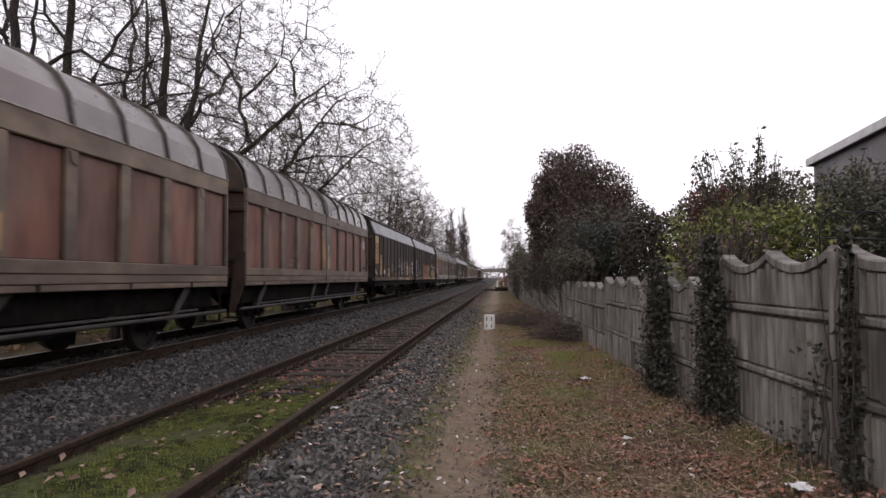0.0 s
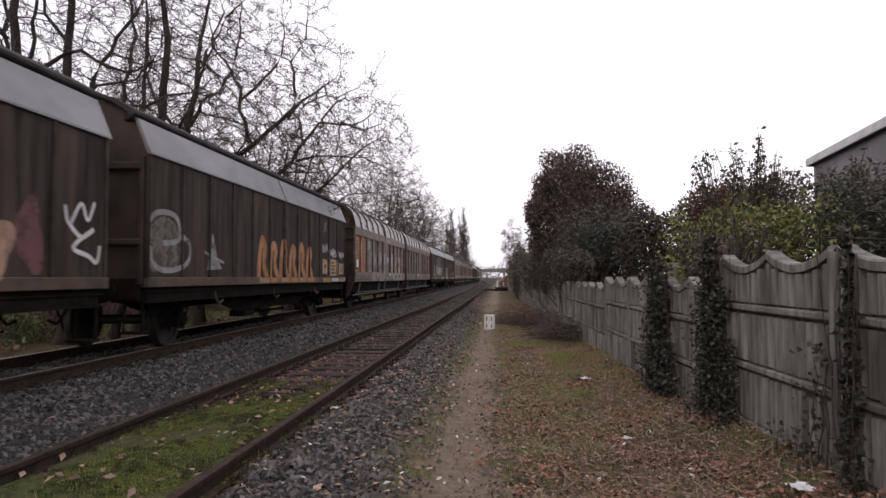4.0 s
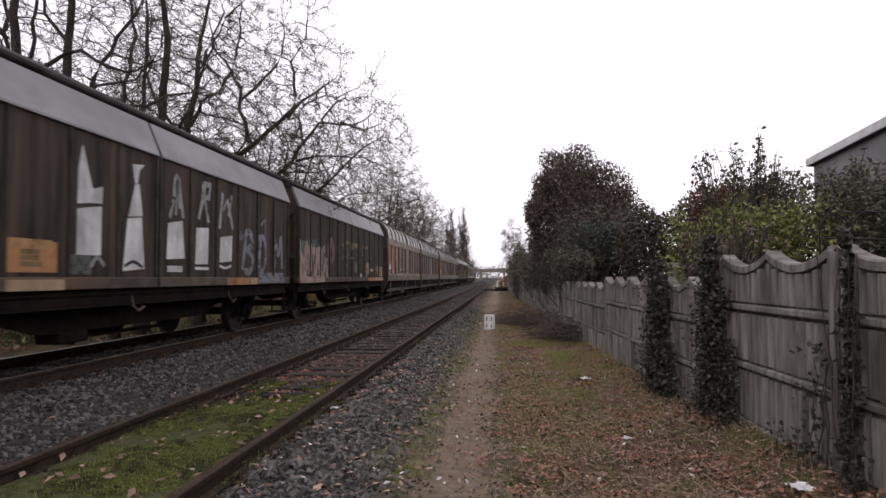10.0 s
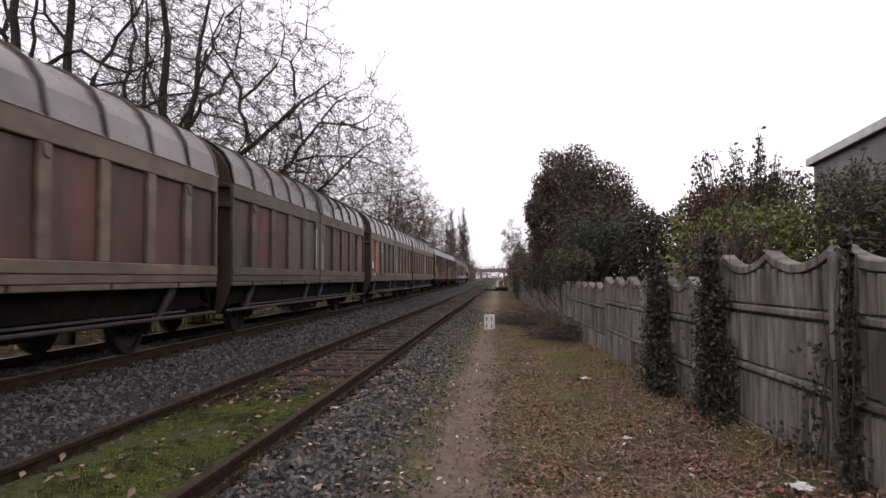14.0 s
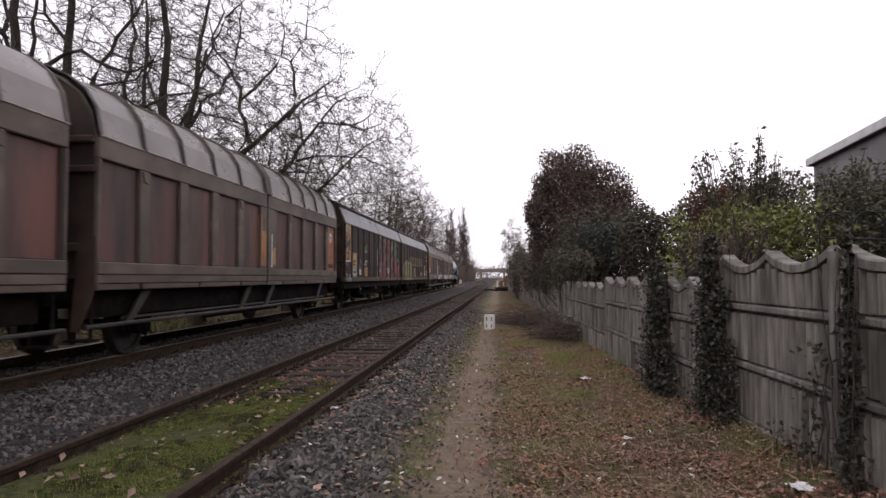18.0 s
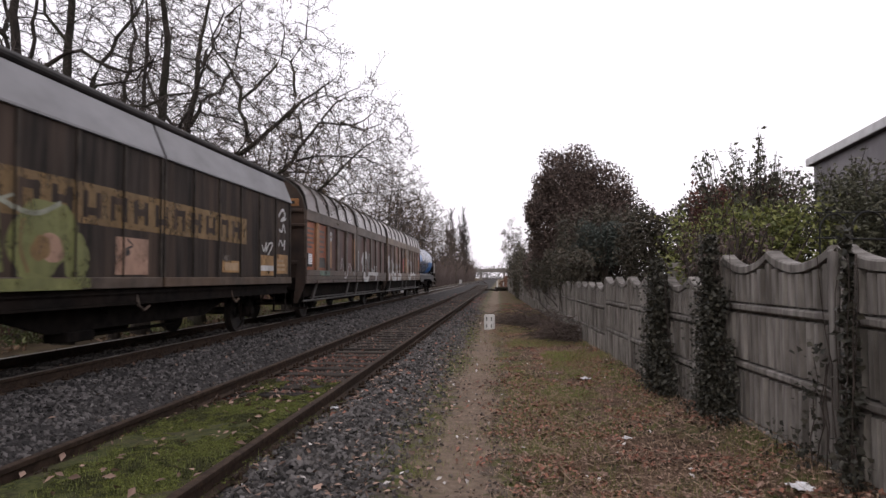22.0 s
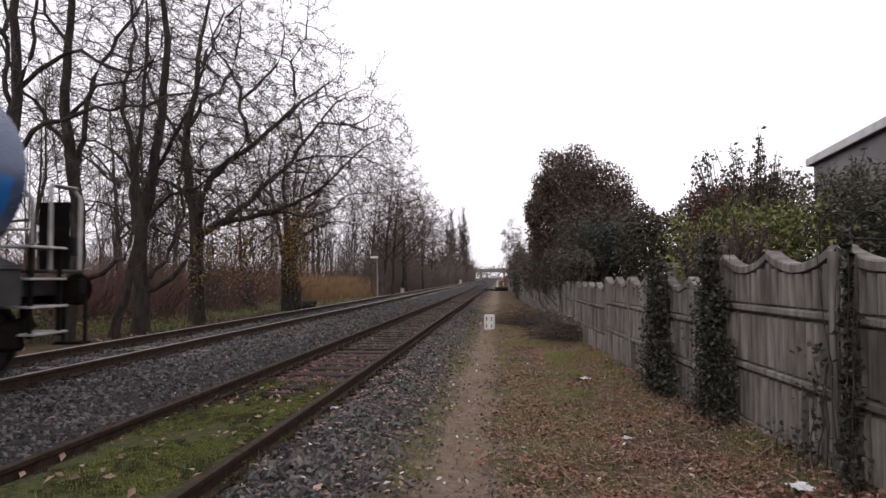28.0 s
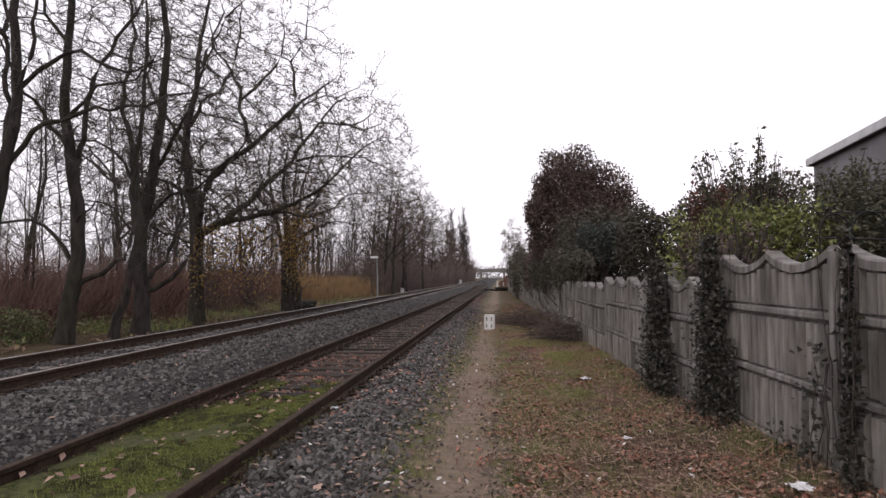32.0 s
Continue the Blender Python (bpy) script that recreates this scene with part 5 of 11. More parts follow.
    decal(w, "paint_streak", rect(10.00, 10.85, 1.06, 1.19), OCHRE, frel, 0.004, "orange and white sill")
    decal(w, "paint_streak", rect(11.01, 11.94, 1.08, 1.19), CHALK, frel, 0.004)
    decal(w, "paint_streak", rect(12.14, 12.99, 1.07, 1.20), PEACH, frel, 0.004)
    # wagon 2: silver block letters over the dark panels, a second piece with ochre edges
    w = train[2]
    decal(w, "graffiti", patch((2.70, 1.83), (3.06, 2.10), (3.06, 1.62)), SILVER, arel, 0.005, "silver sprayed arrow")
    decal(w, "graffiti", patch((3.13, 2.25), (3.42, 2.25), (3.43, 1.77), (3.15, 1.76)), SILVER, arel, 0.005, "silver sprayed block letter")
    decal(w, "graffiti", patch((3.51, 2.27), (3.82, 2.25), (3.82, 1.89), (3.52, 1.83)), SILVER, arel, 0.005, "silver sprayed block letter")
    decal(w, "graffiti", blob(3.18, 1.50, 0.19, 0.10, rnd, 22, 0.03), SILVER, arel, 0.004)
    decal(w, "graffiti", patch((3.00, 1.38), (3.48, 1.39), (3.49, 1.15), (3.23, 1.08), (3.02, 1.18)), SILVER, arel, 0.005, "silver sprayed block letter")
    decal(w, "graffiti", blob(3.71, 1.77, 0.14, 0.11, rnd, 22, 0.03), SILVER, arel, 0.004)
    decal(w, "graffiti", patch((3.52, 1.47), (4.01, 1.48), (4.07, 1.05), (3.52, 1.05)), SILVER, arel, 0.005, "silver sprayed block letter")
    decal(w, "graffiti", stroke(curved([(3.87, 1.57), (3.77, 1.64), (3.64, 1.56)]), 0.14), SILVER, arel, 0.006)
    decal(w, "graffiti", stroke(curved([(4.07, 1.56), (4.10, 1.80), (4.27, 1.92), (4.49, 1.86), (4.57, 1.60)]), 0.2), SILVER, arel, 0.006, "silver sprayed block letter")
    decal(w, "graffiti", patch((4.29, 2.02), (4.51, 2.27), (4.66, 2.00)), SILVER, arel, 0.005, "silver sprayed block letter")
    decal(w, "graffiti", stroke(curved([(5.05, 1.72), (4.99, 2.20), (5.19, 2.19), (5.34, 1.99), (5.18, 1.77)]), 0.17), SILVER, arel, 0.006, "silver sprayed block letter")
    decal(w, "graffiti", blob(5.63, 2.06, 0.26, 0.29, rnd, 22, 0.03), SILVER, arel, 0.004, "silver sprayed block letter")
    decal(w, "graffiti", patch((6.09, 2.29), (6.78, 2.30), (6.76, 1.78), (6.11, 1.76)), SILVER, arel, 0.005, "silver sprayed block letter")
    decal(w, "graffiti", stroke(([(6.43, 2.22), (6.44, 1.83)]), 0.05), SLATE, arel, 0.008)
    decal(w, "graffiti", patch((5.05, 1.62), (5.40, 1.55), (5.44, 1.42), (5.09, 1.43)), SILVER, arel, 0.005, "silver sprayed block letter")
    decal(w, "graffiti", patch((5.09, 1.38), (5.59, 1.39), (5.66, 1.01), (5.16, 1.00)), SILVER, arel, 0.005, "silver sprayed block letter")
    decal(w, "graffiti", blob(6.27, 1.48, 0.27, 0.23, rnd, 22, 0.03), SILVER, arel, 0.004, "silver sprayed block letter")
    decal(w, "graffiti", patch((5.93, 1.38), (6.38, 1.39), (6.18, 1.05), (5.75, 1.03)), SILVER, arel, 0.005, "silver sprayed block letter")
    decal(w, "graffiti", blob(5.71, 1.51, 0.15, 0.09, rnd, 22, 0.08), SILVER, arel, 0.004)
    decal(w, "emblem", blob(2.95, 2.51, 0.18, 0.17, rnd, 22, 0.06), CHALK, arel, 0.004, "faded round emblem")
    decal(w, "emblem_mark", stroke(curved([(2.87, 2.55), (2.98, 2.60), (3.02, 2.50), (2.90, 2.40)]), 0.06), PANEL_BROWN, arel, 0.008)
    decal(w, "paint_streak", rect(4.22, 5.06, 1.23, 1.42), PEACH, arel, 0.004)
    decal(w, "graffiti", stroke(curved([(7.29, 2.05), (7.43, 2.13), (7.56, 2.11), (7.63, 2.18), (7.74, 2.05), (7.61, 1.92), (7.39, 1.95), (7.31, 2.02)]), 0.07), CHALK, arel, 0.006, "white sprayed burst")
    decal(w, "graffiti", blob(7.52, 2.03, 0.18, 0.09, rnd, 22, 0.2), CHALK, arel, 0.005)
    decal(w, "graffiti", stroke(([(7.40, 1.88), (7.69, 1.89)]), 0.03), CHALK, arel, 0.006)
    decal(w, "graffiti_outline", stroke(curved([(8.38, 1.19), (8.34, 1.63), (8.37, 2.03), (8.65, 2.17), (8.93, 2.00), (8.74, 1.68), (8.47, 1.56), (8.82, 1.42), (9.20, 1.19)]), 0.5), PALE_OCHRE, arel, 0.0045)
    decal(w, "graffiti", stroke(curved([(8.38, 1.19), (8.34, 1.63), (8.37, 2.03), (8.65, 2.17), (8.93, 2.00), (8.74, 1.68), (8.47, 1.56), (8.82, 1.42), (9.20, 1.19)]), 0.36), SILVER, arel, 0.0065, "silver sprayed letters")
    decal(w, "graffiti_outline", stroke(curved([(9.30, 2.12), (9.57, 2.23), (9.77, 2.08), (9.68, 1.61), (9.46, 1.27), (9.94, 1.15)]), 0.48000000000000004), PALE_OCHRE, arel, 0.0045)
    decal(w, "graffiti", stroke(curved([(9.30, 2.12), (9.57, 2.23), (9.77, 2.08), (9.68, 1.61), (9.46, 1.27), (9.94, 1.15)]), 0.34), SILVER, arel, 0.0065, "silver sprayed letters")
    decal(w, "graffiti_outline", stroke(curved([(10.25, 1.99), (10.61, 2.11), (10.91, 2.04), (10.79, 1.66), (10.28, 1.37), (10.47, 1.15), (10.95, 1.19)]), 0.46), PALE_OCHRE, arel, 0.0045)
    decal(w, "graffiti", stroke(curved([(10.25, 1.99), (10.61, 2.11), (10.91, 2.04), (10.79, 1.66), (10.28, 1.37), (10.47, 1.15), (10.95, 1.19)]), 0.32), SILVER, arel, 0.0065, "silver sprayed letters")
    decal(w, "graffiti_outline", stroke(curved([(11.33, 1.98), (11.71, 2.05), (11.50, 1.69), (11.36, 1.29), (11.82, 1.19)]), 0.44), PALE_OCHRE, arel, 0.0045)
    decal(w, "graffiti", stroke(curved([(11.33, 1.98), (11.71, 2.05), (11.50, 1.69), (11.36, 1.29), (11.82, 1.19)]), 0.3), SILVER, arel, 0.0065, "silver sprayed letters")
    decal(w, "graffiti", stroke(curved([(8.50, 1.87), (8.73, 1.78), (8.61, 1.68)]), 0.14), SLATE, arel, 0.009)
    decal(w, "graffiti", stroke(curved([(9.52, 1.73), (9.72, 1.63), (9.84, 1.57)]), 0.12), SLATE, arel, 0.009)
    decal(w, "graffiti", stroke(([(10.44, 1.82), (10.72, 1.92)]), 0.12), SLATE, arel, 0.009)
    decal(w, "graffiti", stroke(curved([(8.25, 1.48), (8.44, 1.19), (8.53, 1.12)]), 0.12), SLATE, arel, 0.009)
    decal(w, "graffiti", stroke(([(9.69, 1.36), (9.86, 1.23)]), 0.12), SLATE, arel, 0.009)
    decal(w, "graffiti", stroke(([(10.69, 1.33), (10.95, 1.24)]), 0.12), SLATE, arel, 0.009)
    decal(w, "paint_streak", rect(7.51, 7.92, 1.29, 1.40), CHALK, arel, 0.005)
    # wagon 3: slate bubbles with pale dots, peach cones, white tags
    w = train[3]
    decal(w, "graffiti", patch((2.81, 2.15), (3.37, 2.26), (3.50, 1.58), (3.47, 1.09), (2.85, 1.10)), SLATE, arel, 0.003, "slate sprayed bubble")
    decal(w, "graffiti", blob(3.30, 1.76, 0.29, 0.46, rnd, 22, 0.08), SLATE, arel, 0.0035, "slate sprayed bubble")
    decal(w, "graffiti", blob(4.18, 1.76, 0.53, 0.47, rnd, 22, 0.08), SLATE, arel, 0.0035, "slate sprayed bubble")
    decal(w, "graffiti", patch((3.65, 1.59), (4.80, 1.61), (4.76, 1.15), (3.67, 1.09)), SLATE, arel, 0.0032)
    decal(w, "graffiti", blob(5.31, 1.76, 0.41, 0.42, rnd, 22, 0.08), SLATE, arel, 0.0035, "slate sprayed bubble")
    decal(w, "graffiti", patch((2.93, 1.26), (2.98, 1.43), (3.43, 1.27), (3.47, 1.12), (2.96, 1.10)), PEACH, arel, 0.005, "peach sprayed cone")
    decal(w, "graffiti", patch((5.27, 1.47), (5.55, 1.94), (5.77, 2.06), (5.91, 1.79), (5.95, 1.49)), PEACH, arel, 0.005, "peach sprayed cone")
    decal(w, "graffiti", blob(5.68, 1.32, 0.52, 0.13, rnd, 22, 0.08), PEACH, arel, 0.0055)
    decal(w, "graffiti", blob(5.18, 1.51, 0.12, 0.13, rnd, 22, 0.08), PEACH, arel, 0.005)
    decal(w, "graffiti", patch((5.46, 1.11), (5.85, 1.23), (5.90, 1.12), (5.43, 1.01)), PEACH, arel, 0.006)
    decal(w, "graffiti", stroke(curved([(6.65, 1.19), (6.94, 1.29), (7.05, 1.10)]), 0.12), CHALK, arel, 0.006, "pale paint run")
    decal(w, "sheet", rect(5.13, 5.45, 1.29, 1.43), CHALK, arel, 0.008)
    decal(w, "graffiti_dot", blob(2.83, 2.27, 0.07, 0.06, rnd, 22, 0.08), PALE_DOT, arel, 0.008)
    decal(w, "graffiti_dot", blob(3.83, 2.41, 0.07, 0.05, rnd, 22, 0.08), PALE_DOT, arel, 0.008)
    decal(w, "graffiti_dot", blob(3.07, 2.18, 0.05, 0.04, rnd, 22, 0.08), PALE_DOT, arel, 0.008)
    decal(w, "graffiti_dot", blob(3.02, 2.06, 0.05, 0.05, rnd, 22, 0.08), PALE_DOT, arel, 0.008)
    decal(w, "graffiti_dot", blob(3.43, 2.22, 0.07, 0.06, rnd, 22, 0.08), PALE_DOT, arel, 0.008)
    decal(w, "graffiti_dot", blob(4.01, 2.17, 0.08, 0.06, rnd, 22, 0.08), PALE_DOT, arel, 0.008)
    decal(w, "graffiti_dot", blob(4.45, 2.28, 0.09, 0.08, rnd, 22, 0.08), PALE_DOT, arel, 0.008)
    decal(w, "graffiti_dot", blob(4.66, 2.13, 0.06, 0.05, rnd, 22, 0.08), PALE_DOT, arel, 0.008)
    decal(w, "graffiti_dot", blob(3.57, 1.83, 0.04, 0.03, rnd, 22, 0.08), PALE_DOT, arel, 0.008)
    decal(w, "graffiti_dot", blob(3.72, 1.88, 0.04, 0.03, rnd, 22, 0.08), PALE_DOT, arel, 0.008)
    decal(w, "graffiti_dot", blob(4.25, 1.95, 0.08, 0.05, rnd, 22, 0.08), PALE_DOT, arel, 0.008)
    decal(w, "graffiti_dot", blob(3.09, 1.64, 0.06, 0.06, rnd, 22, 0.08), PALE_DOT, arel, 0.008)
    decal(w, "graffiti_dot", blob(2.87, 1.73, 0.03, 0.03, rnd, 22, 0.08), PALE_DOT, arel, 0.008)
    decal(w, "graffiti_dot", blob(4.15, 1.53, 0.06, 0.04, rnd, 22, 0.08), PALE_DOT, arel, 0.008)
    decal(w, "graffiti_dot", blob(3.61, 1.37, 0.06, 0.06, rnd, 22, 0.08), PALE_DOT, arel, 0.008)
    decal(w, "graffiti_dot", blob(5.43, 1.89, 0.07, 0.05, rnd, 22, 0.08), PALE_DOT, arel, 0.008)
    decal(w, "graffiti_dot", blob(5.39, 2.10, 0.05, 0.04, rnd, 22, 0.08), PALE_DOT, arel, 0.008)
    decal(w, "graffiti_dot", blob(5.20, 2.23, 0.04, 0.03, rnd, 22, 0.08), PALE_DOT, arel, 0.008)
    decal(w, "graffiti_dot", blob(2.88, 1.85, 0.04, 0.04, rnd, 22, 0.08), PALE_DOT, arel, 0.008)
    decal(w, "graffiti_dot", blob(3.21, 1.79, 0.04, 0.03, rnd, 22, 0.08), PALE_DOT, arel, 0.008)
    decal(w, "graffiti_dot", blob(3.88, 2.19, 0.05, 0.04, rnd, 22, 0.08), PALE_DOT, arel, 0.008)
    decal(w, "graffiti_dot", blob(4.19, 2.26, 0.06, 0.05, rnd, 22, 0.08), PALE_DOT, arel, 0.008)
    decal(w, "graffiti_dot", blob(6.43, 1.84, 0.11, 0.07, rnd, 22, 0.08), PALE_DOT, arel, 0.008)
    decal(w, "graffiti_dot", blob(3.72, 1.09, 0.06, 0.05, rnd, 22, 0.08), PALE_DOT, arel, 0.008)
    decal(w, "graffiti_dot", blob(3.34, 1.99, 0.04, 0.03, rnd, 22, 0.08), PALE_DOT, arel, 0.008)
    decal(w, "graffiti_dot", blob(4.94, 1.46, 0.06, 0.04, rnd, 22, 0.08), PALE_DOT, arel, 0.008)
    decal(w, "graffiti_dot", blob(4.58, 1.08, 0.06, 0.04, rnd, 22, 0.08), PALE_DOT, arel, 0.008)
    decal(w, "graffiti_dot", blob(3.26, 2.34, 0.03, 0.02, rnd, 22, 0.08), PALE_DOT, arel, 0.008)
    decal(w, "graffiti_dot", blob(3.13, 2.38, 0.03, 0.02, rnd, 22, 0.08), PALE_DOT, arel, 0.008)
    decal(w, "graffiti_dot", blob(3.77, 1.72, 0.02, 0.02, rnd, 22, 0.08), CHALK, arel, 0.009)
    decal(w, "graffiti_dot", blob(3.82, 1.63, 0.03, 0.02, rnd, 22, 0.08), CHALK, arel, 0.009)
    decal(w, "graffiti_dot", blob(3.85, 1.60, 0.02, 0.02, rnd, 22, 0.08), CHALK, arel, 0.009)
    decal(w, "graffiti_dot", blob(3.53, 1.75, 0.02, 0.02, rnd, 22, 0.08), CHALK, arel, 0.009)
    decal(w, "graffiti_dot", blob(3.55, 1.65, 0.03, 0.02, rnd, 22, 0.08), CHALK, arel, 0.009)
    decal(w, "graffiti_dot", blob(3.29, 1.92, 0.02, 0.02, rnd, 22, 0.08), CHALK, arel, 0.009)
    decal(w, "graffiti_dot", blob(3.32, 1.86, 0.02, 0.02, rnd, 22, 0.08), CHALK, arel, 0.009)
    decal(w, "graffiti_dot", blob(4.35, 1.83, 0.03, 0.02, rnd, 22, 0.08), CHALK, arel, 0.009)
    decal(w, "graffiti_dot", blob(4.38, 1.76, 0.03, 0.02, rnd, 22, 0.08), CHALK, arel, 0.009)
    decal(w, "graffiti_dot", blob(3.79, 1.88, 0.03, 0.02, rnd, 22, 0.08), CHALK, arel, 0.009)
    decal(w, "graffiti_dot", blob(4.30, 1.62, 0.03, 0.03, rnd, 22, 0.08), CHALK, arel, 0.009)
    decal(w, "graffiti_dot", blob(3.16, 1.91, 0.02, 0.02, rnd, 22, 0.08), CHALK, arel, 0.009)
    decal(w, "graffiti_dot", blob(4.96, 2.13, 0.04, 0.02, rnd, 22, 0.08), CHALK, arel, 0.009)
    decal(w, "graffiti_dot", blob(5.06, 2.06, 0.04, 0.02, rnd, 22, 0.08), CHALK, arel, 0.009)
    decal(w, "graffiti_dot", blob(5.16, 1.95, 0.04, 0.02, rnd, 22, 0.08), CHALK, arel, 0.009)
    decal(w, "graffiti_dot", blob(3.04, 1.50, 0.02, 0.02, rnd, 22, 0.08), CHALK, arel, 0.009)
    decal(w, "graffiti_dot", blob(3.22, 1.57, 0.02, 0.02, rnd, 22, 0.08), CHALK, arel, 0.009)
    decal(w, "graffiti", stroke(curved([(7.07, 1.58), (7.26, 2.02), (7.14, 1.77), (7.43, 2.08), (7.32, 1.68), (7.45, 1.61)]), 0.035), CHALK, arel, 0.006, "white sprayed tag")
    decal(w, "graffiti", stroke(([(7.03, 1.62), (7.49, 1.79)]), 0.03), CHALK, arel, 0.006)
    decal(w, "graffiti", stroke(curved([(7.31, 2.32), (7.70, 2.10), (7.81, 1.70), (7.64, 1.39)]), 0.04), SLATE, arel, 0.006)
    decal(w, "graffiti", stroke(curved([(9.58, 1.78), (9.69, 2.08), (10.02, 2.06), (9.83, 1.91), (10.16, 1.74)]), 0.045), CHALK, arel, 0.006, "white sprayed tag")
    decal(w, "graffiti", stroke(curved([(10.05, 2.04), (10.32, 1.93), (10.23, 1.75), (10.03, 1.86)]), 0.045), CHALK, arel, 0.006)
    decal(w, "graffiti", stroke(curved([(9.46, 1.72), (10.01, 1.56), (10.34, 1.49)]), 0.03), CHALK, arel, 0.006)
    decal(w, "stencil_plate", rect(11.98, 12.69, 1.42, 1.62), PALE_OCHRE, arel, 0.006)
    # wagon 4: placards, a spire, a bottle, three tall letters over pale blocks, silver letters
    w = train[4]
    decal(w, "placard", rect(2.29, 3.09, 1.63, 2.19), PALE_OCHRE, frel, 0.004, "faded ochre square")
    decal(w, "emblem_mark", stroke(curved([(2.63, 2.06), (2.79, 2.00), (2.81, 1.86), (2.64, 1.72), (2.47, 1.81), (2.48, 1.97), (2.63, 2.06)]), 0.045), SLATE, frel, 0.007)
    decal(w, "graffiti", blob(2.60, 1.90, 0.07, 0.04, rnd, 22, 0.08), SLATE, frel, 0.008)
    decal(w, "plate", rect(2.42, 2.81, 1.31, 1.57), INK, frel, 0.004)
    decal(w, "sticker", rect(2.45, 2.78, 1.35, 1.54), WHITE, frel, 0.006, "small white sticker")
    decal(w, "placard", rect(3.26, 4.12, 1.27, 1.63), AMBER, frel, 0.004, "faded orange placard")
    decal(w, "sheet", rect(3.29, 4.04, 1.54, 1.65), OCHRE, frel, 0.0055)
    text_bars(w, 3.49, 3.90, 1.33, 1.54, 3, BAND, frel)
    decal(w, "paint_streak", rect(3.23, 4.21, 1.06, 1.19), PALE_OCHRE, frel, 0.004)
    decal(w, "graffiti", patch((4.48, 1.50), (4.48, 2.08), (5.00, 2.16), (5.00, 1.50)), CHALK, frel, 0.005, "pale sprayed spire")
    decal(w, "graffiti", patch((4.48, 2.14), (4.49, 2.59), (4.57, 2.92), (4.78, 2.40), (5.00, 2.21)), CHALK, frel, 0.005)
    decal(w, "graffiti", patch((4.76, 2.18), (4.80, 2.36), (5.02, 2.43), (5.01, 2.19)), CHALK, frel, 0.005)
    decal(w, "placard", rect(4.38, 4.79, 1.25, 1.50), SLATE, frel, 0.005)
    decal(w, "graffiti", stroke(curved([(4.78, 1.35), (4.92, 1.48), (5.08, 1.36)]), 0.06), SILVER, frel, 0.006)
    decal(w, "graffiti", patch((5.52, 1.30), (5.62, 2.05), (6.01, 2.10), (6.10, 1.34)), CHALK, frel, 0.005, "pale sprayed bottle")
    decal(w, "graffiti", patch((5.64, 2.08), (5.81, 2.57), (5.92, 2.59), (6.03, 2.12)), CHALK, frel, 0.005)
    decal(w, "graffiti", patch((5.73, 2.85), (6.07, 2.89), (5.93, 2.79), (5.88, 2.59), (5.81, 2.58)), CHALK, frel, 0.005)
    decal(w, "graffiti", stroke(curved([(5.56, 1.37), (5.79, 1.44), (6.04, 1.36)]), 0.05), INK, frel, 0.008)
    decal(w, "graffiti", patch((6.76, 1.50), (6.79, 2.08), (7.29, 2.16), (7.38, 1.53)), CHALK, frel, 0.005, "pale sprayed block")
    decal(w, "graffiti", stroke(([(6.79, 1.35), (7.30, 1.35)]), 0.1), CHALK, frel, 0.006)
    decal(w, "graffiti", blob(7.03, 1.34, 0.19, 0.04, rnd, 22, 0.08), CHALK, frel, 0.004)
    decal(w, "graffiti", stroke(curved([(7.03, 2.52), (7.08, 2.83), (7.15, 2.54)]), 0.2), SILVER, frel, 0.006, "tall pale sprayed letter")
    decal(w, "graffiti", stroke(([(6.98, 2.48), (6.85, 2.17)]), 0.1), SILVER, frel, 0.006, "tall pale sprayed letter")
    decal(w, "graffiti", stroke(([(7.20, 2.55), (7.31, 2.20)]), 0.1), SILVER, frel, 0.006, "tall pale sprayed letter")
    decal(w, "graffiti", stroke(([(7.07, 2.53), (7.05, 2.23)]), 0.07), SILVER, frel, 0.006)
    decal(w, "graffiti", stroke(([(7.15, 2.54), (7.18, 2.35)]), 0.07), SILVER, frel, 0.006)
    decal(w, "graffiti", patch((7.77, 1.44), (7.80, 2.08), (8.30, 2.11), (8.28, 1.45)), CHALK, frel, 0.005, "pale sprayed block")
    decal(w, "graffiti", stroke(([(7.77, 1.37), (8.31, 1.37)]), 0.05), CHALK, frel, 0.006)
    decal(w, "graffiti", stroke(([(8.07, 2.88), (8.35, 2.90), (8.31, 2.66), (8.03, 2.66), (8.07, 2.88)]), 0.12), SILVER, frel, 0.006, "tall pale sprayed letter")
    decal(w, "graffiti", stroke(([(8.05, 2.61), (7.88, 2.24)]), 0.1), SILVER, frel, 0.006, "tall pale sprayed letter")
    decal(w, "graffiti", stroke(([(8.12, 2.62), (8.29, 2.21)]), 0.09), SILVER, frel, 0.006, "tall pale sprayed letter")
    decal(w, "graffiti", patch((8.07, 2.88), (8.19, 2.90), (8.15, 2.64), (8.03, 2.62)), SILVER, frel, 0.005)
    decal(w, "graffiti", patch((8.79, 1.49), (8.82, 1.97), (9.38, 2.04), (9.37, 1.53)), CHALK, frel, 0.005, "pale sprayed block")
    decal(w, "graffiti", stroke(curved([(8.80, 1.43), (9.06, 1.39), (9.34, 1.44)]), 0.05), CHALK, frel, 0.006)
    decal(w, "graffiti", stroke(([(8.77, 2.13), (8.91, 2.83)]), 0.11), SILVER, frel, 0.006, "tall pale sprayed letter")
    decal(w, "graffiti", stroke(([(8.93, 2.49), (9.13, 2.72), (9.41, 2.17)]), 0.1), SILVER, frel, 0.006, "tall pale sprayed letter")
    decal(w, "graffiti", stroke(([(9.17, 2.40), (9.35, 2.83)]), 0.1), SILVER, frel, 0.006, "tall pale sprayed letter")
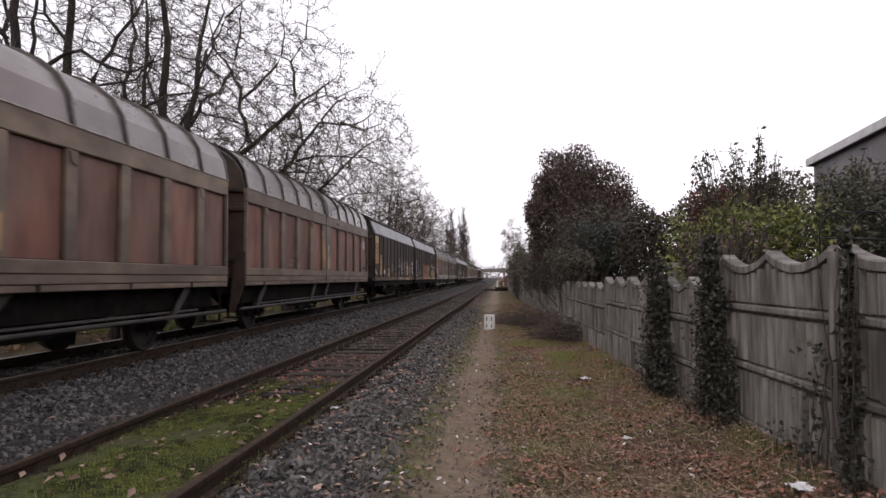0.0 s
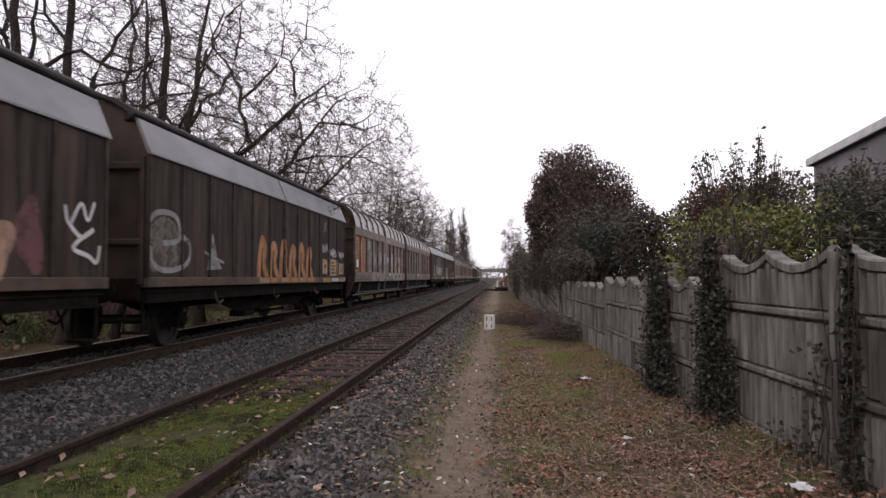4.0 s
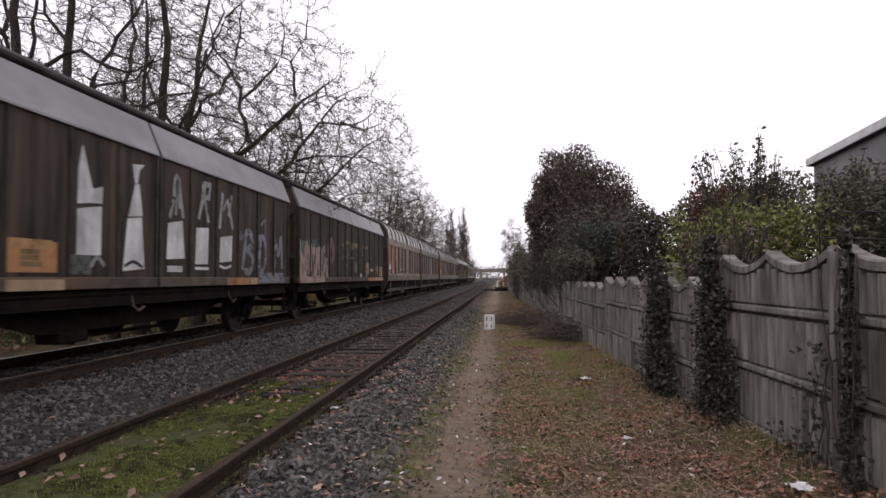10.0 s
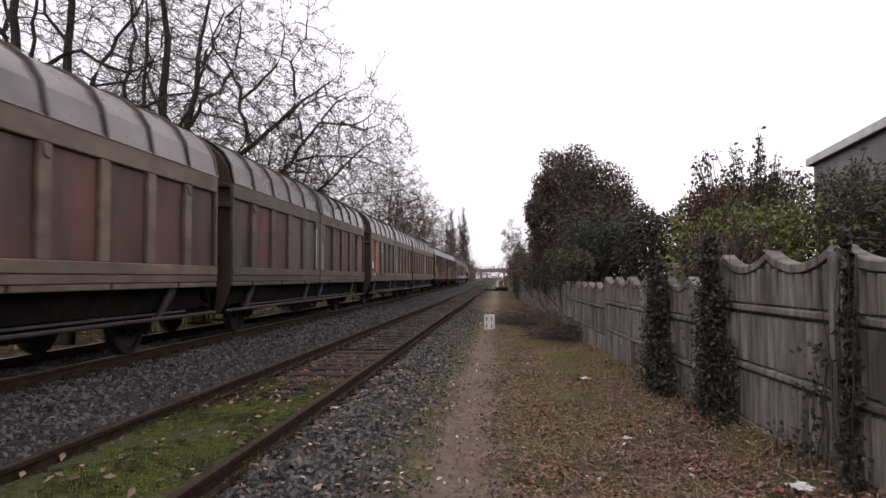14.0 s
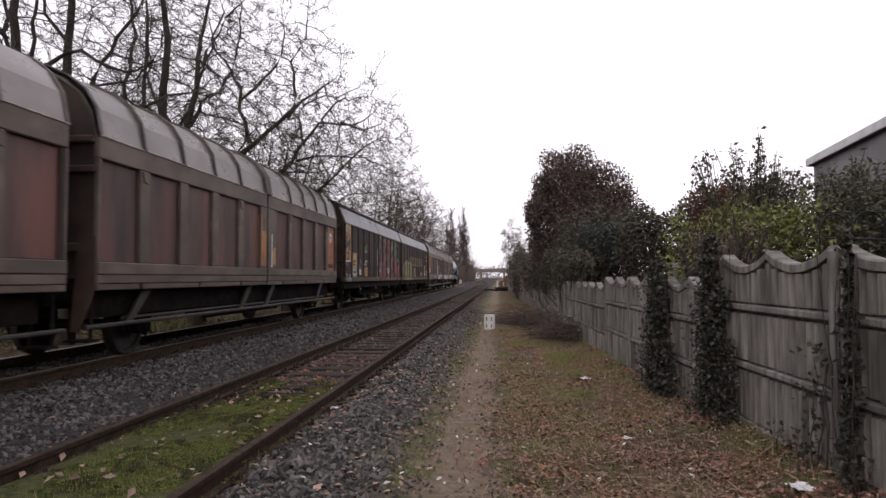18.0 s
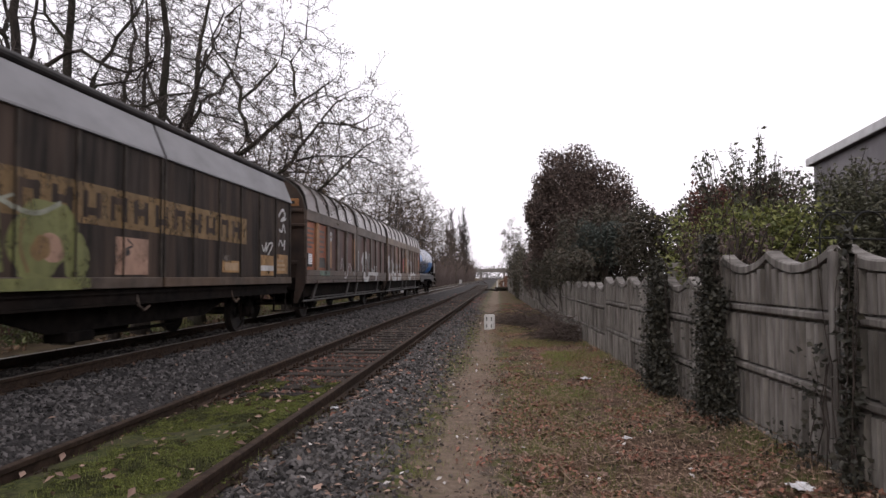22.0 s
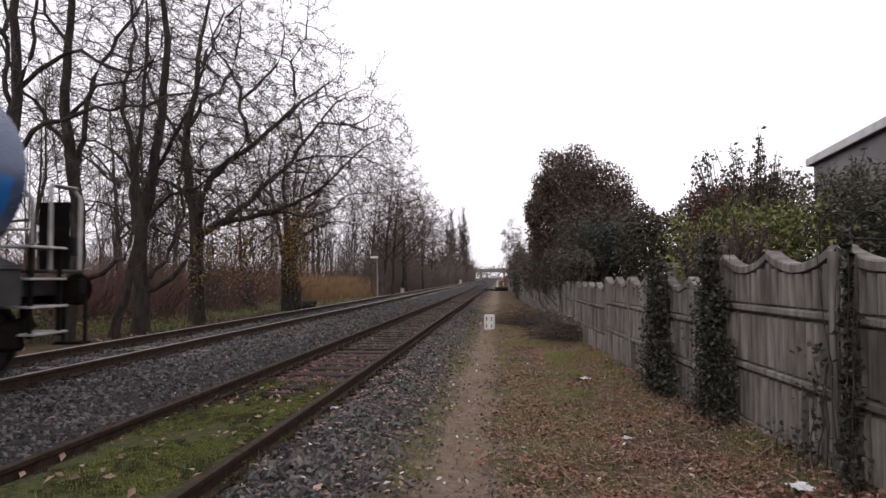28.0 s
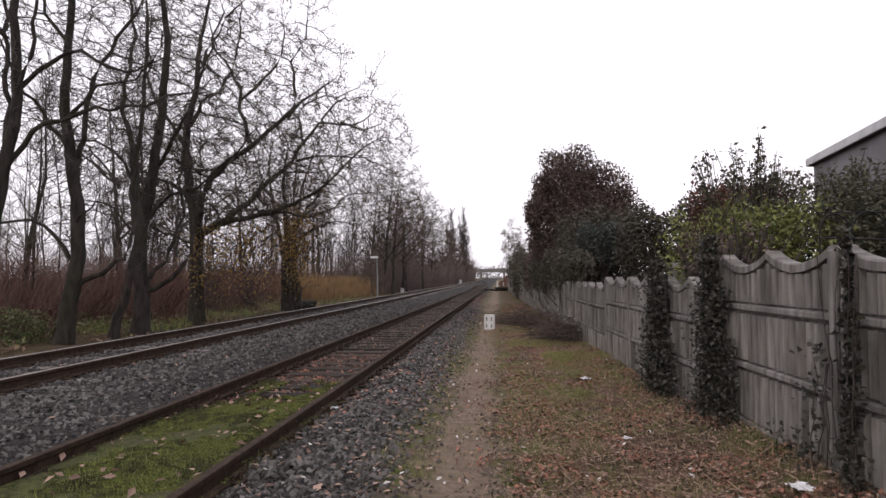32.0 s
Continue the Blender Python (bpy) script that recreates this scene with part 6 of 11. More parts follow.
    decal(w, "graffiti", stroke(curved([(9.92, 1.37), (10.05, 1.82), (10.13, 2.15), (10.38, 2.12), (10.47, 1.90), (10.20, 1.79), (10.48, 1.66), (10.41, 1.36), (10.03, 1.33)]), 0.15), FADE_BLUE, frel, 0.006, "blue-grey sprayed letters")
    decal(w, "graffiti", stroke(curved([(10.83, 2.07), (11.16, 2.09), (11.33, 1.80), (11.21, 1.44), (10.90, 1.39), (11.00, 2.08)]), 0.14), FADE_BLUE, frel, 0.006, "blue-grey sprayed letters")
    decal(w, "graffiti", stroke(([(10.99, 2.37), (11.25, 2.52), (11.27, 2.15)]), 0.07), FADE_BLUE, frel, 0.006)
    decal(w, "graffiti", stroke(curved([(11.90, 1.41), (11.95, 2.10), (12.17, 1.74), (12.37, 2.18), (12.45, 1.42)]), 0.14), FADE_BLUE, frel, 0.006, "blue-grey sprayed letters")
    decal(w, "graffiti", stroke(curved([(9.75, 1.98), (9.85, 2.12), (9.89, 1.99)]), 0.1), FADE_BLUE, frel, 0.006, "blue-grey sprayed letters")
    decal(w, "paint_streak", rect(10.76, 12.57, 1.09, 1.32), FADE_BLUE, frel, 0.004)
    decal(w, "paint_streak", rect(9.07, 10.26, 1.06, 1.20), AMBER, frel, 0.004, "orange sill patch")
    decal(w, "paint_streak", rect(10.30, 10.70, 1.06, 1.20), PALE_OCHRE, frel, 0.004)
    # wagon 5: pink letters on green, faded amber name blocks, boards at the rear
    w = train[5]
    decal(w, "graffiti", patch((-0.12, 1.09), (-0.12, 1.78), (0.03, 2.17), (1.72, 2.32), (2.93, 1.74), (3.12, 1.10)), GREEN, frel, 0.003, "green sprayed ground")
    decal(w, "graffiti", stroke(curved([(0.22, 2.02), (0.03, 1.99), (-0.08, 1.79), (0.00, 1.69)]), 0.42), PINK, frel, 0.006, "pink sprayed letters")
    decal(w, "graffiti", stroke(curved([(0.10, 1.73), (0.30, 1.61), (0.29, 1.26), (0.08, 1.12), (-0.08, 1.26), (-0.07, 1.49)]), 0.42), PINK, frel, 0.006, "pink sprayed letters")
    decal(w, "graffiti", stroke(curved([(0.59, 1.19), (0.65, 1.63), (0.71, 2.03), (0.87, 2.09)]), 0.3), PINK, frel, 0.006, "pink sprayed letters")
    decal(w, "graffiti", stroke(curved([(0.84, 2.01), (1.06, 1.84), (1.05, 1.61), (0.89, 1.56), (1.06, 1.34)]), 0.26), PINK, frel, 0.006, "pink sprayed letters")
    decal(w, "graffiti", stroke(curved([(1.30, 1.19), (1.34, 1.58), (1.17, 1.88), (1.27, 2.05), (1.47, 1.99), (1.38, 1.66), (1.59, 1.23)]), 0.26), PINK, frel, 0.006, "pink sprayed letters")
    decal(w, "graffiti", stroke(([(1.71, 1.19), (1.81, 1.93)]), 0.22), PINK, frel, 0.006, "pink sprayed letters")
    decal(w, "graffiti", stroke(curved([(1.71, 1.92), (2.08, 2.00), (2.00, 1.61), (2.32, 1.28), (2.00, 1.18)]), 0.24), PINK, frel, 0.006, "pink sprayed letters")
    decal(w, "graffiti", stroke(curved([(2.24, 1.97), (2.26, 1.62), (2.47, 1.98), (2.73, 2.08)]), 0.24), PINK, frel, 0.006, "pink sprayed letters")
    decal(w, "graffiti", stroke(curved([(2.50, 1.19), (2.75, 1.64), (2.98, 1.65), (2.96, 1.19)]), 0.24), PINK, frel, 0.006, "pink sprayed letters")
    decal(w, "graffiti", stroke(([(-0.12, 1.14), (2.59, 1.16)]), 0.18), PINK, frel, 0.006)
    decal(w, "graffiti", blob(1.54, 2.22, 0.15, 0.07, rnd, 22, 0.08), SLATE, frel, 0.007)
    decal(w, "graffiti", blob(3.48, 2.06, 0.47, 0.39, rnd, 22, 0.08), MAROON, frel, 0.004, "faded maroon patch")
    decal(w, "graffiti", stroke(([(4.31, 2.28), (4.67, 1.57)]), 0.05), FAINT, frel, 0.006)
    decal(w, "graffiti", stroke(curved([(4.84, 2.15), (5.01, 2.25), (5.20, 2.23)]), 0.07), FAINT, frel, 0.006)
    decal(w, "graffiti", stroke(curved([(4.90, 1.88), (5.07, 1.84), (5.21, 1.94)]), 0.07), FAINT, frel, 0.006)
    decal(w, "graffiti", stroke(curved([(4.94, 2.29), (5.09, 2.34), (5.20, 2.30)]), 0.06), BAND, frel, 0.006)
    decal(w, "graffiti", stroke(curved([(5.28, 2.21), (5.46, 2.31), (5.98, 2.34)]), 0.07), FAINT, frel, 0.006)
    decal(w, "graffiti", stroke(curved([(5.33, 1.93), (5.53, 1.88), (5.99, 2.01)]), 0.07), FAINT, frel, 0.006)
    decal(w, "graffiti", stroke(curved([(5.38, 2.36), (5.56, 2.42), (5.98, 2.41)]), 0.06), BAND, frel, 0.006)
    decal(w, "graffiti", patch((6.26, 2.38), (6.44, 2.46), (6.47, 2.23), (6.33, 2.14)), LIME, frel, 0.005, "faded lime block")
    decal(w, "graffiti", patch((6.62, 2.39), (6.85, 2.49), (6.83, 2.27), (6.65, 2.19)), LIME, frel, 0.005, "faded lime block")
    decal(w, "graffiti", patch((6.28, 1.95), (6.44, 1.96), (6.47, 1.87), (6.28, 1.85)), LIME, frel, 0.005)
    decal(w, "graffiti", patch((6.64, 1.93), (6.85, 1.98), (6.82, 1.87), (6.64, 1.85)), LIME, frel, 0.005)
    decal(w, "name_block", rect(6.90, 7.40, 2.29, 2.48), BAND, frel, 0.004)
    decal(w, "graffiti", stroke(curved([(6.95, 2.05), (7.15, 1.95), (7.34, 2.10)]), 0.08), FAINT, frel, 0.006)
    decal(w, "graffiti", stroke(curved([(8.22, 2.34), (8.41, 2.27), (8.33, 2.04)]), 0.08), FAINT, frel, 0.006)
    decal(w, "name_block", rect(8.22, 8.63, 2.31, 2.44), BAND, frel, 0.004)
    decal(w, "name_block", rect(8.95, 9.30, 2.33, 2.44), BAND, frel, 0.004)
    decal(w, "graffiti", stroke(curved([(9.20, 2.31), (9.04, 2.10), (9.17, 1.92)]), 0.07), FAINT, frel, 0.006)
    decal(w, "graffiti", stroke(([(8.61, 1.97), (8.91, 1.87)]), 0.05), FAINT, frel, 0.006)
    decal(w, "graffiti", patch((6.87, 1.36), (6.99, 1.75), (7.16, 1.79), (7.47, 1.39)), FAINT, frel, 0.005, "pale sprayed cone")
    decal(w, "graffiti", stroke(curved([(5.54, 1.65), (5.74, 1.59), (5.90, 1.53)]), 0.05), FAINT, frel, 0.006)
    decal(w, "sheet", rect(7.96, 8.18, 1.21, 1.35), CHALK, frel, 0.004)
    decal(w, "graffiti", patch((8.87, 1.21), (8.93, 1.78), (9.26, 1.87), (9.62, 1.80), (9.60, 1.21)), FAINT, frel, 0.005, "grey oval-topped board")
    decal(w, "placard", rect(9.02, 9.58, 1.34, 1.76), PEACH, frel, 0.006)
    decal(w, "emblem_mark", stroke(curved([(9.27, 1.73), (9.45, 1.59), (9.30, 1.44), (9.10, 1.58), (9.27, 1.73)]), 0.035), BAND, frel, 0.008)
    decal(w, "placard", rect(9.91, 10.56, 1.45, 1.56), PALE_OCHRE, frel, 0.004, "peach plate")
    decal(w, "graffiti", blob(11.38, 1.52, 0.42, 0.26, rnd, 22, 0.03), FAINT, frel, 0.005, "dun drum-shaped patch")
    text_bars(w, 11.06, 11.65, 1.33, 1.68, 3, BAND, frel)
    decal(w, "placard", rect(12.04, 12.72, 1.26, 1.67), PALE_OCHRE, frel, 0.004, "ochre plate")
    text_bars(w, 12.14, 12.62, 1.30, 1.62, 4, BAND, frel)
    decal(w, "paint_streak", rect(9.29, 10.82, 1.06, 1.19), AMBER, frel, 0.004, "orange sill patch")
    decal(w, "paint_streak", rect(10.82, 12.60, 1.07, 1.21), PALE_OCHRE, frel, 0.004)
    # wagon 6: small white tags low on the doors
    w = train[6]
    decal(w, "graffiti", stroke(curved([(2.75, 1.50), (2.80, 1.65), (2.88, 1.51), (2.95, 1.66), (2.93, 1.52), (3.03, 1.57), (3.11, 1.67), (3.09, 1.50), (3.27, 1.52)]), 0.04), CHALK, arel, 0.006, "small white sprayed tag")
    decal(w, "graffiti", stroke(([(2.95, 1.74), (3.08, 1.73)]), 0.035), CHALK, arel, 0.006)
    decal(w, "graffiti", stroke(curved([(2.93, 1.40), (3.18, 1.39), (3.04, 1.36)]), 0.03), CHALK, arel, 0.006)
    decal(w, "graffiti", stroke(curved([(3.63, 1.67), (3.75, 1.54), (3.84, 1.74), (3.91, 1.55), (4.00, 1.75), (4.11, 1.57), (4.20, 1.76), (4.31, 1.58), (4.48, 1.78), (4.56, 1.57)]), 0.04), CHALK, arel, 0.006, "small white sprayed tag")
    decal(w, "graffiti", stroke(curved([(3.92, 1.33), (4.20, 1.38), (4.50, 1.39), (4.32, 1.42)]), 0.04), CHALK, arel, 0.006)
    decal(w, "graffiti", stroke(curved([(4.85, 1.75), (4.98, 1.60), (5.05, 1.74), (5.14, 1.57), (5.30, 1.67), (5.21, 1.76)]), 0.04), CHALK, arel, 0.006, "small white sprayed tag")
    decal(w, "graffiti", stroke(([(4.98, 1.49), (5.18, 1.48)]), 0.03), CHALK, arel, 0.006)
    decal(w, "sheet", rect(1.54, 2.01, 2.22, 2.42), FAINT, arel, 0.007)
    decal(w, "sheet", rect(1.60, 1.87, 1.42, 1.53), CHALK, arel, 0.007)
    text_bars(w, 1.30, 1.77, 1.93, 2.02, 1, SLATE, arel)
    decal(w, "emblem", blob(2.86, 2.54, 0.16, 0.15, rnd, 22, 0.05), CHALK, arel, 0.004, "faded round emblem")
    # wagon 8: pale outlined letters on the rear door
    w = train[8]
    decal(w, "graffiti", scribble(1.9, 3.6, 1.18, 1.38, rnd, 7, 0.035), SLATE, arel, 0.006, "dark sprayed tag")
    decal(w, "sheet", rect(2.65, 2.9, 1.55, 1.85), OCHRE, arel, 0.006)
    big_letters(w, "BRC.", 6.95, 1.52, 0.62, PEACH, arel, 0.008, 0.12, 0.66, None, "pale outlined sprayed letters")
    big_letters(w, "TRC.", 8.09, 1.52, 0.6, PEACH, arel, 0.008, 0.12, 0.72, None, "pale outlined sprayed letters")
    big_letters(w, "JR2.", 9.29, 1.55, 0.6, PEACH, arel, 0.008, 0.12, 0.68, None, "pale outlined sprayed letters")
    big_letters(w, "J3", 10.40, 1.57, 0.52, PEACH, arel, 0.008, 0.12, 1.44, None, "pale outlined sprayed letters")
    # wagon 10: placards, tags, dark red and green artwork on the rear half
    w = train[10]
    decal(w, "placard", rect(0.17, 0.96, 2.77, 3.09), PALE_OCHRE, frel, 0.004, "faded beige board")
    decal(w, "placard", rect(0.10, 0.99, 1.77, 2.80), AMBER, frel, 0.004, "faded orange placard")
    decal(w, "sheet", rect(0.28, 0.88, 1.88, 2.71), OCHRE, frel, 0.0055)
    decal(w, "sheet", rect(-0.08, 0.12, 2.81, 3.00), CHALK, frel, 0.005)
    text_bars(w, 0.21, 0.94, 2.77, 3.02, 3, PALE_OCHRE, frel)
    decal(w, "graffiti", stroke(curved([(0.24, 2.55), (0.37, 2.62), (0.43, 2.48), (0.28, 2.39), (0.22, 2.51)]), 0.1), INK, frel, 0.008, "dark sprayed tag")
    decal(w, "graffiti", stroke(curved([(0.09, 2.16), (0.28, 2.29), (0.49, 2.35), (0.70, 2.51), (0.81, 2.44), (0.65, 2.27), (0.82, 2.22)]), 0.13), INK, frel, 0.008, "dark sprayed tag")
    decal(w, "graffiti", stroke(curved([(0.24, 2.12), (0.45, 2.04), (0.60, 2.09), (0.52, 2.19)]), 0.09), SLATE, frel, 0.008)
    decal(w, "plate", rect(0.35, 0.65, 1.82, 1.93), SLATE, frel, 0.008)
    decal(w, "graffiti", stroke(([(0.15, 1.77), (0.90, 1.79)]), 0.05), CHALK, frel, 0.008)
    decal(w, "graffiti", stroke(curved([(0.14, 1.66), (0.30, 1.72), (0.41, 1.64), (0.62, 1.72)]), 0.07), FAINT, frel, 0.006)
    decal(w, "graffiti", stroke(curved([(0.14, 1.55), (0.31, 1.61), (0.42, 1.52), (0.62, 1.60)]), 0.07), FAINT, frel, 0.006)
    decal(w, "graffiti", stroke(curved([(0.15, 1.42), (0.32, 1.48), (0.42, 1.39), (0.63, 1.46)]), 0.07), FAINT, frel, 0.006)
    decal(w, "graffiti", stroke(curved([(0.08, 1.19), (0.22, 1.32), (0.43, 1.27), (0.59, 1.16), (0.86, 1.33), (0.81, 1.19)]), 0.06), SILVER, frel, 0.006, "grey sprayed tag")
    decal(w, "paint_streak", rect(0.09, 0.93, 1.07, 1.19), FADE_BLUE, frel, 0.004)
    decal(w, "placard", rect(1.11, 1.97, 1.48, 2.11), OCHRE, frel, 0.004, "faded orange placard")
    decal(w, "sheet", rect(1.46, 1.95, 1.50, 2.07), PALE_OCHRE, frel, 0.0055)
    text_bars(w, 1.33, 1.87, 1.62, 1.85, 2, SLATE, frel)
    decal(w, "sheet", rect(1.11, 1.93, 1.31, 1.47), CHALK, frel, 0.006)
    decal(w, "plate", rect(1.28, 1.85, 1.35, 1.45), SLATE, frel, 0.008)
    decal(w, "sheet", rect(1.14, 1.94, 1.23, 1.31), PALE_OCHRE, frel, 0.005)
    decal(w, "plate", rect(2.39, 2.83, 1.28, 1.55), INK, frel, 0.004)
    decal(w, "sticker", rect(2.44, 2.76, 1.31, 1.51), WHITE, frel, 0.006, "small white sticker")
    decal(w, "graffiti", blob(2.58, 1.71, 0.33, 0.19, rnd, 22, 0.08), FAINT, frel, 0.003)
    decal(w, "graffiti", stroke(curved([(3.31, 2.11), (3.46, 2.31), (3.86, 2.47), (3.77, 2.25), (3.42, 2.26), (3.66, 2.19), (3.98, 2.27)]), 0.06), GREEN_TAG, frel, 0.006, "green sprayed tag")
    decal(w, "graffiti", stroke(curved([(3.36, 1.84), (3.45, 1.68), (3.56, 1.85), (3.69, 1.67), (3.76, 1.86), (3.97, 1.83)]), 0.045), CHALK, frel, 0.006, "white sprayed tag")
    decal(w, "placard", rect(3.23, 4.03, 1.25, 1.61), AMBER, frel, 0.004, "faded orange placard")
    text_bars(w, 3.34, 3.95, 1.33, 1.52, 2, OCHRE, frel)
    decal(w, "graffiti", patch((6.47, 2.09), (7.55, 2.25), (7.54, 1.23), (6.58, 1.20)), MAROON, frel, 0.003, "dark red sprayed artwork")
    decal(w, "graffiti", patch((7.52, 2.95), (8.46, 3.02), (8.50, 1.23), (7.54, 1.20)), MAROON, frel, 0.0031, "dark red sprayed artwork")
    decal(w, "graffiti", patch((8.54, 2.99), (9.54, 3.00), (9.58, 1.24), (8.55, 1.23)), MAROON, frel, 0.003, "dark red sprayed artwork")
    decal(w, "graffiti", patch((9.64, 3.01), (10.60, 2.98), (10.63, 1.24), (9.62, 1.24)), MAROON, frel, 0.0031, "dark red sprayed artwork")
    decal(w, "graffiti", patch((10.71, 1.89), (11.80, 2.18), (12.77, 1.26), (10.74, 1.23)), MAROON, frel, 0.003)
    decal(w, "graffiti", patch((6.49, 2.74), (6.75, 2.92), (6.93, 2.83), (6.93, 2.28), (6.73, 2.15), (6.50, 2.15)), GREEN_FIG, frel, 0.005, "green sprayed figure")
    decal(w, "graffiti", patch((6.48, 2.67), (6.63, 2.80), (6.72, 2.45), (6.68, 2.18), (6.50, 2.19)), PALE_GREEN, frel, 0.006, "pale green sprayed figure")
    decal(w, "graffiti", stroke(curved([(6.80, 2.97), (7.09, 2.99), (7.15, 2.80), (7.05, 2.61), (7.14, 2.41), (7.26, 2.22), (7.16, 1.89), (7.31, 1.69)]), 0.05), PEACH, frel, 0.007)
    decal(w, "graffiti", blob(7.08, 1.78, 0.15, 0.24, rnd, 22, 0.08), GREEN_FIG, frel, 0.005, "green sprayed blot")
    decal(w, "graffiti", patch((6.14, 1.13), (6.11, 2.17), (6.27, 2.50), (6.36, 2.39), (6.35, 1.13)), PALE_GREEN, frel, 0.005, "pale green sprayed streak")
    decal(w, "graffiti", patch((6.49, 1.61), (7.41, 1.44), (7.44, 1.23), (6.63, 1.22)), RED, frel, 0.0045, "red sprayed ground")
    decal(w, "graffiti", patch((7.64, 1.67), (8.42, 1.67), (8.49, 1.27), (7.66, 1.23)), RED, frel, 0.0045, "red sprayed ground")
    decal(w, "graffiti", stroke(([(6.55, 1.84), (6.60, 1.87)]), 0.07), PEACH, frel, 0.006)
    decal(w, "graffiti", blob(6.91, 1.49, 0.12, 0.07, rnd, 22, 0.08), PEACH, frel, 0.006)
    decal(w, "graffiti", blob(7.92, 2.58, 0.13, 0.09, rnd, 22, 0.2), BAND, frel, 0.006)
    decal(w, "graffiti", blob(10.04, 2.65, 0.24, 0.21, rnd, 22, 0.2), BAND, frel, 0.006, "amber sprayed figure")
    decal(w, "graffiti", stroke(curved([(7.76, 1.75), (8.02, 1.85), (7.95, 1.95), (8.15, 2.01)]), 0.06), BAND, frel, 0.006)
    decal(w, "graffiti", blob(9.31, 2.23, 0.11, 0.07, rnd, 22, 0.08), RED, frel, 0.006)
    decal(w, "graffiti", stroke(curved([(8.90, 2.55), (9.01, 2.30), (9.10, 1.84)]), 0.04), PEACH, frel, 0.007)
    decal(w, "graffiti", stroke(curved([(9.02, 2.95), (9.23, 2.85), (9.12, 2.66)]), 0.04), PEACH, frel, 0.007)
    decal(w, "graffiti", stroke(([(8.36, 3.04), (8.42, 2.36)]), 0.05), PEACH, frel, 0.007)
    decal(w, "graffiti", stroke(([(10.19, 2.43), (10.18, 1.67)]), 0.05), PEACH, frel, 0.007)
    decal(w, "graffiti", blob(8.95, 1.53, 0.29, 0.29, rnd, 22, 0.05), SLATE, frel, 0.006)
    decal(w, "emblem", blob(9.08, 1.52, 0.18, 0.16, rnd, 22, 0.05), CHALK, frel, 0.007, "pale oval emblem")
    decal(w, "emblem_mark", blob(9.06, 1.57, 0.07, 0.04, rnd, 22, 0.08), INK, frel, 0.009)
    decal(w, "graffiti", patch((10.82, 2.10), (10.83, 2.81), (11.26, 2.92), (11.65, 2.60), (11.54, 2.16)), GREEN_FIG, frel, 0.005, "green sprayed figure")
    decal(w, "graffiti", stroke(curved([(10.82, 3.11), (11.25, 2.97), (11.65, 2.65), (11.70, 2.17)]), 0.08), PALE_GREEN, frel, 0.006)
    decal(w, "graffiti", stroke(curved([(11.80, 2.18), (12.22, 2.09), (12.53, 1.89)]), 0.06), PALE_GREEN, frel, 0.006)
    decal(w, "graffiti", blob(11.44, 1.67, 0.41, 0.44, rnd, 22, 0.08), RED, frel, 0.005, "red sprayed arch")
    decal(w, "graffiti", blob(12.33, 1.54, 0.29, 0.31, rnd, 22, 0.08), RED, frel, 0.005)
    decal(w, "paint_streak", rect(6.58, 7.54, 1.07, 1.20), MAROON, frel, 0.004)
    decal(w, "paint_streak", rect(7.60, 8.54, 1.07, 1.20), FAINT, frel, 0.004)
    decal(w, "paint_streak", rect(8.62, 9.53, 1.11, 1.29), RED, frel, 0.004)
    decal(w, "graffiti", stroke(curved([(11.83, 2.89), (12.11, 2.87), (12.17, 2.77)]), 0.05), PALE_GREEN, frel, 0.006)
    # wagon 11: lime bubble letters, amber name band, ochre boards
    w = train[11]
    for i in range(7):
        decal(w, "name_band", rect(3.0 + i, 4.0 + i, 1.9, 2.43), BAND, frel, 0.0025, "amber band with dark blocks")
    for i in range(11):
        y = 3.25 + 0.6 * i
        decal(w, "name_block", rect(y, y + 0.11, 1.99, 2.33), FLAT_SIDE, frel, 0.0035)
        decal(w, "name_block", rect(y + 0.28, y + 0.39, 1.99, 2.33), FLAT_SIDE, frel, 0.0035)
        decal(w, "name_block", rect(y + 0.11, y + 0.28, 2.22 - 0.1 * (i % 3), 2.32 - 0.1 * (i % 3)), FLAT_SIDE, frel, 0.0035)
    decal(w, "graffiti", blob(0.87, 1.61, 0.24, 0.35, rnd, 22, 0.08), LIME, frel, 0.004, "lime bubble letters")
    decal(w, "graffiti", patch((1.09, 2.01), (2.11, 2.16), (2.21, 1.25), (1.18, 1.24)), LIME, frel, 0.005, "lime bubble letters")
    decal(w, "graffiti", patch((2.30, 2.06), (2.99, 2.14), (3.09, 1.27), (2.39, 1.24)), LIME, frel, 0.005, "lime bubble letters")
    decal(w, "graffiti", blob(3.77, 1.71, 0.51, 0.46, rnd, 22, 0.08), LIME, frel, 0.004, "lime bubble letters")
    decal(w, "graffiti", blob(3.85, 1.56, 0.23, 0.18, rnd, 22, 0.08), PEACH, frel, 0.006)
    decal(w, "graffiti", stroke(curved([(0.84, 2.12), (0.95, 1.97), (1.43, 1.99), (1.89, 2.07), (2.11, 2.16)]), 0.04), PALE_DOT, frel, 0.008)
    decal(w, "graffiti", stroke(curved([(2.42, 2.13), (2.89, 2.04), (3.22, 2.12)]), 0.04), PALE_DOT, frel, 0.008)
    decal(w, "paint_streak", rect(1.03, 4.57, 1.08, 1.20), LIME, frel, 0.004)
    decal(w, "graffiti", stroke(curved([(0.10, 1.68), (0.15, 1.39), (0.09, 1.24)]), 0.07), CHALK, frel, 0.006)
    decal(w, "graffiti", blob(3.60, 1.58, 0.50, 0.43, rnd, 22, 0.08), LIME, frel, 0.004, "lime bubble letters")
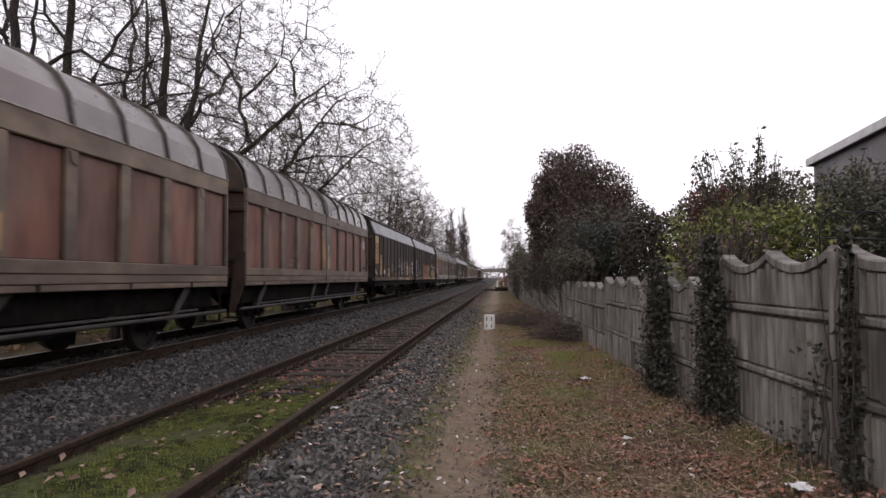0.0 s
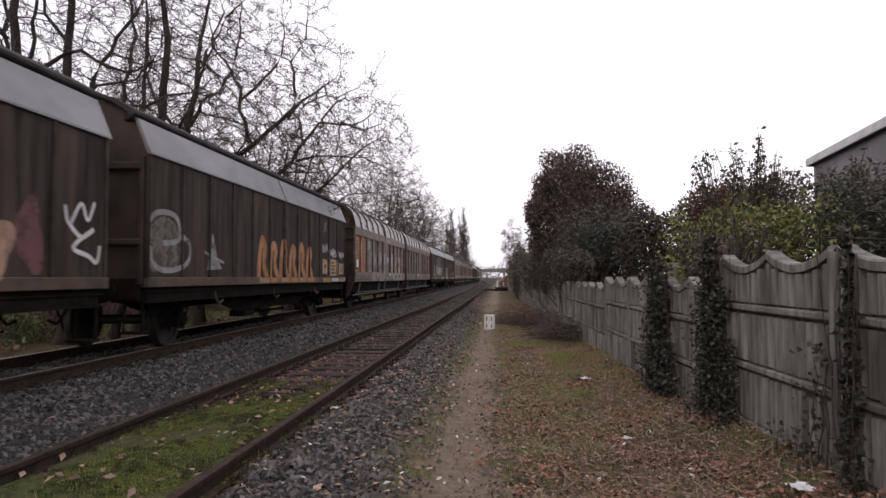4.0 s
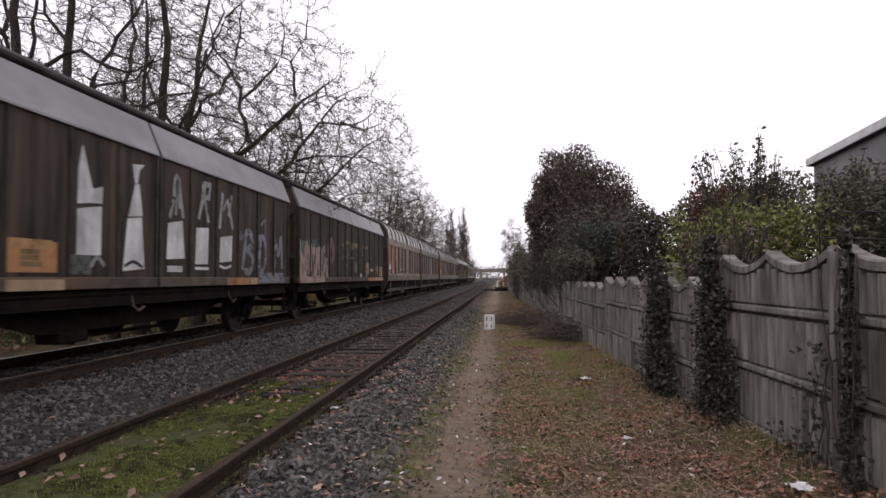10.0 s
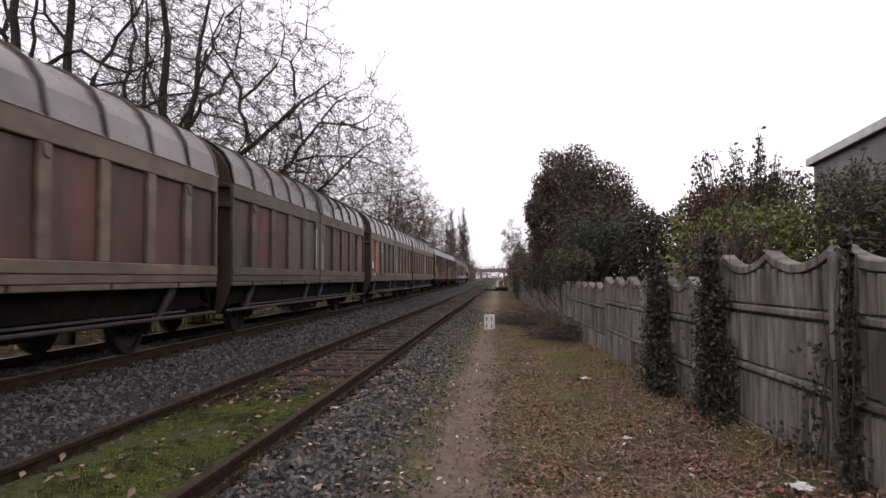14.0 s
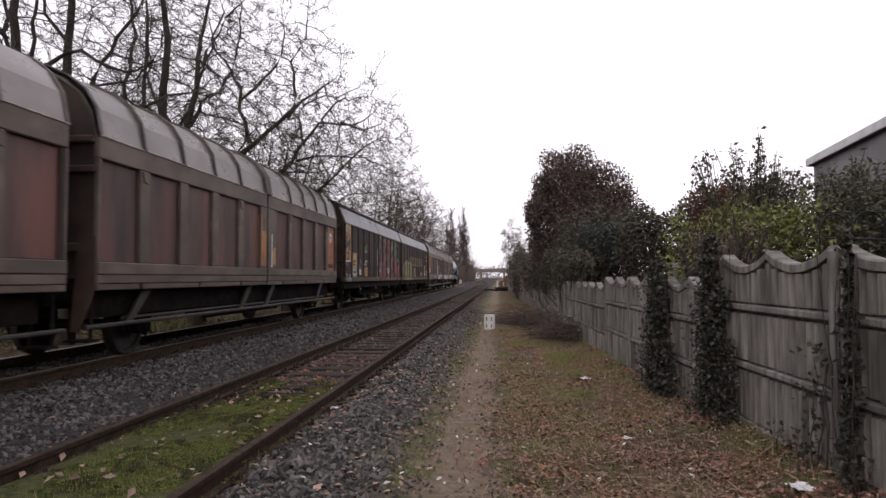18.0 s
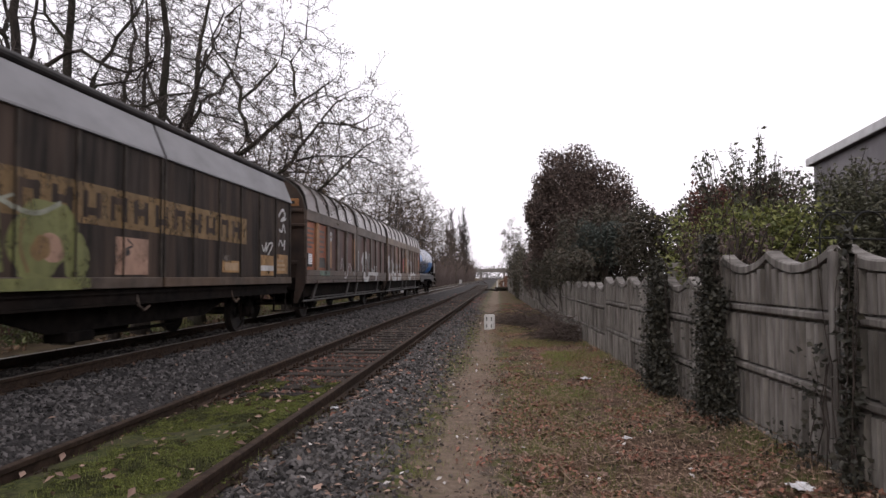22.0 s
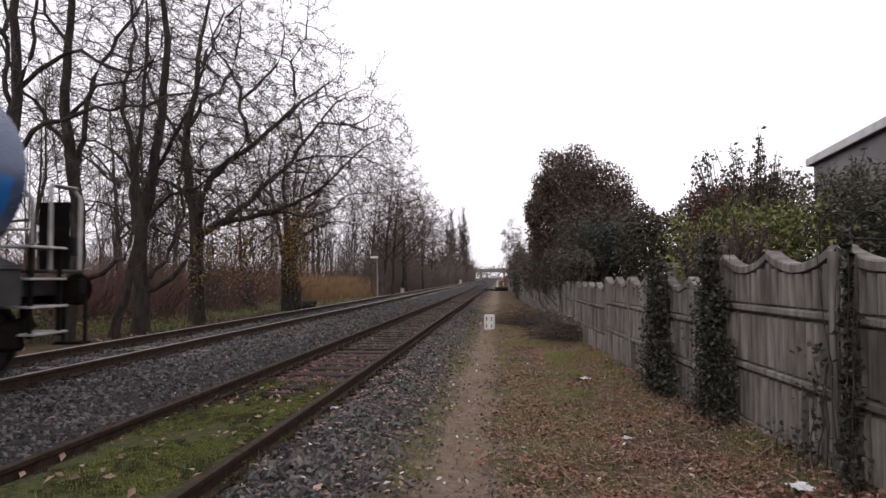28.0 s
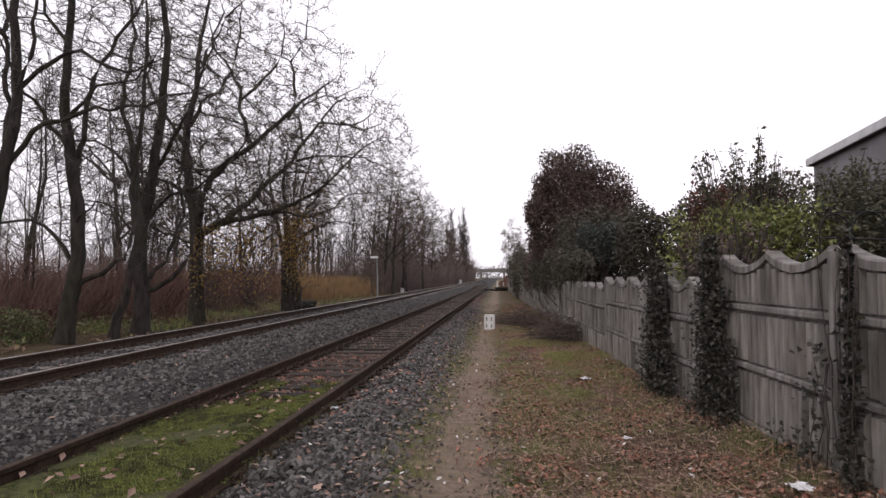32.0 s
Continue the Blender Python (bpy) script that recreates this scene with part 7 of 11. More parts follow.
    decal(w, "graffiti", blob(4.35, 1.45, 0.23, 0.33, rnd, 22, 0.08), LIME, frel, 0.004, "lime bubble letters")
    decal(w, "graffiti", patch((2.38, 1.84), (2.93, 2.05), (3.03, 1.26), (2.39, 1.24)), LIME, frel, 0.005, "lime bubble letters")
    decal(w, "graffiti", patch((1.37, 1.93), (1.88, 2.11), (1.93, 1.25), (1.40, 1.24)), LIME, frel, 0.005, "lime bubble letters")
    decal(w, "graffiti", stroke(curved([(2.62, 1.26), (2.72, 1.61), (2.54, 1.81)]), 0.06), BAND, frel, 0.008)
    decal(w, "graffiti", stroke(curved([(3.38, 1.88), (3.33, 1.57), (3.47, 1.27)]), 0.05), BAND, frel, 0.008)
    decal(w, "graffiti", stroke(curved([(2.11, 2.18), (2.27, 2.03), (2.59, 2.03), (2.99, 2.05), (3.31, 1.96), (3.65, 1.96), (4.01, 2.11)]), 0.06), PALE_DOT, frel, 0.008)
    decal(w, "graffiti", stroke(curved([(1.37, 1.96), (1.57, 2.05), (1.87, 2.21)]), 0.06), PALE_DOT, frel, 0.008)
    decal(w, "paint_streak", rect(1.40, 4.40, 1.06, 1.19), LIME, frel, 0.004)
    decal(w, "graffiti", blob(3.67, 1.55, 0.17, 0.15, rnd, 22, 0.08), BAND, frel, 0.008)
    decal(w, "placard", rect(5.19, 6.05, 1.25, 1.78), PEACH, frel, 0.005, "faded pink square")
    decal(w, "emblem_mark", blob(5.46, 1.57, 0.08, 0.07, rnd, 22, 0.08), INK, frel, 0.007)
    decal(w, "emblem_mark", stroke(curved([(5.45, 1.76), (5.62, 1.67), (5.38, 1.61)]), 0.03), INK, frel, 0.007)
    decal(w, "placard", rect(8.77, 9.60, 1.31, 1.54), OCHRE, frel, 0.006, "ochre board")
    decal(w, "sheet", rect(8.89, 9.54, 1.35, 1.50), PALE_OCHRE, frel, 0.007)
    decal(w, "sheet", rect(8.82, 9.15, 1.51, 1.64), FAINT, frel, 0.006)
    decal(w, "placard", rect(10.84, 11.69, 1.25, 1.71), OCHRE, frel, 0.006, "ochre board with white bars")
    decal(w, "sheet", rect(10.84, 11.69, 1.36, 1.48), CHALK, frel, 0.008)
    decal(w, "placard", rect(11.86, 12.74, 1.30, 1.76), OCHRE, frel, 0.006, "ochre board with white bars")
    text_bars(w, 11.96, 12.63, 1.35, 1.66, 3, PALE_OCHRE, frel)
    decal(w, "graffiti", stroke(curved([(10.93, 1.93), (11.05, 1.80), (11.20, 2.00), (11.17, 1.80), (11.37, 1.98), (11.62, 1.98), (11.30, 1.72)]), 0.05), CHALK, frel, 0.006, "white sprayed tag")
    decal(w, "graffiti", stroke(curved([(12.02, 2.67), (12.33, 2.86), (12.51, 2.73), (12.19, 2.58), (12.59, 2.66)]), 0.06), CHALK, frel, 0.006, "grey sprayed tag")
    decal(w, "graffiti", stroke(curved([(12.06, 2.36), (12.28, 2.33), (12.39, 2.50), (12.55, 2.31)]), 0.06), CHALK, frel, 0.006)
    decal(w, "graffiti", stroke(curved([(12.05, 1.96), (12.17, 2.10), (12.36, 1.98), (12.51, 2.12), (12.47, 1.88)]), 0.05), CHALK, frel, 0.006, "white sprayed tag")
    # wagon 12: big white C over the sill, white strips, teal patch
    w = train[12]
    decal(w, "graffiti", stroke(curved([(4.2, 1.5), (4.4, 1.85), (4.6, 1.5), (4.5, 1.2), (4.9, 1.3), (5.1, 1.8), (5.3, 1.4), (5.6, 1.7), (6.0, 1.3)]), 0.045), CHALK, arel, 0.006, "white outline graffiti")
    decal(w, "paint_streak", rect(1.3, 2.5, 1.26, 1.4), TEAL, arel, 0.004)
    decal(w, "stencil_plate", rect(1.35, 2.2, 1.5, 1.8), SLATE, arel, 0.004)
    decal(w, "paint_streak", rect(2.75, 3.0, 1.5, 2.4), POST_ORANGE, arel, 0.004)
    decal(w, "graffiti", stroke(curved([(8.69, 2.01), (8.39, 2.08), (8.06, 2.06), (7.82, 1.90), (7.70, 1.72)]), 0.28), CHALK, arel, 0.006, "white sprayed letter")
    decal(w, "graffiti", stroke(curved([(8.08, 1.93), (7.98, 1.76), (7.96, 1.58), (8.05, 1.42)]), 0.3), SILVER, arel, 0.006, "white sprayed letter")
    decal(w, "graffiti", blob(8.30, 1.68, 0.35, 0.25, rnd, 22, 0.05), SLATE, arel, 0.0045, "grey sprayed shadow")
    decal(w, "graffiti", stroke(curved([(7.73, 1.36), (7.90, 1.27), (8.08, 1.12), (8.33, 1.07), (8.55, 1.12), (8.70, 1.26), (8.76, 1.39)]), 0.28), CHALK, arel, 0.006, "white sprayed letter")
    decal(w, "graffiti", stroke(([(8.05, 1.71), (8.06, 1.53)]), 0.14), CHALK, arel, 0.008)
    decal(w, "graffiti", stroke(([(9.17, 2.20), (9.12, 1.53)]), 0.2), SILVER, arel, 0.006)
    decal(w, "graffiti", stroke(([(8.90, 2.06), (8.90, 1.55)]), 0.1), SILVER, arel, 0.006)
    decal(w, "graffiti", patch((8.81, 1.43), (10.83, 1.44), (10.80, 1.26), (8.82, 1.30)), CHALK, arel, 0.005, "white sprayed strip")
    decal(w, "graffiti", stroke(([(10.41, 1.69), (10.39, 1.45)]), 0.2), CHALK, arel, 0.006)
    decal(w, "graffiti", stroke(([(10.39, 1.28), (10.31, 1.06)]), 0.2), CHALK, arel, 0.006)
    decal(w, "graffiti", stroke(([(9.17, 1.55), (10.16, 1.47)]), 0.1), SILVER, arel, 0.006)
    decal(w, "paint_streak", rect(7.36, 7.75, 1.22, 1.43), FAINT, arel, 0.005)
    decal(w, "paint_streak", rect(7.37, 7.80, 1.10, 1.19), FAINT, arel, 0.005)
    # wagon 13: tall white letters, red box, pale ring and strokes on the rear door
    w = train[13]
    decal(w, "graffiti", stroke(([(0.68, 2.26), (0.52, 1.74), (0.43, 1.49)]), 0.32), CHALK, arel, 0.006, "tall white sprayed letter")
    decal(w, "graffiti", stroke(([(0.42, 1.40), (0.45, 1.06)]), 0.32), CHALK, arel, 0.006, "tall white sprayed letter")
    decal(w, "graffiti", stroke(([(0.50, 1.43), (0.86, 1.80), (1.36, 2.08)]), 0.26), SILVER, arel, 0.006, "tall white sprayed letter")
    decal(w, "graffiti", stroke(([(1.15, 2.07), (1.22, 1.89)]), 0.2), CHALK, arel, 0.006)
    decal(w, "graffiti", stroke(([(0.87, 1.57), (1.21, 1.39)]), 0.24), SILVER, arel, 0.006, "tall white sprayed letter")
    decal(w, "graffiti", stroke(([(0.89, 1.46), (1.54, 1.09)]), 0.24), CHALK, arel, 0.006, "tall white sprayed letter")
    decal(w, "graffiti", stroke(([(1.81, 1.85), (1.71, 1.08)]), 0.26), CHALK, arel, 0.006, "tall white sprayed letter")
    decal(w, "graffiti", stroke(([(1.79, 1.80), (2.87, 1.77)]), 0.26), SILVER, arel, 0.006, "tall white sprayed letter")
    decal(w, "graffiti", stroke(([(1.81, 1.41), (2.37, 1.40)]), 0.2), CHALK, arel, 0.006)
    decal(w, "graffiti", stroke(([(1.59, 1.12), (2.61, 1.15)]), 0.24), CHALK, arel, 0.006, "tall white sprayed letter")
    decal(w, "graffiti", stroke(([(1.94, 1.63), (2.14, 1.64)]), 0.2), SLATE, arel, 0.005)
    decal(w, "graffiti", stroke(curved([(4.15, 1.65), (3.81, 1.77), (3.33, 1.78), (3.09, 1.65), (3.28, 1.51)]), 0.24), SILVER, arel, 0.006, "white sprayed letter")
    decal(w, "graffiti", stroke(curved([(3.29, 1.43), (3.83, 1.41), (4.16, 1.28), (3.93, 1.12), (3.02, 1.11)]), 0.26), CHALK, arel, 0.006, "white sprayed letter")
    decal(w, "graffiti", patch((4.89, 2.16), (5.71, 2.26), (5.68, 1.50), (4.92, 1.49)), SPRAY_RED, arel, 0.005, "red sprayed box")
    decal(w, "graffiti", stroke(([(4.97, 2.12), (5.65, 2.27)]), 0.04), SLATE, arel, 0.007)
    decal(w, "graffiti", stroke(curved([(4.99, 1.55), (5.02, 1.83), (5.22, 1.78), (5.60, 1.86)]), 0.04), PALE_OCHRE, arel, 0.008)
    decal(w, "graffiti", stroke(([(5.24, 2.15), (5.28, 1.85)]), 0.045), PALE_OCHRE, arel, 0.008)
    decal(w, "graffiti", stroke(curved([(4.88, 1.61), (5.11, 1.48), (5.16, 1.74)]), 0.05), PALE_OCHRE, arel, 0.008)
    decal(w, "graffiti", stroke(curved([(5.31, 1.71), (5.61, 1.61), (5.70, 1.69)]), 0.05), PALE_OCHRE, arel, 0.008)
    decal(w, "graffiti", stroke(([(4.82, 2.10), (4.88, 1.51), (5.82, 1.49), (5.81, 2.33), (4.82, 2.17)]), 0.05), SLATE, arel, 0.006)
    decal(w, "graffiti", stroke(curved([(5.87, 1.76), (6.06, 1.69), (6.16, 1.82), (5.94, 1.81)]), 0.03), PALE_OCHRE, arel, 0.008)
    decal(w, "graffiti", stroke(curved([(7.10, 1.64), (7.16, 1.95), (7.51, 2.12), (8.02, 2.11), (8.36, 1.89)]), 0.22), SILVER, arel, 0.006, "white sprayed letter")
    decal(w, "graffiti", stroke(curved([(7.43, 1.65), (7.58, 1.89), (7.92, 1.96)]), 0.18), SILVER, arel, 0.006)
    decal(w, "graffiti", stroke(curved([(7.26, 1.33), (7.46, 1.12), (7.96, 1.12), (8.27, 1.34)]), 0.24), CHALK, arel, 0.006, "white sprayed letter")
    decal(w, "graffiti", stroke(([(7.84, 1.38), (8.09, 1.39)]), 0.18), CHALK, arel, 0.006)
    decal(w, "graffiti", stroke(([(8.94, 2.14), (8.82, 1.50)]), 0.16), CHALK, arel, 0.006, "white sprayed letter")
    decal(w, "graffiti", stroke(([(9.84, 2.09), (9.81, 1.53)]), 0.14), FAINT, arel, 0.006)
    decal(w, "graffiti", stroke(([(8.44, 1.41), (10.34, 1.41)]), 0.2), CHALK, arel, 0.006, "white sprayed letter")
    decal(w, "graffiti", stroke(([(9.90, 1.33), (9.86, 1.02)]), 0.14), CHALK, arel, 0.006)
    decal(w, "graffiti", stroke(([(7.58, 1.84), (7.82, 1.88)]), 0.16), SLATE, arel, 0.008)
    return train


TRAIN = build_train()
WHEELSETS = {}
for place, wagon in TRAIN.items():
    axles = (1.85, BODY - 1.85) if place != 14 else (1.05, 2.85, 11.25 - 2.85, 11.25 - 1.05)
    WHEELSETS[place] = [wheelset_parts(wagon, y) for y in axles]


# ---- trees ----
DRY_LEAF = leafy("dry_oak_leaf", (0.06, 0.04, 0.022), (0.16, 0.105, 0.05))
GOLD_LEAF = leafy("golden_leaf", (0.17, 0.1, 0.025), (0.36, 0.23, 0.06))
OLIVE_LEAF = leafy("olive_leaf", (0.07, 0.052, 0.04), (0.17, 0.128, 0.088))
TWIG_RED = surface("red_brown_shrub_twig", (0.078, 0.043, 0.039), (0.14, 0.08, 0.068), 2, 0.9, 0, 0.0, vary=0.2)
TWIG_HEAP = surface("cut_twig_brown", (0.045, 0.034, 0.029), (0.095, 0.073, 0.064), 2, 0.9, 0, 0.0, vary=0.2)
TWIG_DARK = surface("dark_thicket_twig", (0.1, 0.08, 0.073), (0.18, 0.143, 0.13), 2, 0.9, 0, 0.0, vary=0.2)
TWIG_DUN = surface("dun_shrub_twig", (0.085, 0.065, 0.05), (0.17, 0.13, 0.095), 2, 0.9, 0, 0.0, vary=0.2)
REED = surface("dry_reed", (0.16, 0.1, 0.05), (0.3, 0.2, 0.11), 2, 0.9, 0, 0.0)


FALLEN_DUN = leafy("dun_leaf", (0.07, 0.048, 0.03), (0.22, 0.15, 0.1), 0.8, through=0.0)
BUSH_GREEN = leafy("bush_green", (0.05, 0.06, 0.022), (0.15, 0.165, 0.07))


class Grower:
    """Grows tapered branches and keeps them as tubes of few sides."""

    def __init__(self, seed, fine=0.0042, dense=0.78):
        self.fine, self.dense = fine, dense
        self.rng = np.random.default_rng(seed)
        self.limbs, self.thick, self.thin, self.tips = [], [], [], []

    def line(self, p, d, length, r, segs, wiggle, lift, taper=0.25):
        pts, rad = [p.copy()], [r]
        step, first = length / segs, d
        jolt = self.rng.normal(0, wiggle, (segs, 3))
        jolt[:, 2] += lift
        for i in range(segs):
            d = 0.75 * d + 0.25 * first + jolt[i]
            d = d / math.sqrt(d.dot(d))
            p = p + d * step
            pts.append(p.copy())
            rad.append(r * (1 - (1 - taper) * (i + 1) / segs))
        return np.array(pts), np.array(rad)

    def spread(self, pts, rad, level, deepest, length, gap, frm, angle, lift, shrink):
        """Side branches along a line."""
        seg = np.linalg.norm(np.diff(pts, axis=0), axis=1)
        cum = np.concatenate([[0], np.cumsum(seg)])
        total = cum[-1]
        s = total * frm + self.rng.uniform(0, gap)
        while s < total:
            i = min(len(seg) - 1, int(np.searchsorted(cum, s) - 1))
            t = (s - cum[i]) / max(seg[i], 1e-6)
            p = pts[i] * (1 - t) + pts[i + 1] * t
            r = rad[i] * (1 - t) + rad[i + 1] * t
            d = (pts[i + 1] - pts[i]) / max(seg[i], 1e-6)
            side = self.rng.normal(0, 1, 3)
            side -= d * side.dot(d)
            side /= max(np.linalg.norm(side), 1e-6)
            a = angle * self.rng.uniform(0.6, 1.35)
            way = d * math.cos(a) + side * math.sin(a)
            ln = length * self.rng.uniform(0.45, 1.25) * (1 - 0.4 * s / total)
            self.branch(p, way, ln, min(r * 0.6, 0.011 * ln + 0.0022), level, deepest, gap, angle, lift, shrink)
            s += gap * self.rng.uniform(0.5, 1.5)

    def branch(self, p, d, length, r, level, deepest, gap, angle, lift, shrink):
        segs = 5 if level < 3 else (3 if level < deepest else 2)
        pts, rad = self.line(p, d, length, max(r, self.fine), segs, 0.24, lift, 0.4)
        (self.thick if r > 0.02 else self.thin).append((pts, rad))
        if level < deepest:
            self.spread(pts, rad, level + 1, deepest, length * shrink, gap * (0.72 if level < deepest - 1 else 0.5), 0.12, angle, lift, shrink)
        else:
            self.tips.append(pts[-1])

    def limb(self, points, r0, r1, length=2.7, gap=0.42, frm=0.22, deepest=4, angle=0.95, lift=0.02, shrink=0.56, rough=0.045):
        """A main limb through given places, then its branches."""
        pts = np.array(points, float)
        fine = []
        for i in range(len(pts) - 1):
            a, b = pts[max(i - 1, 0)], pts[min(i + 2, len(pts) - 1)]
            n = max(2, int(np.linalg.norm(pts[i + 1] - pts[i]) / 0.32))
            for t in np.arange(n) / n:
                m0, m1 = (pts[i + 1] - a) * 0.5, (b - pts[i]) * 0.5
                fine.append((2 * t**3 - 3 * t**2 + 1) * pts[i] + (t**3 - 2 * t**2 + t) * m0 + (-2 * t**3 + 3 * t**2) * pts[i + 1] + (t**3 - t**2) * m1)
        fine.append(pts[-1])
        fine = np.array(fine)
        fine[1:] += self.rng.normal(0, rough, fine[1:].shape) * np.linspace(0.3, 1, len(fine) - 1)[:, None]
        r0 *= 0.74 if points[0][2] < 0.3 else 0.62
        r1 *= 0.6
        kink = self.rng.normal(0, 0.06, (len(fine), 3))
        kink[0] = 0
        for i in range(1, len(fine)):
            kink[i] = kink[i - 1] * 0.4 + kink[i] * (0.75 if points[0][2] > 0.3 else 0.2)
        fine = fine + kink
        rad = r0 + (r1 - r0) * np.linspace(0, 1, len(fine)) ** 0.75
        if fine[0, 2] < 0.2:
            rad *= 1 + 0.18 * np.exp(-np.maximum(fine[:, 2], 0) / 0.35)
        self.limbs.append((fine, rad))
        gap *= self.dense
        self.spread(fine, rad, 1, deepest, length, gap, frm, angle, lift, shrink)
        if r1 < 0.09:
            d = fine[-1] - fine[-2]
            self.branch(fine[-1], d / np.linalg.norm(d), length * 0.7, r1, 1, deepest, gap, angle, lift, shrink)

    @staticmethod
    def tubes(name, lines, sides, ragged=0.0):
        vs, fs, k = [], [], 0
        ang = 2 * np.pi * np.arange(sides) / sides
        groups = collections.defaultdict(list)
        for line in lines:
            groups[len(line[0])].append(line)
        for n, group in groups.items():
            pts = np.array([g[0] for g in group], float)
            rad = np.array([g[1] for g in group], float)
            d = np.gradient(pts, axis=1)
            d /= np.maximum(np.linalg.norm(d, axis=2, keepdims=True), 1e-9)
            ref = np.where(np.abs(d[..., 2:3]) > 0.9, np.array([1.0, 0, 0]), np.array([0, 0, 1.0]))
            a = np.cross(d, ref)
            a /= np.maximum(np.linalg.norm(a, axis=2, keepdims=True), 1e-9)
            b = np.cross(d, a)
            rr = rad[:, :, None, None] * np.ones((1, 1, sides, 1))
            if ragged:
                z, x = pts[..., 2:3], pts[..., 0:1]
                rr = rr * (1 + ragged * np.sin(3 * ang + 5 * z + x)[..., None] + 0.6 * ragged * np.sin(5 * ang + 2.3 * z)[..., None])
            ring = pts[:, :, None] + rr * (np.cos(ang)[:, None] * a[:, :, None] + np.sin(ang)[:, None] * b[:, :, None])
            vs.append(ring.reshape(-1, 3))
            c = (np.arange(len(group)) * n * sides + k)[:, None, None]
            r_, s_ = np.arange(n - 1)[None, :, None] * sides, np.arange(sides)[None, None]
            i = (c + r_ + s_).ravel()
            j = (c + r_ + (s_ + 1) % sides).ravel()
            fs.append(np.stack([i, j, j + sides, i + sides], 1))
            k += len(group) * n * sides
        return raw_mesh(name, np.concatenate(vs), np.concatenate(fs), sides > 3)

    def build(self, name, label, base=(0, 0, 0), leaves=0, leaf=None, leaf_size=0.07, category="tree", group=""):
        base = np.array(base, float)
        tree_ = tagged(empty(name, base), label, category, group)
        shift = lambda ls: [(p - base, r) for p, r in ls]
        for i, ln in enumerate(shift(self.limbs)):
            part("limb" if i else "trunk", self.tubes("limb", [ln], 10 if i else 14, 0.07), BARK, tree_, "" if i else "dark furrowed trunk")
        if self.thick:
            tagged(part("branchwork", self.tubes("branchwork", shift(self.thick), 5), BARK, tree_, "bare side branches"), kind="stuff")
        tagged(part("crown", self.tubes("crown", shift(self.thin), 3), TWIG, tree_, "fine bare twigs"), kind="stuff")
        if leaves:
            tips = np.array(self.tips)
            pick = tips[self.rng.integers(0, len(tips), leaves)] - base + self.rng.normal(0, 0.06, (leaves, 3))
            me = scatter("foliage", pick, self.rng.uniform(0.6, 1.3, leaves) * leaf_size, LEAF_V, LEAF_F, self.rng)
            tagged(part("foliage", me, leaf, tree_, "few withered leaves"), kind="stuff")
        return tree_


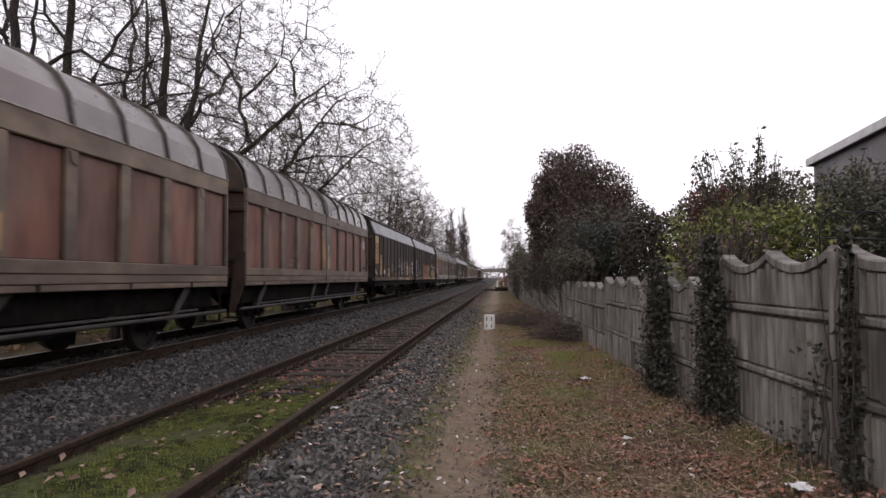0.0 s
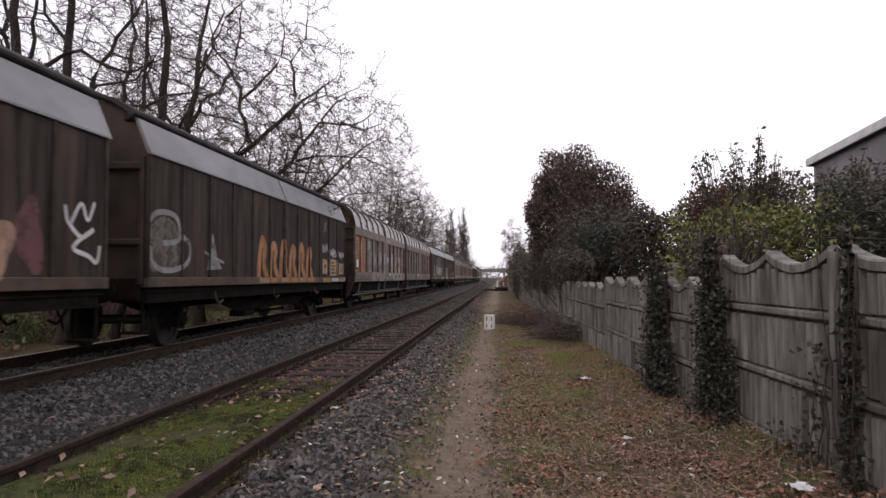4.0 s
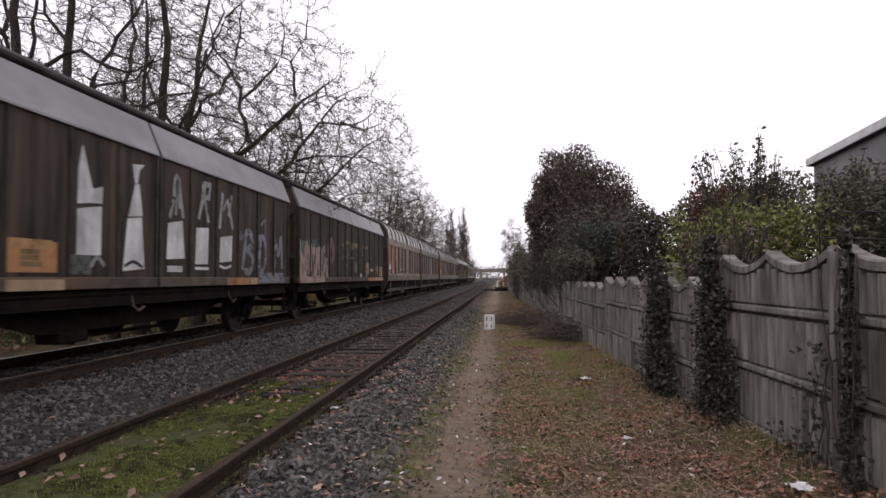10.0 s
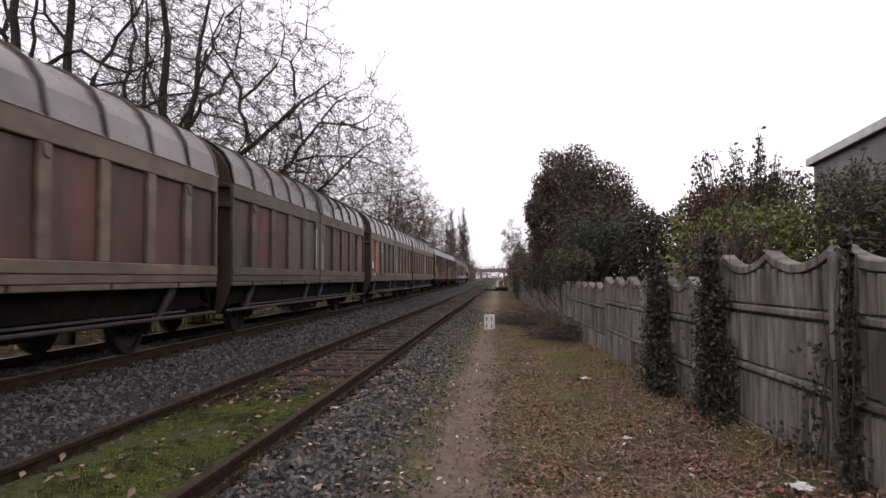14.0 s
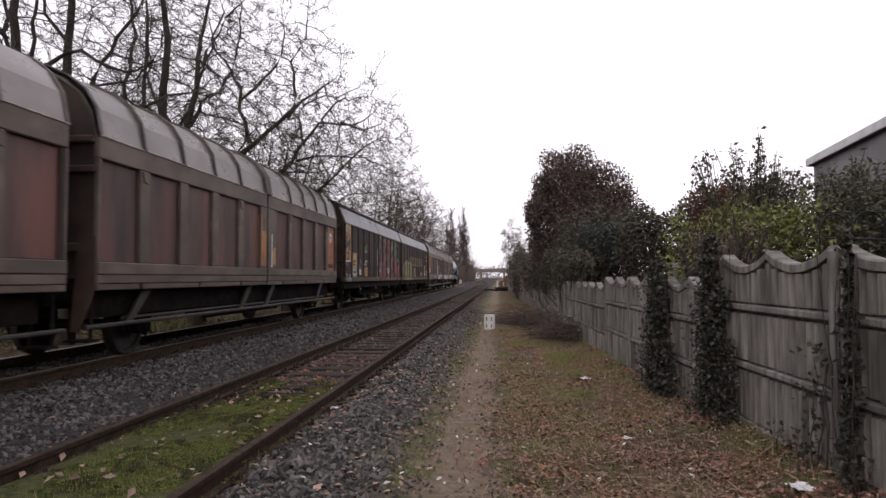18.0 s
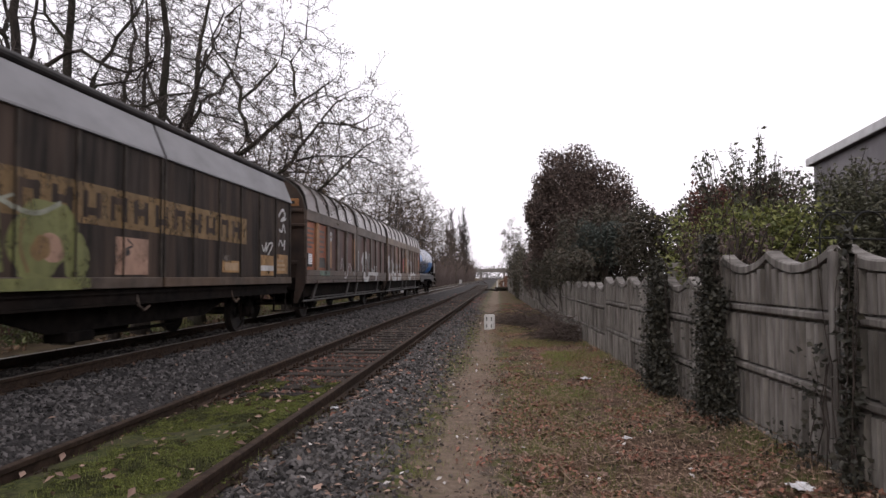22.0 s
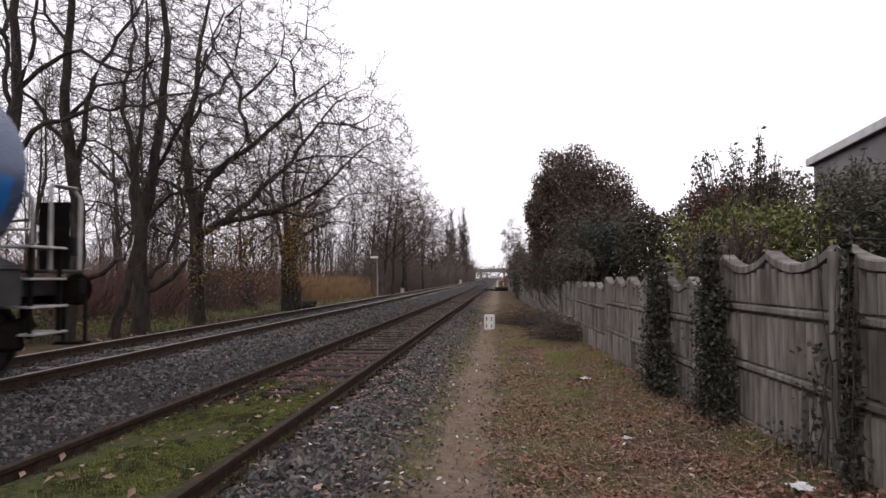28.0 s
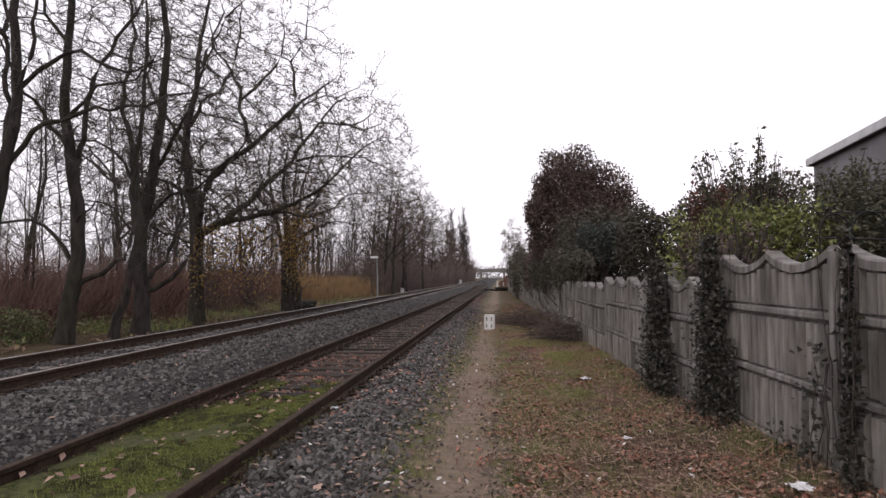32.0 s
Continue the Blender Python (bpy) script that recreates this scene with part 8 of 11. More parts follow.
class CrownGrower(Grower):
    """Grows the crown from given limbs towards many points of light round them, each branch reaching for its nearest points."""

    def __init__(self, seed, fine=0.0042, step=0.24, kill=0.34, reach=2.4, twig=0.34, twigs=2.2):
        self.fine, self.rng = fine, np.random.default_rng(seed)
        self.limbs, self.thick, self.thin, self.tips = [], [], [], []
        self.step, self.kill, self.reach, self.twig, self.twigs = step, kill, reach, twig, twigs
        self.light = []

    def limb(self, points, r0, r1, length=2.7, gap=0.42, frm=0.22, rough=0.05):
        """A main limb through given places, with points of light round its outer part; a wider gap gives fewer."""
        pts = np.array(points, float)
        fine = []
        for i in range(len(pts) - 1):
            a, b = pts[max(i - 1, 0)], pts[min(i + 2, len(pts) - 1)]
            n = max(2, int(np.linalg.norm(pts[i + 1] - pts[i]) / 0.3))
            for t in np.arange(n) / n:
                m0, m1 = (pts[i + 1] - a) * 0.5, (b - pts[i]) * 0.5
                fine.append((2 * t**3 - 3 * t**2 + 1) * pts[i] + (t**3 - 2 * t**2 + t) * m0 + (-2 * t**3 + 3 * t**2) * pts[i + 1] + (t**3 - t**2) * m1)
        fine.append(pts[-1])
        fine = np.array(fine)
        low = points[0][2] < 0.3
        kink = self.rng.normal(0, 0.05 if low else 0.07, fine.shape)
        kink[0] = 0
        for i in range(1, len(fine)):
            kink[i] = kink[i - 1] * 0.55 + kink[i] * (0.4 if low else 0.8)
        fine = fine + kink
        r0, r1 = r0 * (0.74 if low else 0.62), r1 * 0.55
        rad = r0 + (r1 - r0) * np.linspace(0, 1, len(fine)) ** 0.75
        if low:
            rad *= 1 + 0.3 * np.exp(-np.maximum(fine[:, 2], 0) / 0.3)
        self.limbs.append((fine, rad))
        first = int(frm * len(fine))
        span = 0.3 * (len(fine) - first)
        n = int(span * 11 * length / gap * 0.42)
        at = fine[self.rng.integers(first, len(fine), n)]
        self.light.append(at + self.rng.normal(0, 0.3 * length, (n, 3)) + (0, 0, 0.1 * length))

    def dome(self, centre, size, n, floor=2.5, inner=0.3):
        """Points of light within an uneven egg."""
        p = clump_leaves(self.rng, centre, size, n, inner, 0.45)
        self.light.append(p[p[:, 2] > floor])

    def grow(self, rounds=46):
        light = np.concatenate(self.light)
        light = light[light[:, 2] > 1.4 + 1.6 * self.rng.uniform(0, 1, len(light))]
        pos, up, roots = [], [], []
        for pts, rad in self.limbs:
            k = max(1, int(0.15 * len(pts)))
            for p, r in zip(pts[k:], rad[k:]):
                pos.append(p)
                up.append(-1)
                roots.append(r)
        nodes = np.array(pos)
        kids = np.zeros(len(nodes), int)
        drift = np.zeros_like(nodes)
        far = np.full(len(light), 1e9)
        near = np.zeros(len(light), int)
        fresh = np.arange(len(nodes))
        for _ in range(rounds):
            for c in range(0, len(light), 1500):
                d = np.linalg.norm(light[c:c + 1500, None] - nodes[None, fresh], axis=2)
                k = d.argmin(1)
                dm = d[np.arange(len(k)), k]
                better = dm < far[c:c + 1500]
                far[c:c + 1500] = np.where(better, dm, far[c:c + 1500])
                near[c:c + 1500] = np.where(better, fresh[k], near[c:c + 1500])
            keep = far > self.kill
            light, far, near = light[keep], far[keep], near[keep]
            pull = far < self.reach
            if not pull.any():
                break
            way = light[pull] - nodes[near[pull]]
            way /= np.linalg.norm(way, axis=1, keepdims=True)
            total = np.zeros_like(nodes)
            np.add.at(total, near[pull], way)
            who = np.unique(near[pull])
            who = who[kids[who] < 3]
            if len(who) == 0:
                break
            d = total[who] / np.maximum(np.linalg.norm(total[who], axis=1, keepdims=True), 1e-6) + 0.45 * drift[who] + self.rng.normal(0, 0.2, (len(who), 3))
            d /= np.linalg.norm(d, axis=1, keepdims=True)
            kids[who] += 1
            fresh = np.arange(len(nodes), len(nodes) + len(who))
            nodes = np.concatenate([nodes, nodes[who] + d * self.step])
            drift = np.concatenate([drift, d])
            up.extend(who.tolist())
            kids = np.concatenate([kids, np.zeros(len(who), int)])
        n0, up = len(roots), np.array(up)
        girth = np.zeros(len(nodes))
        for i in range(len(nodes) - 1, n0 - 1, -1):
            girth[i] = max(girth[i], self.fine ** 1.92)
            girth[up[i]] += girth[i] * 1.02
        radius = girth ** (1 / 1.92)
        radius[:n0] = roots
        branches = collections.defaultdict(list)
        for i in range(n0, len(nodes)):
            branches[up[i]].append(i)
        starts = [(i, k) for i in range(n0) for k in branches[i]]
        while starts:
            base, k = starts.pop()
            top = max(0.6 * radius[base], self.fine)
            pts, rad = [nodes[base], nodes[k]], [min(radius[k], top), min(radius[k], top)]
            while branches[k]:
                order = sorted(branches[k], key=lambda q: -radius[q])
                starts.extend((k, q) for q in order[1:])
                k = order[0]
                pts.append(nodes[k])
                rad.append(min(radius[k], top))
            (self.thick if rad[0] > 0.016 else self.thin).append((np.array(pts), np.array(rad)))
        # short crooked twigs on the thin wood
        thin = np.array([i for i in range(n0, len(nodes)) if radius[i] < 4.5 * self.fine])
        pick = thin[self.rng.integers(0, len(thin), int(self.twigs * len(thin)))]
        run = nodes[pick] - nodes[up[pick]]
        run /= np.linalg.norm(run, axis=1, keepdims=True)
        d = run * 0.8 + self.rng.normal(0, 0.62, run.shape)
        d /= np.linalg.norm(d, axis=1, keepdims=True)
        ln = self.twig * self.rng.uniform(0.4, 1.3, (len(pick), 1))
        a = nodes[pick]
        b = a + d * ln * 0.5
        c = b + (d + self.rng.normal(0, 0.45, d.shape)) * ln * 0.5
        fine = self.fine
        self.thin.extend(zip(np.stack([a, b, c], 1), np.tile([fine, fine * 0.85, fine * 0.6], (len(pick), 1))))
        self.tips = list(c)


def clump_leaves(rng, centre, size, n, shell_in=0.4, lumps=1.0):
    """Points within an uneven egg, more of them near its skin."""
    d = rng.normal(0, 1, (n, 3))
    d /= np.linalg.norm(d, axis=1, keepdims=True)
    lump = 0.16 * np.sin(5 * d[:, 0] + 3 * d[:, 2] + centre[1]) + 0.12 * np.sin(7 * d[:, 2] - 4 * d[:, 1] + centre[0]) + 0.1 * np.sin(11 * d[:, 1] + 9 * d[:, 0])
    r = rng.uniform(shell_in**3, 1, n) ** (1 / 3) * (1 + lumps * lump)
    return np.array(centre) + d * r[:, None] * np.array(size)


def build_front_trees():
    # the row beside the main line, from the nearest on
    g = CrownGrower(1, 0.0062, 0.22, 0.34, 2.2, 0.26, 1.7)
    g.dome((-10.0, 13.4, 6.6), (2.6, 2.0, 3.0), 900, 3.6)
    y = 13.0
    g.limb([(-11.0, y, 0), (-10.6, y, 2.0), (-10.2, y, 3.7), (-10.0, y, 4.9), (-10.0, y, 6.1), (-10.1, y, 7.4), (-10.3, y, 9.2), (-10.2, y, 11)], 0.25, 0.07, frm=0.4)
    g.limb([(-10.3, y, 3.6), (-9.8, y, 4.3), (-8.7, y + 0.3, 5.0), (-7.5, y + 0.6, 5.3), (-6.7, y + 0.8, 5.4)], 0.11, 0.04, 2.3, 0.36)
    g.limb([(-10.1, y, 4.9), (-9.9, y, 5.6), (-9.3, y, 6.1), (-8.7, y + 0.2, 6.25), (-8.2, y + 0.3, 5.95), (-7.6, y + 0.4, 6.0), (-7.0, y + 0.4, 6.7)], 0.1, 0.03, 2.1, 0.36)
    g.limb([(-10.0, y, 5.3), (-9.5, y - 0.2, 6.4), (-9.2, y - 0.4, 7.6), (-8.7, y - 0.5, 9)], 0.09, 0.03, 2.0)
    g.limb([(-10.2, y, 4.0), (-10.6, y + 0.4, 5.5), (-10.8, y + 0.6, 7.5), (-11.2, y + 0.6, 9.5)], 0.12, 0.04, 2.2)
    g.limb([(-10.2, y, 6.5), (-11.0, y - 0.4, 7.5), (-11.6, y - 0.8, 9.0)], 0.08, 0.03, 2.0)
    g.grow()
    g.build("bare_tree", "tall bare tree with a thick dark leaning trunk", (-11.0, y, 0), group="trees along the line")

    g = CrownGrower(2, 0.0062, 0.22, 0.34, 2.2, 0.26, 1.7)
    g.dome((-9.6, 14.6, 7.2), (2.4, 2.0, 3.4), 900, 3.6)
    y = 14.6
    g.limb([(-9.95, y, -0.05), (-9.85, y, 0.5), (-9.75, y, 1.3), (-9.65, y, 2.0), (-9.75, y, 3.6), (-10.0, y, 5.3), (-9.95, y, 6.5), (-9.9, y, 8.0), (-10.0, y, 10), (-9.8, y, 12.0)], 0.27, 0.06, frm=0.35)
    g.limb([(-9.75, y, 3.5), (-9.65, y + 0.1, 4.6), (-9.4, y + 0.2, 6.2), (-8.9, y + 0.3, 7.2), (-8.4, y + 0.4, 8.1), (-8.1, y + 0.4, 9.6)], 0.13, 0.04, 2.3, 0.36)
    g.limb([(-9.8, y, 1.95), (-10.2, y, 2.4), (-10.75, y, 2.75), (-11.6, y - 0.1, 2.8), (-12.6, y - 0.2, 2.6)], 0.085, 0.035, 1.8, 0.36)
    g.limb([(-9.6, y, 1.35), (-9.2, y, 1.55), (-8.75, y, 1.75), (-8.45, y, 2.1), (-8.3, y + 0.1, 2.6), (-8.2, y + 0.2, 3.6)], 0.11, 0.05, 1.4, 0.4, 0.4)
    g.limb([(-9.7, y, 2.7), (-9.3, y - 0.2, 3.1), (-8.8, y - 0.3, 3.2)], 0.06, 0.02, 1.0)
    g.limb([(-9.95, y, 5.2), (-9.3, y - 0.1, 5.9), (-8.5, y, 6.1), (-7.6, y, 6.6)], 0.08, 0.03, 1.8)
    g.limb([(-9.9, y, 4.5), (-10.5, y, 5.4), (-11.2, y - 0.2, 6.4), (-11.6, y - 0.3, 7.8)], 0.09, 0.03, 2.0)
    g.limb([(-9.95, y, 7.0), (-10.7, y, 8.4), (-11.2, y, 10)], 0.08, 0.03, 2.0)
    g.grow()
    g.build("bare_tree", "bare tree with low crooked limbs beside the track", (-9.95, y, 0), group="trees along the line")

    g = CrownGrower(3, 0.0052, 0.24, 0.36, 2.2, 0.26, 1.7)
    y = 15.8
    g.limb([(-9.45, y, -0.05), (-9.3, y, 0.6), (-9.1, y, 1.4), (-8.98, y, 2.1), (-8.9, y + 0.1, 3.0), (-9.0, y + 0.2, 4.6), (-8.8, y + 0.2, 6.6), (-8.9, y + 0.3, 9.0)], 0.16, 0.04, 1.8, frm=0.45)
    g.limb([(-8.95, y, 2.6), (-9.5, y - 0.1, 3.2), (-10.0, y - 0.2, 3.5), (-10.5, y - 0.3, 3.3)], 0.05, 0.02, 1.2)
    g.grow()
    g.build("bare_tree", "slim leaning bare tree with mossy bark", (-9.45, y, 0), group="trees along the line")

    g = CrownGrower(4, 0.0062, 0.22, 0.34, 2.2, 0.26, 1.7)
    g.dome((-8.9, 17, 7.0), (2.7, 2.2, 3.4), 1100, 3.4)
    y = 17.0
    g.limb([(-9.4, y, -0.05), (-9.38, y, 0.5), (-9.4, y, 1.3), (-9.5, y, 2.5), (-9.35, y, 3.4), (-9.15, y, 4.2), (-8.9, y, 5.9), (-8.8, y, 7.6), (-8.95, y, 9.6), (-8.8, y, 11.4)], 0.31, 0.06, frm=0.35)
    g.limb([(-9.45, y, 2.3), (-9.6, y, 3.4), (-9.65, y, 4.6), (-9.9, y, 6.4), (-9.8, y, 8.4), (-10.1, y, 10.4)], 0.16, 0.05, 2.2)
    g.limb([(-9.25, y, 1.2), (-8.9, y, 1.35), (-8.4, y, 1.9), (-8.1, y, 2.7), (-8.2, y, 3.8), (-7.8, y, 5.2)], 0.13, 0.04, 1.6)
    g.limb([(-9.2, y, 1.5), (-8.85, y + 0.3, 2.3), (-8.6, y + 0.4, 3.2), (-8.7, y + 0.5, 4.4), (-8.3, y + 0.5, 6.0)], 0.1, 0.03, 1.7)
    g.limb([(-9.35, y, 3.0), (-8.6, y, 3.7), (-7.9, y + 0.1, 4.0), (-7.0, y + 0.2, 4.7), (-6.4, y + 0.2, 5.6)], 0.09, 0.03, 1.8)
    g.limb([(-9.1, y, 4.4), (-8.2, y - 0.3, 5.4), (-7.6, y - 0.4, 6.8), (-7.2, y - 0.4, 8.6)], 0.1, 0.03, 2.2)
    g.limb([(-9.55, y, 4.0), (-10.4, y - 0.2, 4.9), (-11.2, y - 0.2, 5.1), (-12.0, y - 0.3, 5.6)], 0.08, 0.03, 1.8)
    g.grow()
    g.build("bare_tree", "bare many-stemmed tree with forked dark trunk", (-9.4, y, 0), group="trees along the line")

    g = CrownGrower(5, 0.0072, 0.2, 0.27, 2.0, 0.2, 1.8)
    g.dome((-8.8, 21, 5.5), (4.0, 3.8, 4.95), 4600, 3.4)
    g.dome((-5.6, 21.3, 5.6), (2.85, 2.6, 2.0), 2600, 3.3, 0.2)
    y = 21.0
    g.limb([(-9.75, y, -0.05), (-9.76, y, 0.76), (-9.83, y, 2.04), (-9.85, y, 3.31), (-10.18, y, 5.5), (-10.15, y, 6.53), (-9.85, y, 8.04), (-9.77, y, 9.07), (-9.47, y, 10.24), (-9.34, y, 11.56)], 0.36, 0.05, 3.00, 0.4, 0.3)
    # two great limbs that reach over the tracks, and their forks
    g.limb([(-9.85, y, 3.15), (-9.14, 20.91, 4.77), (-7.99, 20.83, 5.85), (-6.71, 20.74, 6.6), (-6.43, 20.66, 7.37), (-6.51, 20.57, 8.35), (-6.11, 20.49, 9.0), (-5.9, 20.4, 9.6)], 0.25, 0.03, 2.25, 0.3, 0.3)
    g.limb([(-6.73, 20.8, 6.61), (-6.18, 20.8, 7.11), (-5.5, 20.8, 7.6), (-5.1, 20.8, 7.9)], 0.1, 0.02, 1.88, 0.26)
    g.limb([(-7.98, 20.8, 5.84), (-8.32, 20.93, 7.28), (-8.69, 21.05, 8.24), (-9.33, 21.18, 9.12), (-9.64, 21.3, 10.17)], 0.12, 0.03, 2.38, 0.32)
    g.limb([(-8.31, 20.9, 7.27), (-7.34, 20.9, 8.07), (-6.94, 20.9, 8.76), (-6.89, 20.9, 9.67)], 0.09, 0.03, 2.25, 0.3)
    g.limb([(-9.79, y, 2.87), (-8.78, 21.11, 3.37), (-7.71, 21.23, 4.49), (-7.03, 21.34, 4.91), (-6.45, 21.46, 5.84), (-5.86, 21.57, 6.48), (-4.75, 21.69, 6.6), (-4.2, 21.8, 6.9)], 0.24, 0.03, 2.12, 0.3, 0.25)
    g.limb([(-6.6, 21.3, 5.31), (-5.5, 21.4, 5.47), (-4.81, 21.5, 5.42), (-4.2, 21.6, 5.5)], 0.08, 0.02, 1.75, 0.26)
    g.limb([(-8.78, 21.1, 3.37), (-7.66, 21.15, 3.6), (-6.71, 21.2, 3.85), (-5.96, 21.25, 4.33), (-5.26, 21.3, 4.8), (-4.66, 21.35, 5.39), (-4.27, 21.4, 5.9), (-3.75, 21.45, 6.1)], 0.17, 0.02, 1.88, 0.28)
    g.limb([(-7.7, 21.2, 3.72), (-6.6, 21.37, 3.59), (-5.8, 21.5, 3.45)], 0.08, 0.02, 1.50, 0.28)
    g.limb([(-6.35, 21.4, 5.85), (-6.43, 21.3, 6.84), (-5.96, 21.33, 7.4), (-5.3, 21.5, 7.5), (-4.6, 21.5, 7.7)], 0.08, 0.02, 1.88, 0.26)
    g.limb([(-5.86, 21.57, 6.45), (-5.3, 21.6, 7.3), (-4.9, 21.6, 7.4), (-4.6, 21.6, 7.7)], 0.07, 0.02, 1.6, 0.28)
    g.limb([(-5.2, 21.65, 6.65), (-4.4, 21.7, 6.4), (-3.8, 21.7, 6.5)], 0.07, 0.02, 1.4, 0.26)
    g.limb([(-7.03, 21.3, 4.9), (-6.4, 21.0, 5.0), (-5.7, 20.8, 4.9), (-5.0, 20.7, 5.1)], 0.07, 0.02, 1.5, 0.28)
    g.limb([(-10.18, y, 5.5), (-10.5, y, 6.1), (-10.81, 20.87, 6.7), (-11.18, 20.73, 7.6), (-11.35, 20.6, 8.8), (-11.2, 20.5, 10.2)], 0.12, 0.03, 2.50, 0.34)
    g.limb([(-10.15, y, 6.4), (-9.53, 20.83, 7.18), (-8.88, 20.67, 7.53), (-8.46, 20.5, 8.17), (-8.2, 20.4, 9.3), (-8.2, 20.4, 10.4)], 0.12, 0.03, 2.38, 0.32)
    g.limb([(-9.8, y, 8.3), (-9.41, 21.25, 9.4), (-8.75, 21.5, 10.4), (-8.3, 21.5, 11.2)], 0.1, 0.03, 2.25, 0.34)
    g.limb([(-9.9, y, 3.8), (-10.6, 20.8, 4.5), (-11.5, 20.7, 5.0), (-12.2, 20.6, 5.8)], 0.1, 0.03, 2.25, 0.34)
    g.limb([(-9.8, y, 2.6), (-10.5, y, 2.9), (-11.3, y, 3.2), (-12.0, y, 4.0)], 0.08, 0.03, 2.00, 0.34)
    g.grow()
    g.build("bare_tree", "broad old oak, nearly bare, with heavy limbs reaching over the tracks", (-9.75, y, 0), 34000, OLIVE_LEAF, 0.06, group="trees along the line")

    g = CrownGrower(6, 0.006, 0.24, 0.38, 2.2, 0.26, 1.2)
    g.dome((-8.0, 28, 5.6), (3.6, 3.0, 2.7), 450, 3.6)
    y = 28.0
    for dx, dy, r in ((0, 0, 0.34), (-0.35, 0.3, 0.2), (0.3, 0.25, 0.18)):
        g.limb([(-8.85 + dx, y + dy, -0.05), (-8.9 + dx, y + dy, 1.0), (-9.0 + 0.7 * dx, y + dy, 2.2), (-9.1 + 1.3 * dx, y + dy, 3.9), (-9.2 + 2.2 * dx, y + dy * 2, 5.4), (-9.0 + 3.2 * dx, y + dy * 3, 7.3)], r, 0.05, 1.9, 0.36, 0.3)
    g.limb([(-9.05, y, 3.3), (-8.5, y, 3.92), (-7.8, y - 0.2, 4.8), (-7.2, y - 0.2, 5.6), (-6.8, y - 0.2, 6.6)], 0.14, 0.03, 1.7, 0.34)
    g.limb([(-8.9, y, 2.9), (-7.9, y - 0.3, 3.6), (-6.8, y - 0.4, 3.9), (-5.9, y - 0.4, 3.7)], 0.1, 0.03, 1.6, 0.34)
    g.limb([(-8.5, y, 4.0), (-7.3, y + 0.3, 4.4), (-6.2, y + 0.5, 5.0), (-5.3, y + 0.5, 5.2)], 0.1, 0.03, 1.7, 0.34)
    g.limb([(-9.2, y, 4.4), (-10.0, y, 5.4), (-10.5, y, 6.6), (-10.8, y, 7.8)], 0.12, 0.03, 1.9, 0.34)
    g.grow()
    g.build("bare_oak", "thick-stemmed bare oak standing close to the rails", (-8.85, y, 0), 2500, DRY_LEAF, 0.06, group="trees along the line")
    # side shoots with yellow leaves round the foot of the oak and of its neighbour
    for cx, cy, n, hz in ((-8.4, 27.2, 2200, 4.0), (-9.0, 20.4, 1100, 2.7), (-8.2, 21.4, 900, 2.9)):
        rng = np.random.default_rng(n)
        p = np.stack([rng.normal(cx, 0.45, n), rng.normal(cy, 0.4, n), hz * rng.beta(2.5, 1.8, n) + 0.6], 1)
        lines = []
        for _ in range(90):
            a = np.array([cx + rng.normal(0, 0.15), cy + rng.normal(0, 0.15), rng.uniform(0.3, hz)])
            pts = np.array([a, a + rng.normal(0, 0.22, 3) + (0, 0, 0.2), a + rng.normal(0, 0.45, 3) + (0, 0, 0.3)])
            lines.append((pts, np.array([0.012, 0.009, 0.004])))
        shrub = tagged(empty("sucker_shoots", (cx, cy, 0)), "golden-leaved shoots round a trunk's foot", "shrub")
        off = np.array([cx, cy, 0])
        tagged(part("shoot_tangle", Grower.tubes("shoot_tangle", [(q - off, r) for q, r in lines], 3), TWIG, shrub), kind="stuff")
        part("foliage", scatter("foliage", p - off, rng.uniform(0.05, 0.11, n), LEAF_V, LEAF_F, rng), GOLD_LEAF, shrub)


def generic_tree(seed, height, spread, leaves=0, name="bare_tree"):
    """An upright bare tree with a full round crown, round the origin."""
    g = CrownGrower(seed, 0.0135, 0.3, 0.44, 2.4, 0.34, 1.2)
    rnd = random.Random(seed)
    top = (rnd.uniform(-0.6, 0.6), rnd.uniform(-0.6, 0.6))
    g.limb([(0, 0, -0.1), (0, 0, height * 0.2), (top[0] * 0.4, top[1] * 0.4, height * 0.5), (top[0], top[1], height * 0.86)], height * 0.02, 0.03, 1.6, 0.6, 0.3)
    for i in range(7):
        a, h = 0.9 * i + rnd.uniform(-0.4, 0.4), height * rnd.uniform(0.2, 0.5)
        c, s = math.cos(a) * spread, math.sin(a) * spread
        g.limb([(0, 0, h), (c * 0.4, s * 0.4, h + height * 0.1), (c * 0.75, s * 0.75, h + height * 0.2), (c * 0.9, s * 0.9, h + height * 0.32)], height * 0.009, 0.02, 1.3, 0.6, 0.2)
    g.dome((0, 0, height * 0.58), (spread * 1.1, spread * 1.1, height * 0.42), 750, height * 0.22)
    g.grow()
    return g.build(name, "bare dark tree at the edge of the wood", (0, 0, 0), leaves, DRY_LEAF, 0.1, group="trees along the line")


